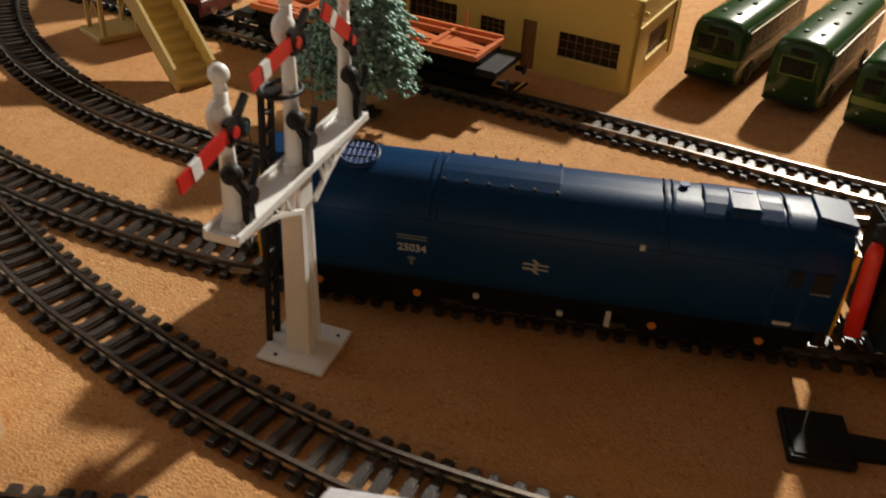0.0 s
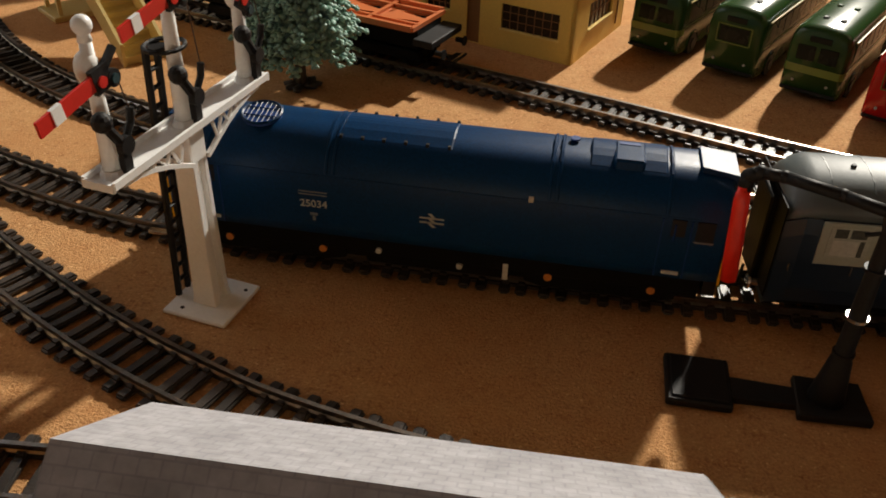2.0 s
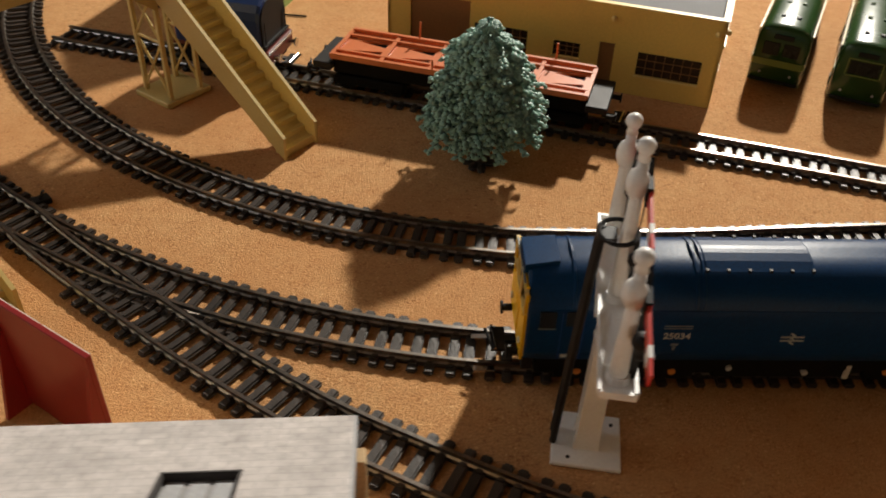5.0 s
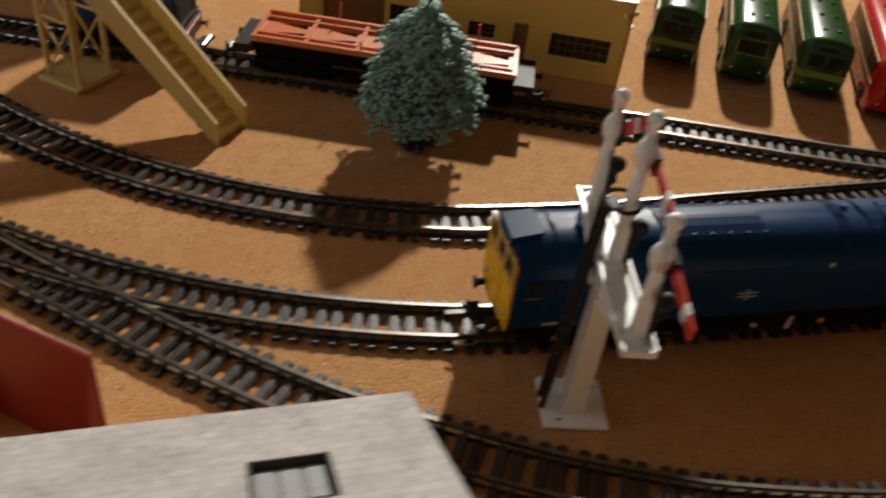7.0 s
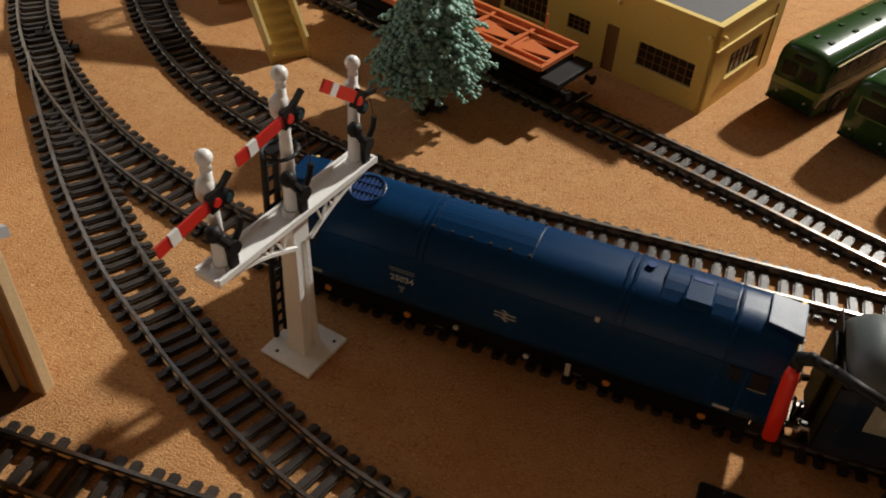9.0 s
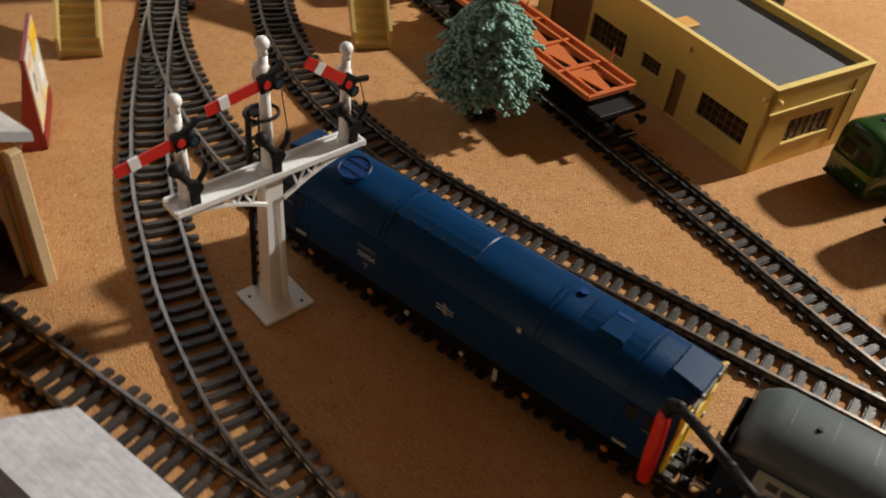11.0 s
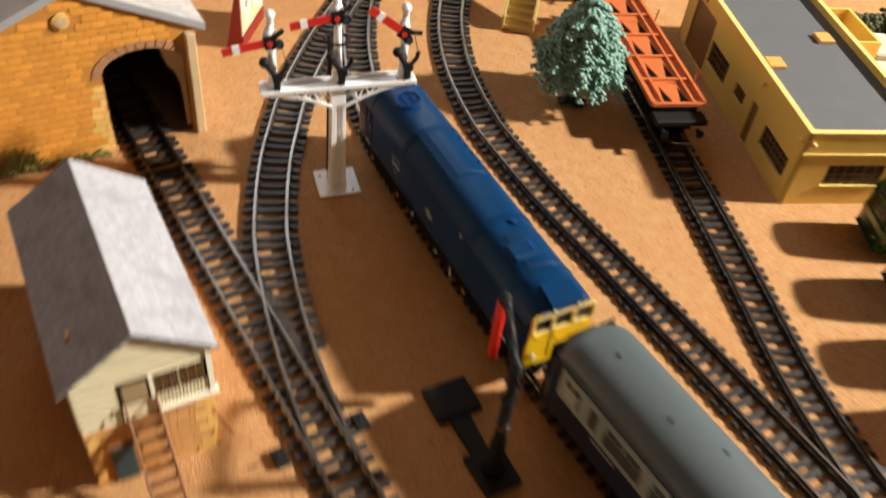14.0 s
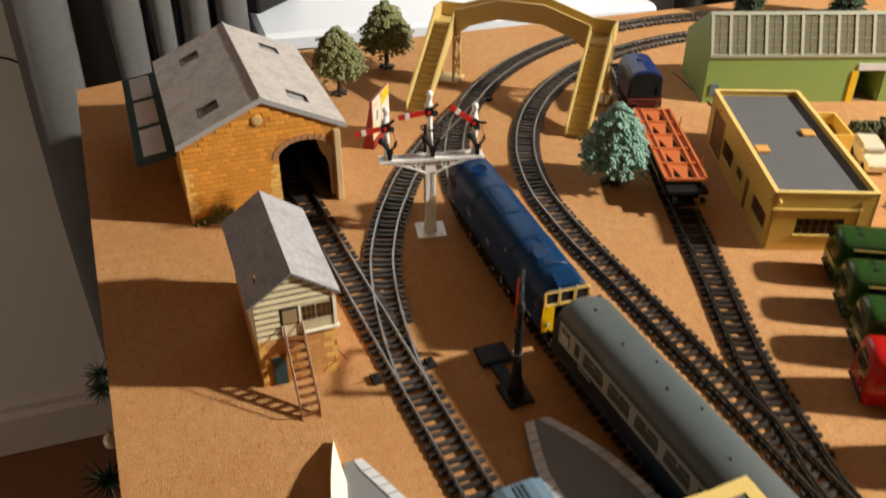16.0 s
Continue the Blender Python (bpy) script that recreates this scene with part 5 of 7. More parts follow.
    for y in (b0, b1):
        part("stringer", prism(B(), [(a0 + 0.001, 0), (a0 - 0.0015, 0), (a1, 0.0335), (a1, 0.0365), (a1 + 0.002, 0.0365)], y - 0.0004, y + 0.0004, "y"), STAIR_BROWN, st)
        part("rail", rod(B(), (a0 - 0.001, y, 0.010), (a1 + 0.001, y, 0.0465), 0.0005, seg=6), STAIR_BROWN, st)
        for t in (0.03, 0.5, 0.97):
            x = a0 + (a1 - a0) * t
            part("baluster", rod(B(), (x, y, 0.0345 * t), (x, y, 0.010 + 0.0365 * t), 0.0005, seg=6), STAIR_BROWN, st)
    for k in range(9):
        t = (k + 0.6) / 9.4
        x = a0 + (a1 - a0) * t
        part("tread", box(B(), x - 0.0016, x + 0.0012, b0, b1, 0.0355 * t - 0.0004, 0.0355 * t + 0.0003), STAIR_BROWN, st)
    part("landing", box(B(), -0.0005, 0.0045, b0 - 0.0005, b1 + 0.0005, 0.0352, 0.0360), STAIR_BROWN, st)
    part("lever_arm", rod(B(), (-0.010, 0.0240, 0.012), (0.006, 0.0285, 0.012), 0.0005, seg=6), STAIR_BROWN, e)
    no_door = lambda u, z: not (0.0070 < u < 0.0168 and z < 0.0240)
    pale = (BRICK_PALE, lambda u, z: u < 0.004 or u > 2 * W - 0.006)
    bricks(base, lambda u, z: pose(0.0002, u - W, z, 0, 0, 90), 2 * W, MID - 0.001, no_door, 0.0078, 0.0042, 11, pale, 0.0001, BRICK_HUT)
    bricks(base, lambda u, z: pose(-u, W + 0.0001, z), LEN, MID - 0.001, lambda u, z: True, 0.0090, 0.0042, 12, None, 0.0001, BRICK_HUT)
    bricks(base, lambda u, z: pose(-u, -W - 0.0001, z), LEN, MID - 0.001, lambda u, z: True, 0.0120, 0.0058, 13, None, 0.0001, BRICK_HUT)


signal_box()

# ---- the yellow station building ----


def yellow_building():
    turn = 159.9
    e = thing("station_building", "ochre yellow model building with flat grey roof and brown windows", "building", (0.0352, 0.1984, 0), turn)
    # local: x along the long side from the near corner, y towards -width
    LEN, W, H = 0.1945, 0.0775, 0.0512
    near_windows = [(0.0090, 0.0440, 0.0125, 0.0265), (0.0770, 0.0925, 0.0165, 0.0255), (0.1080, 0.1400, 0.0120, 0.0280)]
    near_doors = [(0.0575, 0.0660, 0.0005, 0.0290), (0.1430, 0.1800, 0.0005, 0.0400)]
    end_windows = [(0.0205, 0.0570, 0.0145, 0.0290)]

    def wall(name, length, m, holes, label=""):
        """A wall with real openings: built of the blocks left round the holes."""
        bm = pierced(length, H, 0.0022, holes, m)
        return part(name, bm, YELLOW_CARD, e, label)

    def window(parent, h, m, cols, rows):
        x0, x1, z0, z1 = h
        fr = part("window", box(B(), x0, x1, 0.0014, 0.0018, z0, z1, m), BROWN_PANE, parent, "dark brown window with a small grid of bars")
        part("window_sill", box(B(), x0 - 0.0005, x1 + 0.0005, -0.0008, 0.0003, z0 - 0.0009, z0, m), YELLOW_PLAT, fr)
        for k in range(1, cols):
            x = x0 + (x1 - x0) * k / cols
            part("glazing_bar", box(B(), x - 0.0002, x + 0.0002, 0.0008, 0.0013, z0, z1, m), BROWN_DOOR, fr)
        for k in range(1, rows):
            z = z0 + (z1 - z0) * k / rows
            part("glazing_bar", box(B(), x0, x1, 0.0009, 0.0012, z - 0.0002, z + 0.0002, m), BROWN_DOOR, fr)
    m_near = Matrix.Translation((0, 0, 0)) @ Matrix.Diagonal((1, -1, 1, 1))
    w = wall("wall", LEN, m_near, near_windows + near_doors)
    for h in near_windows:
        window(w, h, m_near, 7 if h[1] - h[0] > 0.02 else 4, 3)
    for h in near_doors:
        part("door", box(B(), h[0], h[1], 0.0010, 0.0018, h[2], h[3], m_near), BROWN_DOOR, w, "brown printed door")
    m_end = Matrix.Rotation(radians(-90), 4, "Z")
    w = wall("wall", W, m_end, end_windows)
    for h in end_windows:
        window(w, h, m_end, 6, 2)
    part("string_course", box(B(), 0.0005, W - 0.010, -0.0009, 0.0002, 0.0362, 0.0374, m_end), YELLOW_PLAT, w)
    part("drain_pipe", box(B(), W - 0.0125, W - 0.0115, -0.0006, 0.0002, 0.005, 0.044, m_end), BROWN_DOOR, w, "thin brown drain pipe")
    m_far = Matrix.Translation((0, -W + 0.0022, 0)) @ Matrix.Diagonal((1, -1, 1, 1))
    wall("wall", LEN, m_far, [])
    m_back = Matrix.Translation((LEN - 0.0022, 0, 0)) @ Matrix.Rotation(radians(-90), 4, "Z")
    wall("wall", W, m_back, [])
    roof = part("roof", box(B(), 0.0022, LEN - 0.0022, -W + 0.0022, -0.0022, 0.0440, 0.0466), FLAT_ROOF, e, "flat grey roof behind a yellow parapet")
    part("parapet_cap", box(B(), -0.0006, LEN, -0.0030, 0.0006, H, H + 0.0007), YELLOW_PLAT, e)
    part("parapet_cap", box(B(), -0.0006, 0.0030, -W, -0.0030, H, H + 0.0007), YELLOW_PLAT, e)
    part("parapet_cap", box(B(), 0.0030, LEN, -W - 0.0006, -W + 0.003, H, H + 0.0007), YELLOW_PLAT, e)
    part("parapet_cap", box(B(), LEN - 0.003, LEN + 0.0006, -W + 0.003, -0.003, H, H + 0.0007), YELLOW_PLAT, e)
    for x, y in ((0.079, -0.0125), (0.111, -0.060)):
        part("roof_hatch", box(B(), x - 0.0055, x + 0.0055, y - 0.0055, y + 0.0055, 0.0466, 0.0492), HATCH, roof, "orange-tan roof hatch", bevel=0.0004)
    for x, y in ((0.004, 0.0012), (0.060, 0.0012), (0.165, 0.0012), (-0.0012, -0.004)):
        part("lamp_stub", ball(B(), (x, y, 0.0440), 0.0016), YELLOW_PLAT, e)
    # open-topped annexe on the far side
    x0, x1, y0, y1, h = 0.102, 0.1487, -W - 0.0185, -W, 0.0505
    for a in ((x0, x1, y0, y0 + 0.002), (x0, x0 + 0.002, y0 + 0.002, y1), (x1 - 0.002, x1, y0 + 0.002, y1)):
        part("annexe_wall", box(B(), a[0], a[1], a[2], a[3], 0, h), YELLOW_CARD, e, "open-topped yellow annexe wall")
    part("annexe_floor", box(B(), x0 + 0.002, x1 - 0.002, y0 + 0.002, y1, 0.038, 0.040), BROWN_DOOR, e)


yellow_building()

# ---- the orange bogie wagon on the spur ----
SPUR = -18.2


def wagon():
    e = thing("bolster_wagon", "orange model bogie wagon with open frame deck on the spur track", "wagon", (-0.1052, 0.1936, 0), SPUR)
    L, W, Z = 0.0690, 0.0170, 0.0268
    deck = part("deck", B(), WAGON, e, "orange open-framed deck with triangular holes")
    bm = B()
    for y in (-W, W, -W * 0.60, W * 0.60):
        wd = 0.0011 if abs(y) == W else 0.0008
        box(bm, -L, L, y - wd, y + wd, Z, Z + (0.0030 if abs(y) == W else 0.0024))
    for k in range(6):
        x = -L + 2 * L * k / 5
        box(bm, x - 0.0011, x + 0.0011, -W, W, Z, Z + 0.0022)
    for k in range(5):
        x0 = -L + 2 * L * k / 5 + 0.001
        x1 = x0 + 2 * L / 5 - 0.002
        # bay floor: a plate left round two triangular holes
        h = x1 - x0
        for s in (-1, 1):
            a, b, q = (x1 - 0.10 * h, s * W * 0.14), (x1 - 0.10 * h, s * W * 0.52), (x0 + 0.22 * h, s * W * 0.36)
            for face in ([(x0, 0), (x1, 0), a, q], [(x1, 0), (x1, s * W), b, a], [(x1, s * W), (x0, s * W), q, b], [(x0, s * W), (x0, 0), q]):
                prism(bm, face, Z - 0.0004, Z + 0.0007, "z")
    bm.to_mesh(deck.data)
    bm.free()
    for x in (-0.030, 0.047):
        part("stanchion", rod(B(), (x, W, Z), (x, W + 0.001, Z + 0.012), 0.0006, seg=6), WAGON, e)
    for x in (-0.012, 0.020):
        part("stanchion", rod(B(), (x, -W, Z), (x, -W - 0.0005, Z + 0.0085), 0.0006, seg=6), WAGON, e)
    part("underframe", box(B(), -L - 0.001, L + 0.001, -0.0125, 0.0125, 0.0165, Z - 0.0003), BLACK_MATT, e)
    for s in (-1, 1):
        part("headstock", box(B(), s * (L + 0.0002), s * (L + 0.0115), -0.0165, 0.0165, 0.0195, 0.0232), BLACK, e, "black end platform", bevel=0.0004)
        buffers(e, s * (L + 0.011), s, BLACK)
        coupling(e, s * (L + 0.008), s)
        bogie = part("bogie", box(B(), s * 0.050 - 0.020, s * 0.050 + 0.020, -0.0130, 0.0130, 0.0095, 0.0150), BLACK_MATT, e, bevel=0.0008)
        for d in (-0.014, 0.014):
            wheelset(bogie, s * 0.050 + d, 0.006, RAIL_TOP + 0.006)


wagon()


def tender():
    e = thing("locomotive_tender", "blue round-topped model tender with a black end, on the spur", "tender", (-0.2500, 0.2424, 0), -16.0)
    W = 0.0170
    prof = [(-W, 0.0215), (-W, 0.0390), (-W * 0.94, 0.0432), (-W * 0.78, 0.0466), (-W * 0.5, 0.0488), (0, 0.0498)]
    ring = prof + [(-y, z) for y, z in prof[::-1][1:]]
    body = part("body", loft(B(), [[(x, y * k, z - d) for y, z in ring] for x, k, d in ((-0.0120, 0.95, 0.0010), (-0.0100, 1, 0), (0.0385, 1, 0), (0.0402, 0.97, 0.0006))]), STEEL_BLUE, e, "blue round-topped tank", smooth=False)
    end = [(y * 0.93, z - 0.0022 if z > 0.03 else z + 0.0008) for y, z in ring]
    part("end_panel", prism(B(), end, 0.0398, 0.0410), BLACK, e, "black end panel")
    part("end_ledge", box(B(), 0.0405, 0.0425, -W * 0.95, W * 0.95, 0.0230, 0.0243), BLACK, e)
    for y in (-0.0135, 0.0135):
        part("handrail", rod(B(), (0.0418, y, 0.0245), (0.0418, y, 0.0370), 0.0004, seg=6), BLACK, e)
    part("filler", disc(B(), (0.008, 0, 0.0500), (0, 0, 1), 0.0042, 0.0018, 18), STEEL_BLUE, body)
    part("running_plate", box(B(), -0.014, 0.0425, -W, W, 0.0195, 0.0218), MAROON, e)
    part("buffer_beam", box(B(), 0.0415, 0.0440, -W, W, 0.0125, 0.0218), MAROON, e, "dark red buffer beam", bevel=0.0004)
    part("beam_line", box(B(), 0.0438, 0.0443, -W, W, 0.0196, 0.0202), CHROME, e)
    part("frames", box(B(), -0.013, 0.041, -0.0150, 0.0150, 0.0080, 0.0196), BLACK_MATT, e, bevel=0.0006)
    buffers(e, 0.0438, 1, CHROME)
    coupling(e, 0.041, 1)
    for x in (-0.006, 0.013, 0.032):
        wheelset(e, x, 0.0068, RAIL_TOP + 0.0068)


tender()

# ---- the footbridge ----


def footbridge():
    turn = math.degrees(math.atan2(0.128, 0.100))
    e = thing("footbridge", "yellow-cream plastic arched footbridge with a stair at each end", "footbridge", (-0.3612, 0.0850, 0), turn)
    # local: x along the deck from 0 to 0.165, stairs run towards -y
    SPAN, ZD, WD = 0.1435, 0.0690, 0.0235

    def crown(x):
        k = x / SPAN
        return 0.0155 * (min(k, 1 - k) / 0.34 if min(k, 1 - k) < 0.34 else 1)
    xs = [0.0, SPAN * 0.12, SPAN * 0.34, SPAN * 0.5, SPAN * 0.66, SPAN * 0.88, SPAN]
    for y in (-WD / 2, WD / 2):
        rings = [[(x, y - 0.0008, ZD + crown(x) - (0.006 if 0 < i < 6 else 0.014)), (x, y - 0.0008, ZD + crown(x) + 0.0135), (x, y + 0.0008, ZD + crown(x) + 0.0135), (x, y + 0.0008, ZD + crown(x) - (0.006 if 0 < i < 6 else 0.014))] for i, x in enumerate(xs)]
        par = part("parapet", loft(B(), rings), BRIDGE, e, "cream arched side panel")
        part("rail", loft(B(), [[(x, y + a, ZD + crown(x) + 0.0135 + b) for a, b in ((-0.0011, -0.0006), (0.0011, -0.0006), (0.0011, 0.0008), (-0.0011, 0.0008))] for x in xs]), BRIDGE, par)
    part("deck", loft(B(), [[(x, -WD / 2, ZD + crown(x) - 0.001), (x, WD / 2, ZD + crown(x) - 0.001), (x, WD / 2, ZD + crown(x)), (x, -WD / 2, ZD + crown(x))] for x in xs]), BRIDGE, e)
    for x0 in (0.0, SPAN):
        a, b = (x0 - 0.0235, x0 + 0.0005) if x0 == 0 else (x0 - 0.0005, x0 + 0.0235)
        tower = part("tower", box(B(), a, b, -WD / 2, WD / 2, ZD - 0.0018, ZD), BRIDGE, e, "cream landing on a braced trestle")
        outer = a if x0 == 0 else b
        part("landing_side", box(B(), outer - 0.0008, outer + 0.0008, -WD / 2, WD / 2, ZD - 0.004, ZD + 0.0145), BRIDGE, tower)
        part("landing_side", box(B(), a, b, WD / 2 - 0.0008, WD / 2 + 0.0008, ZD - 0.004, ZD + 0.0145), BRIDGE, tower)
        for x in (a + 0.002, b - 0.002):
            for y in (-WD / 2 + 0.001, WD / 2 - 0.002):
                part("trestle_leg", box(B(), x - 0.0011, x + 0.0011, y - 0.0011, y + 0.0011, 0.003, ZD - 0.0015), BRIDGE, tower)
            for z0, z1 in ((0.006, 0.036), (0.036, 0.064)):
                part("brace", rod(B(), (x, -WD / 2 + 0.001, z0), (x, WD / 2 - 0.002, z1), 0.0008, seg=6), BRIDGE, tower)
                part("brace", rod(B(), (x, WD / 2 - 0.002, z0), (x, -WD / 2 + 0.001, z1), 0.0008, seg=6), BRIDGE, tower)
            part("brace", rod(B(), (x, -WD / 2 + 0.001, 0.036), (x, WD / 2 - 0.002, 0.036), 0.0008, seg=6), BRIDGE, tower)
        part("trestle_foot", box(B(), a - 0.003, b + 0.003, -WD / 2 - 0.002, WD / 2 + 0.002, 0, 0.0032), BRIDGE, tower, bevel=0.0005)
        # stair
        run = 0.085
        sa, sb = (a + 0.001, b - 0.001)
        stair = part("stair", prism(B(), [(-WD / 2, ZD - 0.0018), (-WD / 2, ZD - 0.0002), (-WD / 2 - run, 0.0018), (-WD / 2 - run, 0.0)], sa, sb, "x"), BRIDGE, e, "cream stair with solid sides")
        n = 16
        for k in range(n):
            y = -WD / 2 - run * (k + 0.5) / n
            z = ZD - (ZD - 0.001) * (k + 0.6) / n
            part("tread", box(B(), sa, sb, y - run / n * 0.52, y + run / n * 0.52, z - 0.0008, z + 0.0016), BRIDGE, stair)
        for x in (sa, sb):
            part("stair_side", prism(B(), [(-WD / 2, ZD - 0.006), (-WD / 2, ZD + 0.0140), (-WD / 2 - run - 0.002, 0.0125), (-WD / 2 - run - 0.002, 0.0)], x - 0.0009, x + 0.0009, "x"), BRIDGE, stair)
    bm = B()


footbridge()

# ---- the poster hoarding ----


def hoarding():
    e = thing("poster_hoarding", "dark red hoarding with bright yellow and white posters", "hoarding", (-0.2262, -0.0475, 0), 145.5)
    L, H = 0.047, 0.0490
    part("frame", box(B(), 0, L, -0.0010, 0.0010, 0.0015, H), HOARDING, e, "dark red backing board", bevel=0.0003)
    for x in (0.001, L - 0.001):
        part("leg", prism(B(), [(0.0, 0), (0.010, 0), (0.001, H * 0.9), (0.0, H * 0.9)], x - 0.0008, x + 0.0008, "x"), HOARDING, e)
    k = -1
    part("lower_rail", box(B(), 0, L, k * 0.0020, k * 0.0009, 0.0005, 0.0085), HOARDING, e)
    for i, (a, b) in enumerate(((0.0010, 0.0230), (0.0240, 0.0460))):
        po = part("poster", box(B(), a, b, k * 0.0015, k * 0.0009, 0.0092, H - 0.0006), POSTER, e, "pale poster with yellow print and plain bars")
        w = b - a
        if i == 0:
            part("picture", prism(B(), [(a + 0.40 * w, 0.026), (a + 0.56 * w, 0.0255), (a + 0.66 * w, 0.034), (a + 0.50 * w, 0.036)], k * 0.0017, k * 0.0014, "y"), ROOF_EDGE, po)
            part("picture", prism(B(), [(a + 0.08 * w, 0.011), (a + 0.45 * w, 0.011), (a + 0.30 * w, 0.024), (a + 0.08 * w, 0.030)], k * 0.0016, k * 0.0014, "y"), POSTER_PALE, po)
            part("picture", prism(B(), [(a + 0.62 * w, 0.010), (a + 0.92 * w, 0.010), (a + 0.92 * w, 0.028)], k * 0.0016, k * 0.0014, "y"), POSTER_PALE, po)
        else:
            part("picture", prism(B(), [(a + 0.02 * w, 0.035), (a + 0.98 * w, 0.038), (a + 0.98 * w, H - 0.001), (a + 0.02 * w, H - 0.001)], k * 0.0017, k * 0.0014, "y"), POSTER_YELLOW, po)
            part("picture", prism(B(), [(a + 0.30 * w, 0.020), (a + 0.72 * w, 0.018), (a + 0.80 * w, 0.026), (a + 0.36 * w, 0.029)], k * 0.0016, k * 0.0014, "y"), COPING, po)
            part("picture", prism(B(), [(a + 0.06 * w, 0.011), (a + 0.60 * w, 0.011), (a + 0.50 * w, 0.017), (a + 0.06 * w, 0.019)], k * 0.0016, k * 0.0014, "y"), POSTER_PALE, po)
        for z, f0, f1 in ((0.0100, 0.15, 0.80), (0.0430, 0.15, 0.75), (0.0408, 0.2, 0.6)):
            part("print_bar", box(B(), a + f0 * w, a + f1 * w, k * 0.0018, k * 0.0014, z, z + 0.0006), POSTER_ORANGE, po)

hoarding()

# ---- the green works building ----


def green_works():
    turn = 72.9
    e = thing("works_building", "lime green model works building with a sloping glazed roof", "building", (-0.2250, 0.3105, 0), turn)
    # local: x along the front, y positive = away from the tracks' side
    L, DP, H, AP = 0.2085, 0.084, 0.0505, 0.0895
    for x, lab in ((0.0, "green end wall"), (L - 0.0022, "green end wall")):
        part("end_wall", prism(B(), [(0.0, 0), (DP, 0), (DP, 0.052), (0.0222, AP), (0.0200, AP), (0.0, H)], x, x + 0.0022), LIME, e, lab)
    d0, d1, dz = 0.1580, 0.1850, 0.0340
    bm = pierced(L - 0.0044, H, 0.0022, [(d0, d1, 0.0, dz)], Matrix.Translation((0.0022, 0, 0)))
    front = part("front_wall", bm, LIME, e, "lime green front with a doorway")
    part("door_jamb", box(B(), d0 - 0.0060, d0 + 0.0005, -0.0012, 0.0060, 0, dz), POSTER_YELLOW, front, "yellow door post")
    part("lintel", box(B(), d0 - 0.001, d1 + 0.0035, -0.0012, 0.0002, dz + 0.0012, dz + 0.0080), COPING, front, "grey-blue sign board over the doorway")
    part("notice", box(B(), 0.0060, 0.0145, -0.0010, 0.0002, 0.0085, 0.0205), SHUNTER, front, "small blue-grey notice board")
    part("inner_floor", box(B(), 0.0022, L - 0.0022, 0.0022, DP - 0.002, 0.0001, 0.0006), INTERIOR_BROWN, e)
    part("back_wall", box(B(), 0.0022, L - 0.0022, DP - 0.0022, DP, 0, 0.0505), LIME, e)
    part("roof", prism(B(), [(0.0200, AP + 0.0004), (0.0225, AP + 0.0004), (DP + 0.001, 0.0524), (DP + 0.001, 0.0506), (0.0222, AP - 0.0016), (0.0200, AP - 0.0016)], 0.0, L), LIME, e, "green back roof slope")
    part("inner_wall", box(B(), 0.1850, 0.1866, 0.0022, DP - 0.0022, 0.0006, H - 0.002), LIME, e, "green wall inside the doorway")
    part("eaves_rail", box(B(), 0, L, -0.0014, 0.0012, H - 0.0010, H + 0.0020), GLAZE_BAR, e)
    # sloping glazing between bars
    p0, p1 = Vector((0, 0.0005, H + 0.001)), Vector((0, 0.0200, AP))
    d = p1 - p0
    nrm = Vector((0, -d.z, d.y)).normalized()
    n = 11
    for k in range(n + 1):
        x = 0.0022 + (L - 0.0044) * k / n
        bm = loft(B(), [[tuple(Vector((x + a, 0, 0)) + p + nrm * h) for a, h in ((-0.0015, -0.0006), (0.0015, -0.0006), (0.0015, 0.0012), (-0.0015, 0.0012))] for p in (p0, p1)])
        part("glazing_bar", bm, GLAZE_BAR, e)
    for k in range(n):
        x0, x1 = 0.001 + (L - 0.002) * k / n + 0.0014, 0.001 + (L - 0.002) * (k + 1) / n - 0.0014
        a, b = p0 + d * 0.04, p0 + d * 0.95
        pane = part("pane", loft(B(), [[(x0, *(p - nrm * 0.0004).yz), (x1, *(p - nrm * 0.0004).yz), (x1, *p.yz), (x0, *p.yz)] for p in (a, b)]), GLAZE, e, "grey roof pane with thin cross bars")
        for t in (0.2, 0.4, 0.6, 0.8):
            q = a + (b - a) * t
            part("cross_bar", box(B(), x0, x1, q.y - 0.0002, q.y + 0.0002, q.z - 0.0004, q.z + 0.0004, Matrix.Translation(nrm * 0.0004)), CROSS_BAR, pane)
        part("cross_bar", loft(B(), [[((x0 + x1) / 2 - 0.0002, *(p).yz), ((x0 + x1) / 2 + 0.0002, *p.yz), ((x0 + x1) / 2 + 0.0002, *(p + nrm * 0.0005).yz), ((x0 + x1) / 2 - 0.0002, *(p + nrm * 0.0005).yz)] for p in (a, b)]), CROSS_BAR, pane)
    part("head_rail", loft(B(), [[tuple(Vector((x, 0, 0)) + p1 + nrm * h + d.normalized() * q) for q, h in ((-0.0025, -0.0005), (0.0012, -0.0005), (0.0012, 0.0015), (-0.0025, 0.0015))] for x in (0, L)]), GLAZE_BAR, e)


green_works()

# ---- the parked buses ----


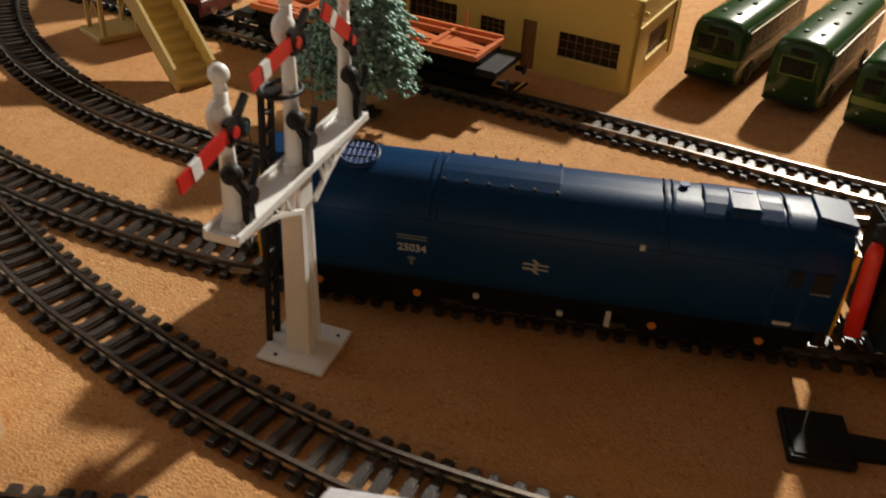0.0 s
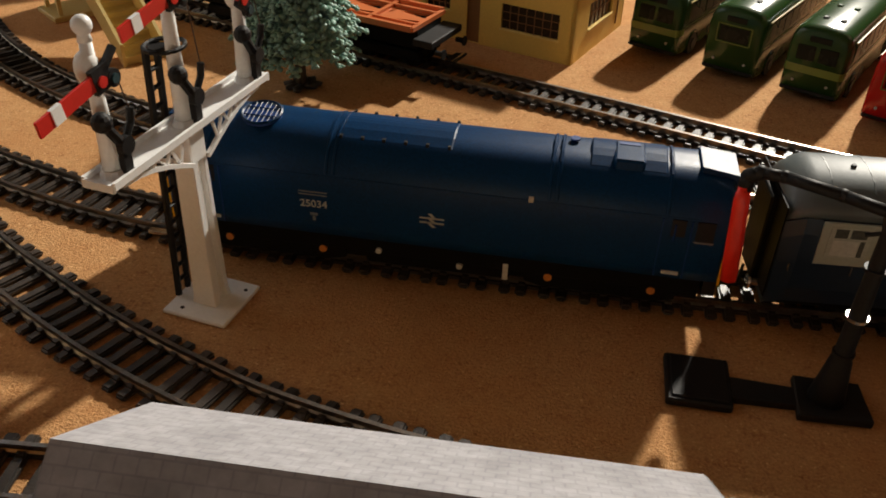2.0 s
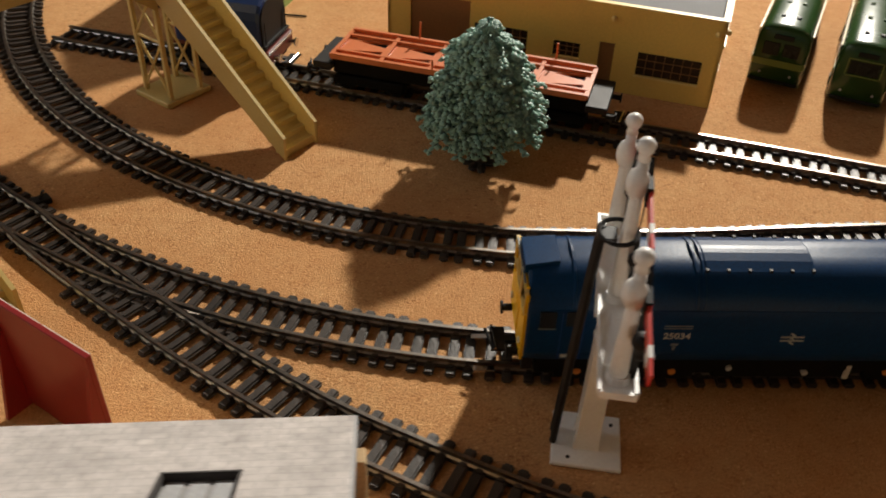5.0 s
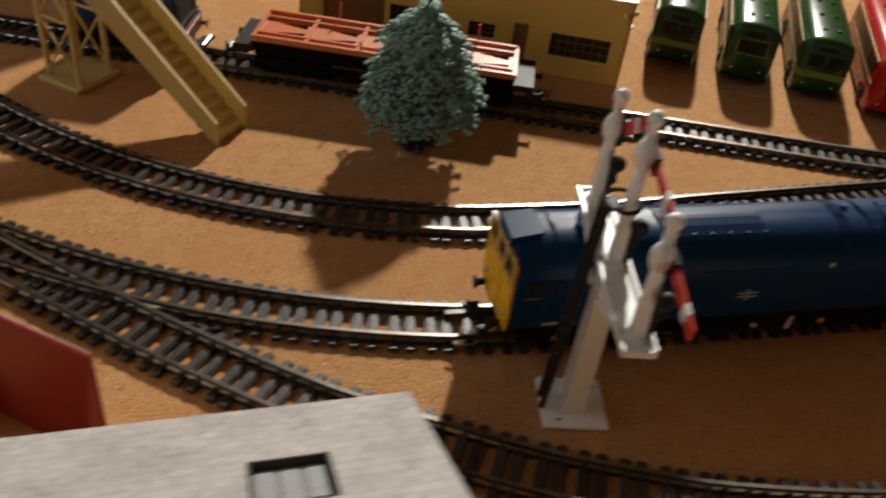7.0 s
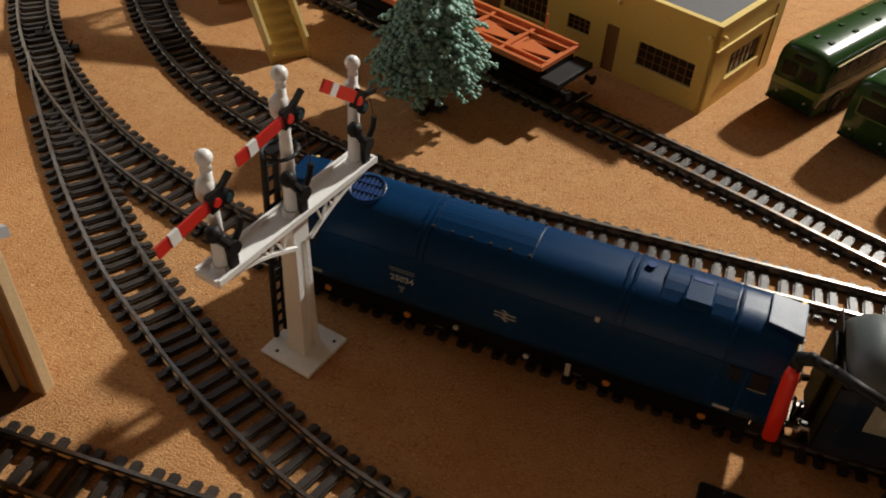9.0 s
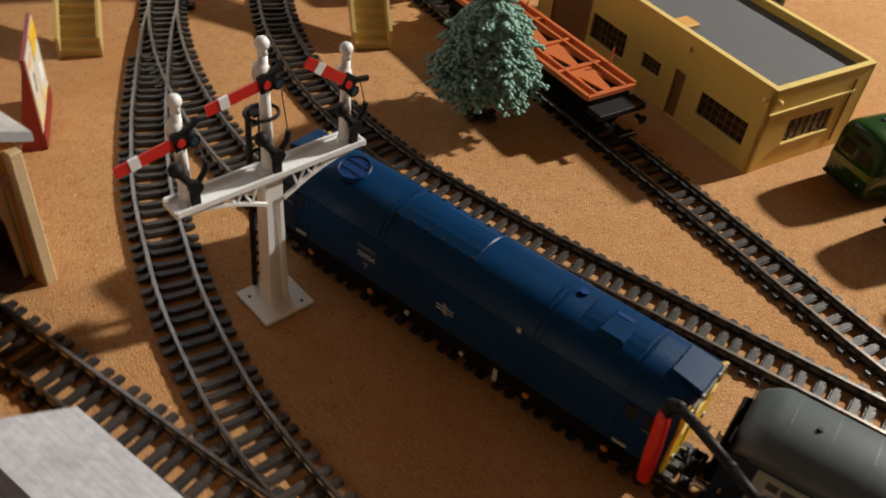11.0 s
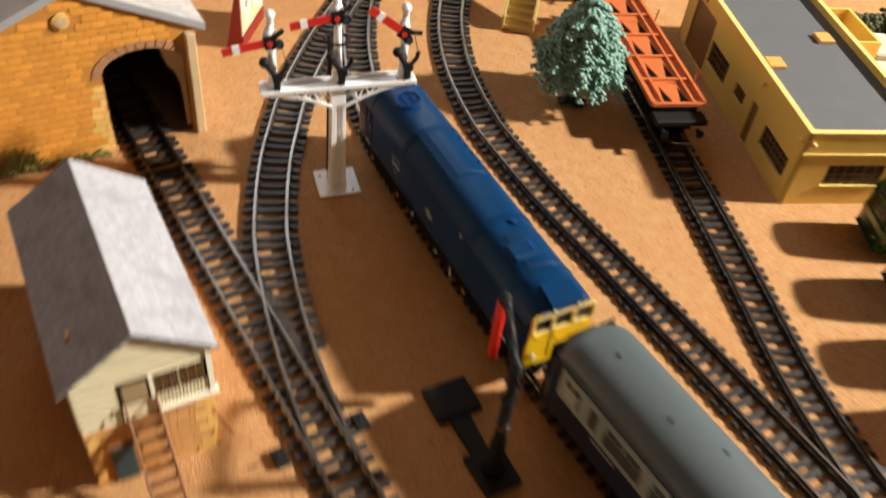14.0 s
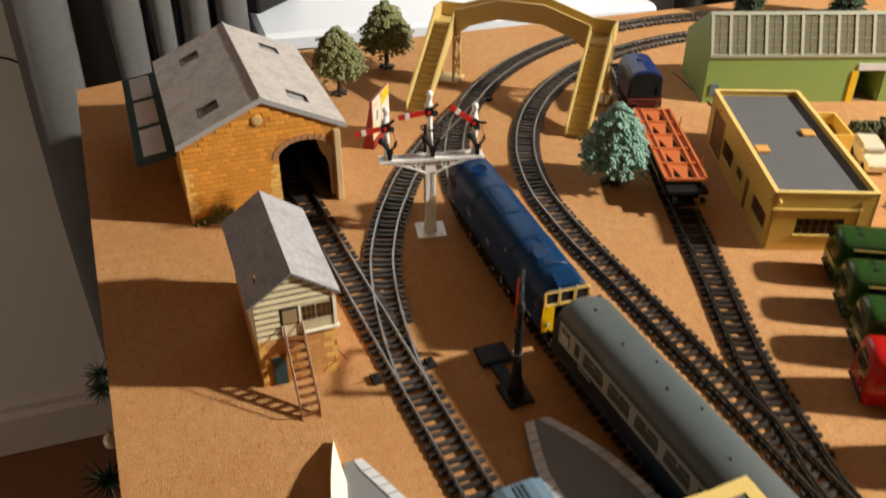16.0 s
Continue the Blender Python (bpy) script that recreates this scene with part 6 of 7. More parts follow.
def bus(name, paint, label, place, turn, rear, band):
    e = thing(name, label, "bus", place, turn, group="row of parked buses")
    # local: x forward towards the tracks (front at 0), body to -0.118
    L, W = 0.118, 0.0150

    def ring(x, k, top, low=0.0045):
        pr = [(-W, low), (-W, 0.0180), (-W * 0.99, 0.0290), (-W * 0.95, 0.0338), (-W * 0.84, 0.0370), (-W * 0.55, 0.0388), (0, 0.0395)]
        pr = [(y * k, low + (z - low) * top) for y, z in pr]
        return [(x, y, z) for y, z in pr] + [(x, -y, z) for y, z in pr[::-1][1:]]
    body = part("body", loft(B(), [ring(x, k, t) for x, k, t in ((0.0, 0.86, 0.90), (-0.0008, 0.93, 0.95), (-0.0025, 0.98, 0.985), (-0.006, 1, 1), (-L + 0.006, 1, 1), (-L + 0.0025, 0.98, 0.985), (-L + 0.0008, 0.93, 0.95), (-L, 0.86, 0.90))]), paint, e, smooth=True)
    for s in (-1, 1):
        strip = part("window_strip", box(B(), -L + 0.008, -0.010, s * W * 0.985, s * W * 1.008, 0.0215, 0.0312), paint, body, "pillars between the side windows")
        for k in range(9):
            x = -0.0115 - k * 0.0109
            part("pane", box(B(), x - 0.0090, x, s * W * 0.99, s * W * 1.016, 0.0222, 0.0306), BUS_GLASS, strip, "dark side window")
        part("gutter", box(B(), -L + 0.008, -0.010, s * W * 0.96, s * W * 1.012, 0.0318, 0.0325), BUS_TRIM, body, "thin gold rain strip")
        part("waist_line", box(B(), -L + 0.006, -0.006, s * W * 0.99, s * W * 1.014, 0.0190, 0.0196), BUS_BAND, body)
        for x in (-0.022, -0.090):
            part("wheel", disc(disc(B(), (x, s * (W - 0.0018), 0.0060), (0, 1, 0), 0.0060, 0.0040, 20), (x, s * (W - 0.0002), 0.0060), (0, 1, 0), 0.0032, 0.0022, 14), BLACK, e, "black bus wheel")
            arch = B()
            for k in range(8):
                a, c = math.pi * k / 8, math.pi * (k + 1) / 8
                rod(arch, (x + 0.0078 * math.cos(a), s * W * 1.006, 0.0058 + 0.0078 * math.sin(a)), (x + 0.0078 * math.cos(c), s * W * 1.006, 0.0058 + 0.0078 * math.sin(c)), 0.00035, seg=5)
            part("wheel_arch", arch, paint, body, "raised wheel arch rim")
    if rear:
        fr = part("rear_window", box(B(), -0.0030, 0.0003, -0.0085, 0.0085, 0.0205, 0.0295), BUS_GLASS, body, "dark rear window in a pale rim", bevel=0.0008)
        bm = B()
        for a, b, c, d in ((-0.009, 0.009, 0.0200, 0.0205), (-0.009, 0.009, 0.0295, 0.0300), (-0.0093, -0.0088, 0.0202, 0.0298), (0.0088, 0.0093, 0.0202, 0.0298)):
            box(bm, -0.0026, 0.0006, a, b, c, d)
        part("window_rim", bm, BUS_BAND, fr)
    else:
        for y in (-0.0055, 0.0055):
            part("windscreen", box(B(), -0.0034, 0.0003, y - 0.0050, y + 0.0050, 0.0210, 0.0298), BUS_GLASS, body, "dark windscreen", bevel=0.0008)
    if band:
        bm = loft(B(), [[(x + o, y, z) for y, z, o in ((-W * k * 1.012, 0.0150, 0), (-W * k * 1.012, 0.0188, 0), (W * k * 1.012, 0.0188, 0), (W * k * 1.012, 0.0150, 0))] for x, k in ((0.0005, 0.87), (-0.0008, 0.94), (-0.0025, 0.985), (-0.006, 1.0))])
        part("waist_band", bm, BUS_BAND, body, "lighter green waist band")
    part("route_box", box(B(), -0.0042, 0.0003, -0.0055, 0.0055, 0.0312, 0.0345), BUS_GLASS, body, "blank destination box", bevel=0.0004)
    for y in (-0.0085, 0.0085):
        part("headlamp", disc(B(), (-0.0004, y, 0.0105), (1, 0, 0), 0.0007, 0.0016, 12), DECAL, body)
    part("bumper", box(B(), -0.0040, 0.0006, -W * 0.93, W * 0.93, 0.0048, 0.0066), BLACK, e, bevel=0.0005)
    for k in range(4):
        for y in (-0.0042, 0.0042):
            part("roof_vent", box(B(), -0.0180 - k * 0.024, -0.0145 - k * 0.024, y - 0.0013, y + 0.0013, 0.0382, 0.0400), paint if k else BLACK, body, bevel=0.0004)
    part("chassis", box(B(), -L + 0.004, -0.004, -0.0120, 0.0120, 0.0035, 0.0050), BLACK_MATT, e)


BUS_TURN = math.degrees(math.atan2(-0.89, -0.456))
for i, (x, y, paint, rear, band, lab) in enumerate((
        (0.0780, 0.2275, BUS_GREEN, False, True, "glossy dark green single-deck bus with a lighter green band"),
        (0.1175, 0.2055, BUS_GREEN, True, False, "glossy dark green single-deck bus with its rear window outward"),
        (0.1555, 0.1855, BUS_GREEN, False, True, "glossy dark green single-deck bus with a lighter green band"),
        (0.1900, 0.1585, BUS_RED, True, False, "glossy red single-deck bus parked at the row's end"),
        (0.2480, 0.1500, BUS_GREEN, True, False, "dark green single-deck bus beside the red one"))):
    bus("single_deck_bus", paint, lab, (x + 0.0001, y - 0.0056, 0), BUS_TURN, rear, band)

# a small cream car, the hedges and bits of wire behind the yellow building


def car():
    e = thing("car", "small cream model estate car parked beside the yellow annexe", "car", (-0.0590, 0.3815, 0), -25)
    body = part("body", loft(B(), [[(x, y * w, z) for y, z in ((-1, 0.003), (-1, h), (1, h), (1, 0.003))] for x, w, h in ((-0.026, 0.0098, 0.0105), (-0.024, 0.0108, 0.0120), (0.010, 0.0110, 0.0125), (0.024, 0.0104, 0.0112), (0.0265, 0.0094, 0.0090))]), CAR_CREAM, e, bevel=0.0006)
    cabin = part("cabin", loft(B(), [[(x, y * w, z) for y, w, z in ((-1, w0, 0.0118), (-1, w1, h), (1, w1, h), (1, w0, 0.0118))] for x, w0, w1, h in ((-0.0245, 0.0098, 0.0085, 0.0175), (-0.021, 0.0102, 0.0088, 0.0190), (0.002, 0.0102, 0.0088, 0.0190), (0.010, 0.0100, 0.0090, 0.0122))]), CAR_CREAM, body, bevel=0.0005)
    for s in (-1, 1):
        for a, b in ((-0.019, -0.009), (-0.007, 0.001)):
            part("window", box(B(), a, b, s * 0.0090, s * 0.0100, 0.0135, 0.0175), MILKY, cabin)
        for x in (-0.016, 0.016):
            part("wheel", disc(B(), (x, s * 0.0098, 0.0040), (0, 1, 0), 0.0040, 0.0030, 16), BLACK, e)
        part("headlamp", disc(B(), (0.0262, s * 0.0070, 0.0075), (1, 0, 0), 0.0014, 0.001, 10), CHROME, body)
    part("windscreen", box(B(), 0.0035, 0.0080, -0.0082, 0.0082, 0.0135, 0.0162, Matrix.Translation((0.0012, 0, 0.0008))), MILKY, cabin)


car()


def hedge(place, length, turn, seed):
    rnd = random.Random(seed)
    bm = B()
    for k in range(240):
        x = rnd.uniform(-length / 2, length / 2)
        a, r = rnd.uniform(0, math.pi), rnd.uniform(0.004, 0.0085)
        q = bmesh.ops.create_icosphere(bm, subdivisions=1, radius=rnd.uniform(0.0012, 0.0026))
        bmesh.ops.transform(bm, matrix=Matrix.Translation((x, r * math.cos(a), 0.003 + 1.4 * r * math.sin(a))) @ Euler((rnd.random() * 6, rnd.random() * 6, 0)).to_matrix().to_4x4(), verts=q["verts"])
    box(bm, -length / 2, length / 2, -0.005, 0.005, 0, 0.009)
    o = tagged(part("hedge", bm, HEDGE), "dark green foam hedge behind the yellow building", "hedge")
    o.matrix_basis = pose(*place, 0, 0, turn)


hedge((-0.1060, 0.4180, 0), 0.030, 75, 1)
hedge((-0.0720, 0.4260, 0), 0.085, -25, 2)
for k, (x, y, a) in enumerate(((0.010, 0.336, 10), (0.022, 0.330, 70), (0.026, 0.348, 120), (0.004, 0.352, 40), (0.034, 0.338, 150))):
    bm = rod(B(), (0, 0, 0.0006), (0.008, 0, 0.0009), 0.0006, seg=6)
    rod(bm, (0.002, 0, 0), (0.002, 0.0015, 0.007), 0.0006, seg=6)
    o = tagged(part("wire_peg", bm, GREY_STICK), "small brown bent wire peg on the board", "peg", group="loose pegs")
    o.matrix_basis = pose(x, y, 0, 0, 0, a)

# ---- trees ----


def fir(name, label, place, height, radius, foliage, seed, whorls=11, taper=0.85, base_spread=0.011, trunk=0.012):
    """A moulded plastic fir: a trunk on a splayed foot, rings of drooping fronds made of small leaf lobes."""
    rnd = random.Random(seed)
    e = thing(name, label, "tree", place, rnd.uniform(0, 90))
    t = rod(B(), (0, 0, 0.001), (0, 0, height * 0.9), 0.0030, 0.0010, 9)
    part("trunk", t, TRUNK, e, "dark trunk on a splayed plastic foot")
    bm = B()
    for k in range(7):
        a = 2 * math.pi * k / 7 + rnd.uniform(-0.3, 0.3)
        r = base_spread * rnd.uniform(0.7, 1.1)
        q = bmesh.ops.create_icosphere(bm, subdivisions=1, radius=0.0035)
        bmesh.ops.transform(bm, matrix=Matrix.Translation((r * 0.6 * math.cos(a), r * 0.6 * math.sin(a), 0.0016)) @ Matrix.Rotation(a, 4, "Z") @ Matrix.Diagonal((1.5, 0.8, 0.5, 1)), verts=q["verts"])
    part("foot", bm, TRUNK, e)
    verts, faces = [], []

    def leaf(root, way, across, length, half):
        """One small plump finger of foliage."""
        i = len(verts)
        mid = root + way * length * 0.55
        for p in (root, mid + across * half, mid + Vector((0, 0, half * 0.7)), mid - across * half, mid - Vector((0, 0, half * 0.8)), root + way * length):
            verts.append(tuple(p))
        for k in range(4):
            q = (k + 1) % 4
            faces.append((i, i + 1 + k, i + 1 + q))
            faces.append((i + 5, i + 1 + q, i + 1 + k))

    def frond(z, a, reach, wide, droop):
        """One drooping frond: a spine set with pairs of fingers, longest near its middle."""
        d = Vector((math.cos(a), math.sin(a), 0))
        sd = Vector((-math.sin(a), math.cos(a), 0))
        at = lambda q: d * reach * q + Vector((0, 0, z - droop * q ** 1.7))
        pairs = 5
        for k in range(pairs):
            q = 0.30 + 0.66 * k / (pairs - 1)
            size = wide * (1.15 - 0.62 * abs(q - 0.55) / 0.45) * rnd.uniform(0.8, 1.2)
            for s in (-1, 1):
                way = (d * 0.75 + sd * s * rnd.uniform(0.75, 1.1) + Vector((0, 0, -rnd.uniform(0.15, 0.5)))).normalized()
                leaf(at(q), way, (sd * 0.75 - d * s).normalized(), size, size * 0.33 + 0.0004)
        leaf(at(0.0), (at(0.6) - at(0.0)).normalized(), sd, reach * 0.75, 0.0012)
        leaf(at(0.80), (at(1.0) - at(0.80)).normalized(), sd, reach * 0.26, wide * 0.22 + 0.0004)
    for w in range(whorls):
        f = w / (whorls - 1)
        z = trunk + 0.006 + (height - trunk - 0.006) * (f ** 0.95)
        r = radius * (1 - f ** (1.35 + 1.6 * (1 - taper))) ** 0.72 * (0.90 if w == 0 else 1.0) + 0.0050
        n = max(6, int(2 * math.pi * r / 0.0108))
        for layer in (0, 1):
            off = rnd.random()
            for k in range(n):
                a = 2 * math.pi * (k + off + rnd.uniform(-0.25, 0.25)) / n
                rr = r * rnd.uniform(0.80, 1.12) * (1 - 0.16 * layer)
                frond(z + 0.0016 * layer + rnd.uniform(-0.0012, 0.0012), a, rr, min(0.0060, 0.26 * rr + 0.0016) * rnd.uniform(0.8, 1.2), (0.0006 + 0.27 * rr) * rnd.uniform(0.6, 1.3))
    for k in range(4):
        frond(height + 0.0015, k * 1.6, 0.0055, 0.0026, 0.0022)
    me = bpy.data.meshes.new("crown")
    me.from_pydata(verts, [], faces)
    me.materials.append(foliage)
    me.polygons.foreach_set("use_smooth", [True] * len(faces))
    o = new("crown", me)
    o.parent = e
    # Dark cone added within the crown: shade between fronds put in as colour.
    part("dark_core", loft(B(), [[(q * math.cos(a), q * math.sin(a), z) for a in [2 * math.pi * k / 10 for k in range(10)]] for z, q in ((trunk + 0.006, radius * 0.25), (trunk + height * 0.3, radius * 0.40), (height * 0.9, 0.002))]), DARK_PINE, e)
    return e


fir("fir_tree", "blue-green plastic model fir tree on a dark splayed foot", (-0.0980, 0.1365, 0), 0.0745, 0.0268, PINE, 7, whorls=10, taper=0.66, trunk=0.0205)
fir("fir_tree", "olive green plastic model fir tree on a dark foot", (-0.3660, -0.0472, 0), 0.0720, 0.0255, OLIVE, 9, whorls=9, taper=0.70, trunk=0.0265)
fir("fir_tree", "olive green plastic model fir tree on a dark foot", (-0.4235, 0.0205, 0), 0.0760, 0.0275, OLIVE, 13, whorls=9, taper=0.70, trunk=0.0265)
for place, tall, wide, seed, slab_at in (((-0.4545, 0.5285, 0), 0.073, 0.0155, 21, (0.004, -0.004)), ((-0.4090, 0.6460, 0), 0.092, 0.0180, 23, (-0.020, -0.016))):
    e = fir("fir_tree", "tall dark narrow model fir beyond the green building", place, tall, wide, DARK_PINE, seed, whorls=11, taper=0.95, trunk=0.004)
    e.rotation_euler = (0, 0, 0)
    part("base", box(B(), slab_at[0] - 0.010, slab_at[0] + 0.010, slab_at[1] - 0.016, slab_at[1] + 0.016, 0.0, 0.0032), PLATFORM, e, "small grey base slab", bevel=0.0004)

# ---- the platforms ----


def platform(name, label, left, right, zs, top_label):
    """A platform ramp between two edge lines that meet at the tip; zs gives the height along it. Coping slabs lie along the edges."""
    e = thing(name, label, "platform", kind="structure")
    ll, rr = dense(left, 0.004), dense(right, 0.004)
    n = 60
    li = [ll[int(k * (len(ll) - 1) / n)] for k in range(n + 1)]
    ri = [rr[int(k * (len(rr) - 1) / n)] for k in range(n + 1)]
    hz = [zs(k / n) for k in range(n + 1)]
    part("deck", loft(B(), [[(a.x, a.y, 0), (a.x, a.y, h), (b.x, b.y, h), (b.x, b.y, 0)] for a, b, h in zip(li, ri, hz)]), PLATFORM, e, top_label)
    return e, li, ri, hz


def coping(e, line, other, hz, width, every=0.0070):
    """Separate pale slabs along one edge."""
    acc, start = 0.0, 0
    for k in range(1, len(line)):
        acc += (line[k] - line[k - 1]).length
        if acc >= every or k == len(line) - 1:
            a, b = line[start], line[k]
            t = (b - a)
            cut = t.normalized() * 0.0005
            ina, inb = (other[start] - a), (other[k] - b)
            wa, wb = min(width, ina.length * 0.48), min(width, inb.length * 0.48)
            if ina.length > 1e-5 and inb.length > 1e-5:
                q = [a + cut, b - cut, b - cut + inb.normalized() * wb, a + cut + ina.normalized() * wa]
                z0, z1 = hz[start], hz[k]
                bm = B()
                lo = [bm.verts.new((p.x, p.y, z - 0.0006)) for p, z in zip(q, (z0, z1, z1, z0))]
                hi = [bm.verts.new((p.x, p.y, z + 0.0007)) for p, z in zip(q, (z0, z1, z1, z0))]
                bm.faces.new(hi), bm.faces.new(lo[::-1])
                for i in range(4):
                    j = (i + 1) % 4
                    bm.faces.new((lo[i], lo[j], hi[j], hi[i]))
                part("coping_slab", bm, COPING, e)
            acc, start = 0.0, k


def ramp(full, reach):
    return lambda f: 0.0030 + (full - 0.0030) * min(1.0, f / reach)


e, li, ri, hz = platform("platform", "grey platform ramp with pale coping slabs between the two tracks", [(0.1530, -0.0525), (0.180, -0.0596), (0.2007, -0.0638), (0.2208, -0.0640), (0.250, -0.0632), (0.34, -0.0600), (0.62, -0.0385)], [(0.1530, -0.0372), (0.1740, -0.0274), (0.1930, -0.0203), (0.2127, -0.0155), (0.2351, -0.0122), (0.30, -0.0080), (0.62, 0.0085)], ramp(0.0175, 0.22), "grey platform surface")
coping(e, li, ri, hz, 0.0062)
coping(e, ri, li, hz, 0.0062)
e, li, ri, hz = platform("platform", "grey platform ramp with pale coping slabs and a cream fence", [(0.1500, -0.1605), (0.1838, -0.1668), (0.2177, -0.1718), (0.251, -0.1745), (0.36, -0.1775), (0.62, -0.1560)], [(0.1500, -0.1505), (0.1655, -0.1450), (0.1850, -0.1380), (0.2156, -0.1280), (0.2392, -0.1230), (0.2673, -0.1178), (0.34, -0.1110), (0.62, -0.0860)], ramp(0.0175, 0.22), "grey platform surface")
coping(e, ri, li, hz, 0.0062)
fence = thing("fence", "broad cream fence band along the platform's back edge", "fence")
INNER = [(0.1310, -0.1622, 0.0010), (0.1502, -0.1629, 0.0060), (0.1689, -0.1628, 0.0088), (0.1838, -0.1656, 0.0108), (0.2002, -0.1684, 0.0133), (0.2510, -0.1738, 0.0184), (0.36, -0.1768, 0.0184), (0.62, -0.1552, 0.0184)]
OUTER = [(0.1300, -0.1626, 0.0030), (0.1481, -0.1668, 0.0100), (0.1657, -0.1709, 0.0140), (0.1788, -0.1737, 0.0160), (0.2018, -0.1772, 0.0175), (0.2510, -0.1832, 0.0190), (0.36, -0.1864, 0.0190), (0.62, -0.1650, 0.0190)]


def along(line, x, k):
    """The y (k=1) or the height (k=2) of a line at x."""
    for a, b in zip(line, line[1:]):
        if x <= b[0]:
            break
    return a[k] + (b[k] - a[k]) * max(0.0, min(1.0, (x - a[0]) / (b[0] - a[0])))


rings = []
for k in range(61):
    x = 0.1305 + 0.4895 * (k / 60) ** 1.5
    yi, zi, yo, zo = along(INNER, x, 1), along(INNER, x, 2), along(OUTER, x, 1), along(OUTER, x, 2)
    rings.append([(x, yi, 0), (x, yi, zi), (x, yi - (yi - yo) * 0.1, zi + 0.0006), (x, yo + 0.0006, zo + 0.0006), (x, yo, zo), (x, yo, 0)])
part("panel", loft(B(), rings), CREAM_LINE, fence)


def canopy():
    e = thing("platform_canopy", "yellow plastic platform canopy with grey glazed panels", "canopy", (0.2745, -0.0325, 0), 3.0)
    # local: x along the platform, y across; roof of two shallow slopes with a groove down the middle
    L, W, Z = 0.150, 0.0355, 0.0640
    for s in (-1, 1):
        slope = part("roof_slope", B(), YELLOW_PLAT, e, "yellow roof half with grey glazing")
        bm = B()
        ys = (s * 0.0030, s * 0.0105, s * 0.0290, s * W)
        zz = lambda y: Z - 0.0010 + 0.0032 * (abs(y) / W)
        def strip(x0, x1, a, b, up=0.0):
            bm2 = [[(x, a, zz(a) - 0.0014), (x, a, zz(a) + up), (x, b, zz(b) + up), (x, b, zz(b) - 0.0014)] for x in (x0, x1)]
            loft(bm, bm2)
        strip(0, L, ys[0], ys[1])
        strip(0, L, ys[2], ys[3])
        for x0, x1 in ((0, 0.0075), (0.0700, 0.0790), (0.1420, L)):
            strip(x0, x1, ys[1], ys[2])
        bm.to_mesh(slope.data)
        bm.free()
        for x0, x1 in ((0.0075, 0.0700), (0.0790, 0.1420)):
            bm = loft(B(), [[(x, ys[1], zz(ys[1]) - 0.0014), (x, ys[1], zz(ys[1]) - 0.0006), (x, ys[2], zz(ys[2]) - 0.0006), (x, ys[2], zz(ys[2]) - 0.0014)] for x in (x0, x1)])
            glass = part("glazing", bm, PANEL_GREY, slope, "grey glazed panel")
            for k in range(1, 9):
                x = x0 + (x1 - x0) * k / 9
                part("glazing_bar", loft(B(), [[(x - 0.0003, y, zz(y) - 0.0007), (x + 0.0003, y, zz(y) - 0.0007), (x + 0.0003, y, zz(y) - 0.0001), (x - 0.0003, y, zz(y) - 0.0001)] for y in (ys[1], ys[2])]), ROOF_PANEL, glass)
        part("valance", box(B(), 0, L, s * (W - 0.0010), s * W, Z - 0.0060, Z + 0.0010), YELLOW_PLAT, e)
    part("valley", box(B(), 0, L, -0.0032, 0.0032, Z - 0.0032, Z - 0.0020), YELLOW_PLAT, e)
    part("end_board", box(B(), -0.0008, 0.0006, -W, W, Z - 0.0060, Z - 0.0008), YELLOW_PLAT, e)
    part("screw", disc(B(), (0.046, 0.0, Z - 0.0018), (0, 0, 1), 0.0011, 0.0006, 10), BLACK, e)
    for x in (0.020, 0.075, 0.130):
        part("column", rod(B(), (x, 0, 0.0178), (x, 0, Z - 0.002), 0.0020, 0.0016, 10), YELLOW_PLAT, e)


canopy()

# ---- the grey-blue shunter between the platforms ----


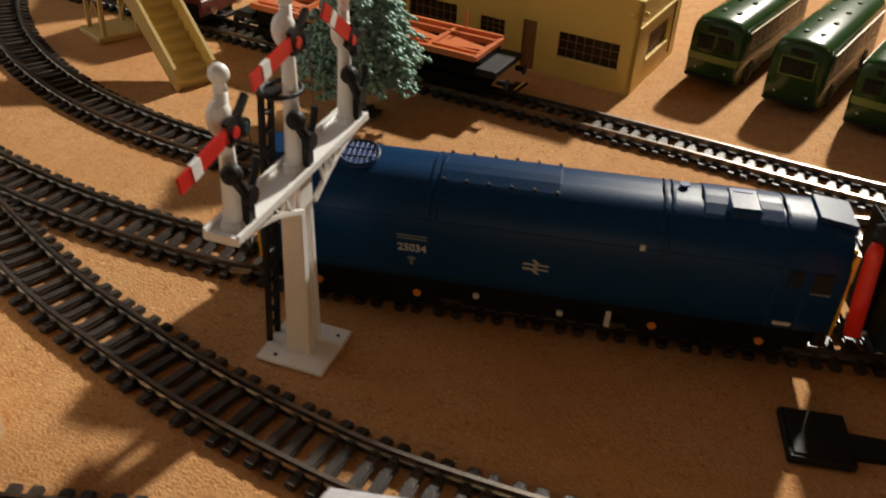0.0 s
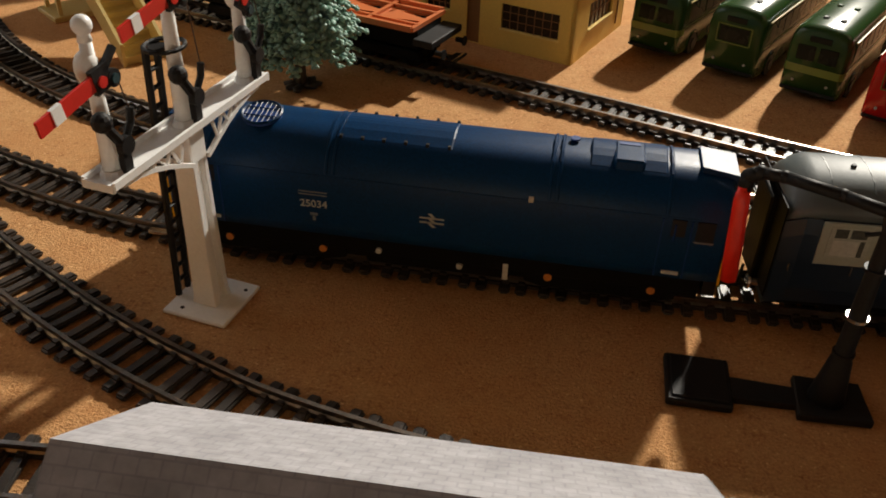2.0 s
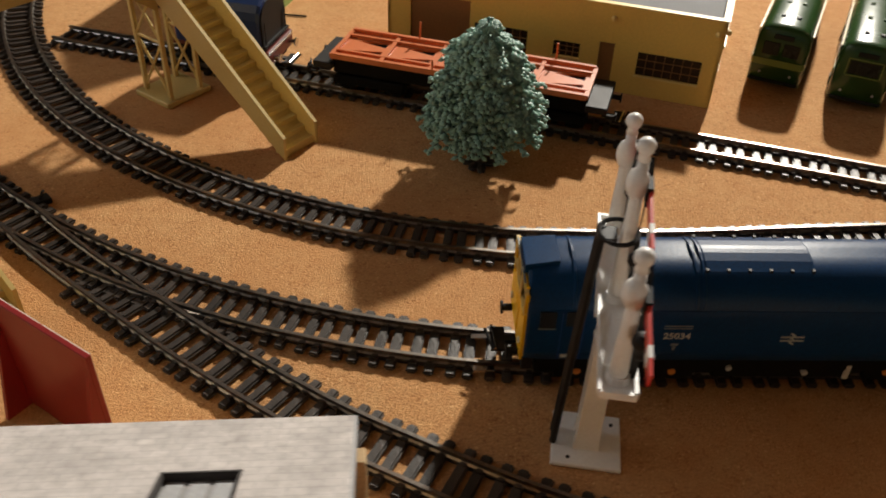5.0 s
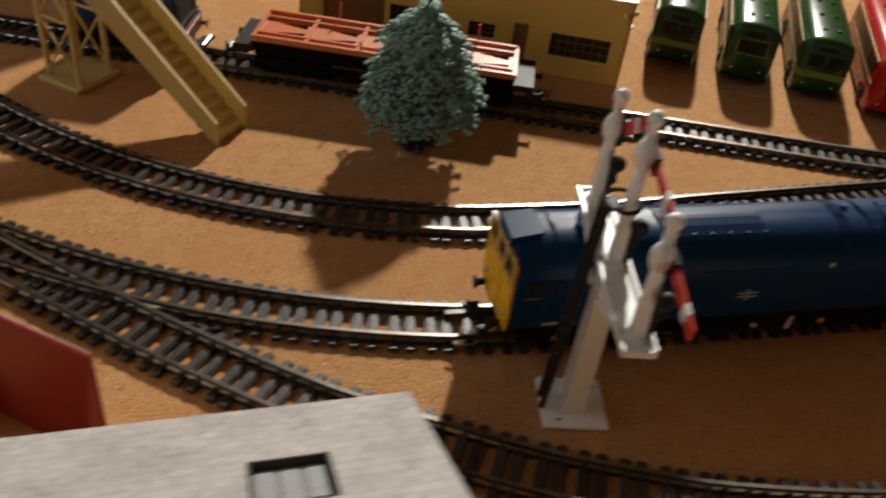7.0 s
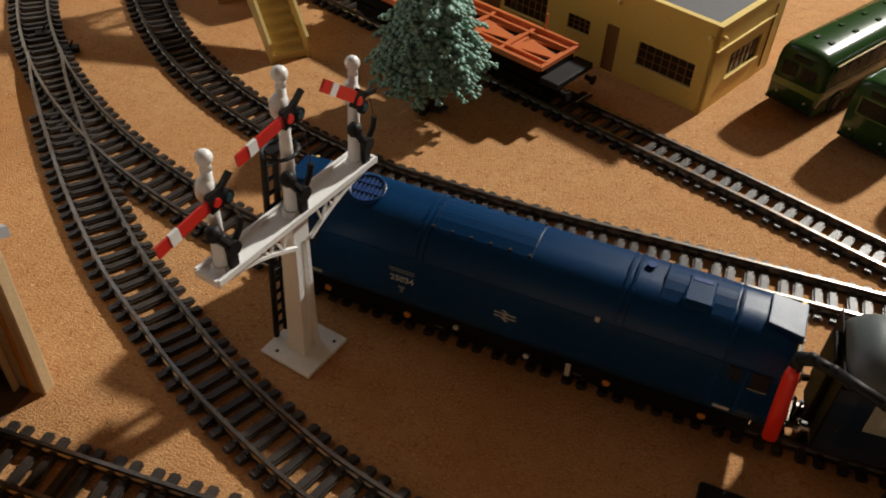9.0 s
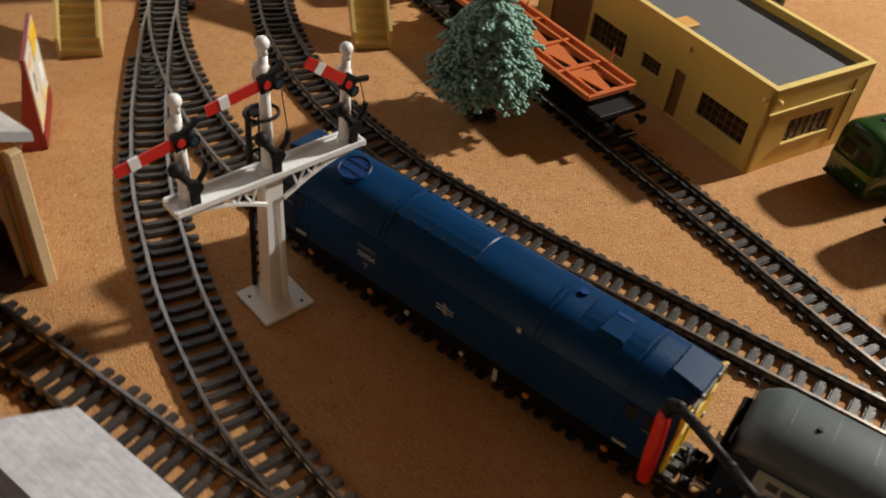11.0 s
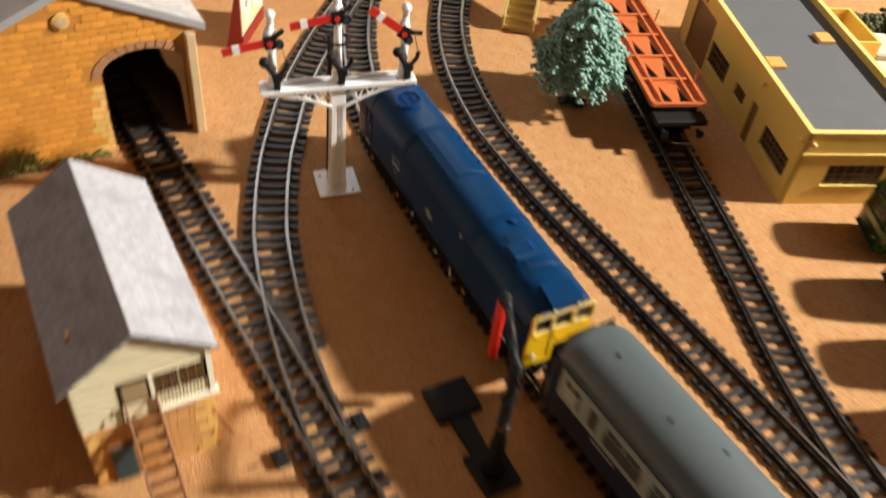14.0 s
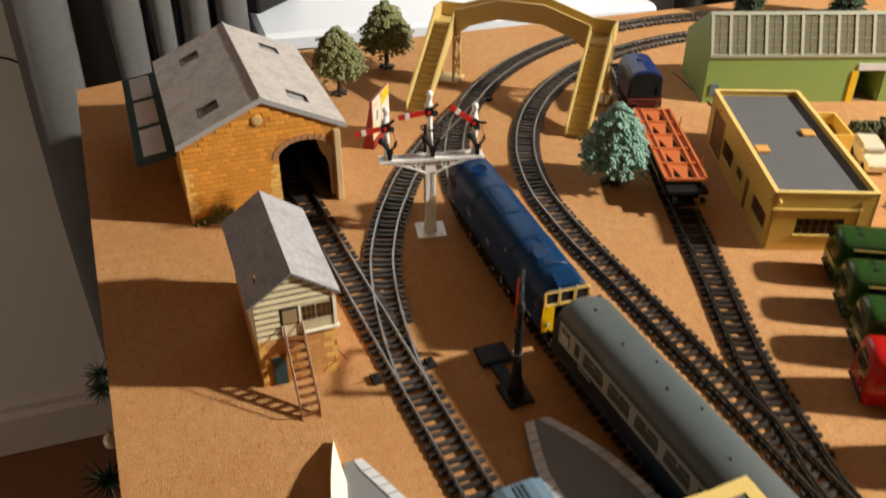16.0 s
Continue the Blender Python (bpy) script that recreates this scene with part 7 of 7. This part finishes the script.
def shunter():
    e = thing("shunting_locomotive", "slate blue model shunting locomotive standing between the platforms", "locomotive", (0.2305, -0.0925, 0), 5.0)
    hood = part("hood", loft(B(), [[(x, y, z) for y, z in ((-w, 0.0180), (-w, 0.0440), (-w * 0.86, 0.0478), (-w * 0.5, 0.0496), (w * 0.5, 0.0496), (w * 0.86, 0.0478), (w, 0.0440), (w, 0.0180))] for x, w in ((0.0, 0.0152), (0.036, 0.0158))]), SHUNTER, e, "slate blue cab with three roof ribs", bevel=0.0004)
    for y in (-0.0024, 0.0, 0.0024):
        part("roof_rib", box(B(), 0.002, 0.034, y - 0.0006, y + 0.0006, 0.0494, 0.0501), SHUNTER_DARK, hood)
    for y in (-0.0085, 0.0085):
        part("cab_window", box(B(), -0.0006, 0.0004, y - 0.0042, y + 0.0042, 0.0335, 0.0425), GLASS_DARK, hood, "dark cab window")
    for s in (-1, 1):
        part("cab_window", box(B(), 0.010, 0.027, s * 0.0150, s * 0.0159, 0.0335, 0.0425), GLASS_DARK, hood, "dark side window")
        part("side_stripe", box(B(), 0.002, 0.075, s * 0.0150, s * 0.0160, 0.0190, 0.0245), SHUNTER_RED, e, "orange-red side panel")
    part("bonnet", loft(B(), [[(x, y, z) for y, z in ((-w, 0.0180), (-w, 0.0390), (-w * 0.8, 0.0425), (w * 0.8, 0.0425), (w, 0.0390), (w, 0.0180))] for x, w in ((0.036, 0.0140), (0.090, 0.0140))]), SHUNTER, e, "slate blue bonnet", bevel=0.0005)
    part("bonnet_box", box(B(), 0.042, 0.060, -0.0098, 0.0098, 0.0425, 0.0450), SHUNTER, e, bevel=0.0006)
    part("exhaust", rod(B(), (0.070, 0, 0.042), (0.070, 0, 0.049), 0.0022, seg=12), BLACK, e)
    part("running_plate", box(B(), -0.003, 0.095, -0.0165, 0.0165, 0.0160, 0.0182), BLACK, e)
    part("frames", box(B(), 0.004, 0.088, -0.0100, 0.0100, 0.0080, 0.0162), BLACK_MATT, e)
    buffers(e, -0.003, -1)
    coupling(e, -0.001, -1)
    for x in (0.018, 0.045, 0.072):
        wheelset(e, x, 0.0085, RAIL_TOP + 0.0085)


shunter()
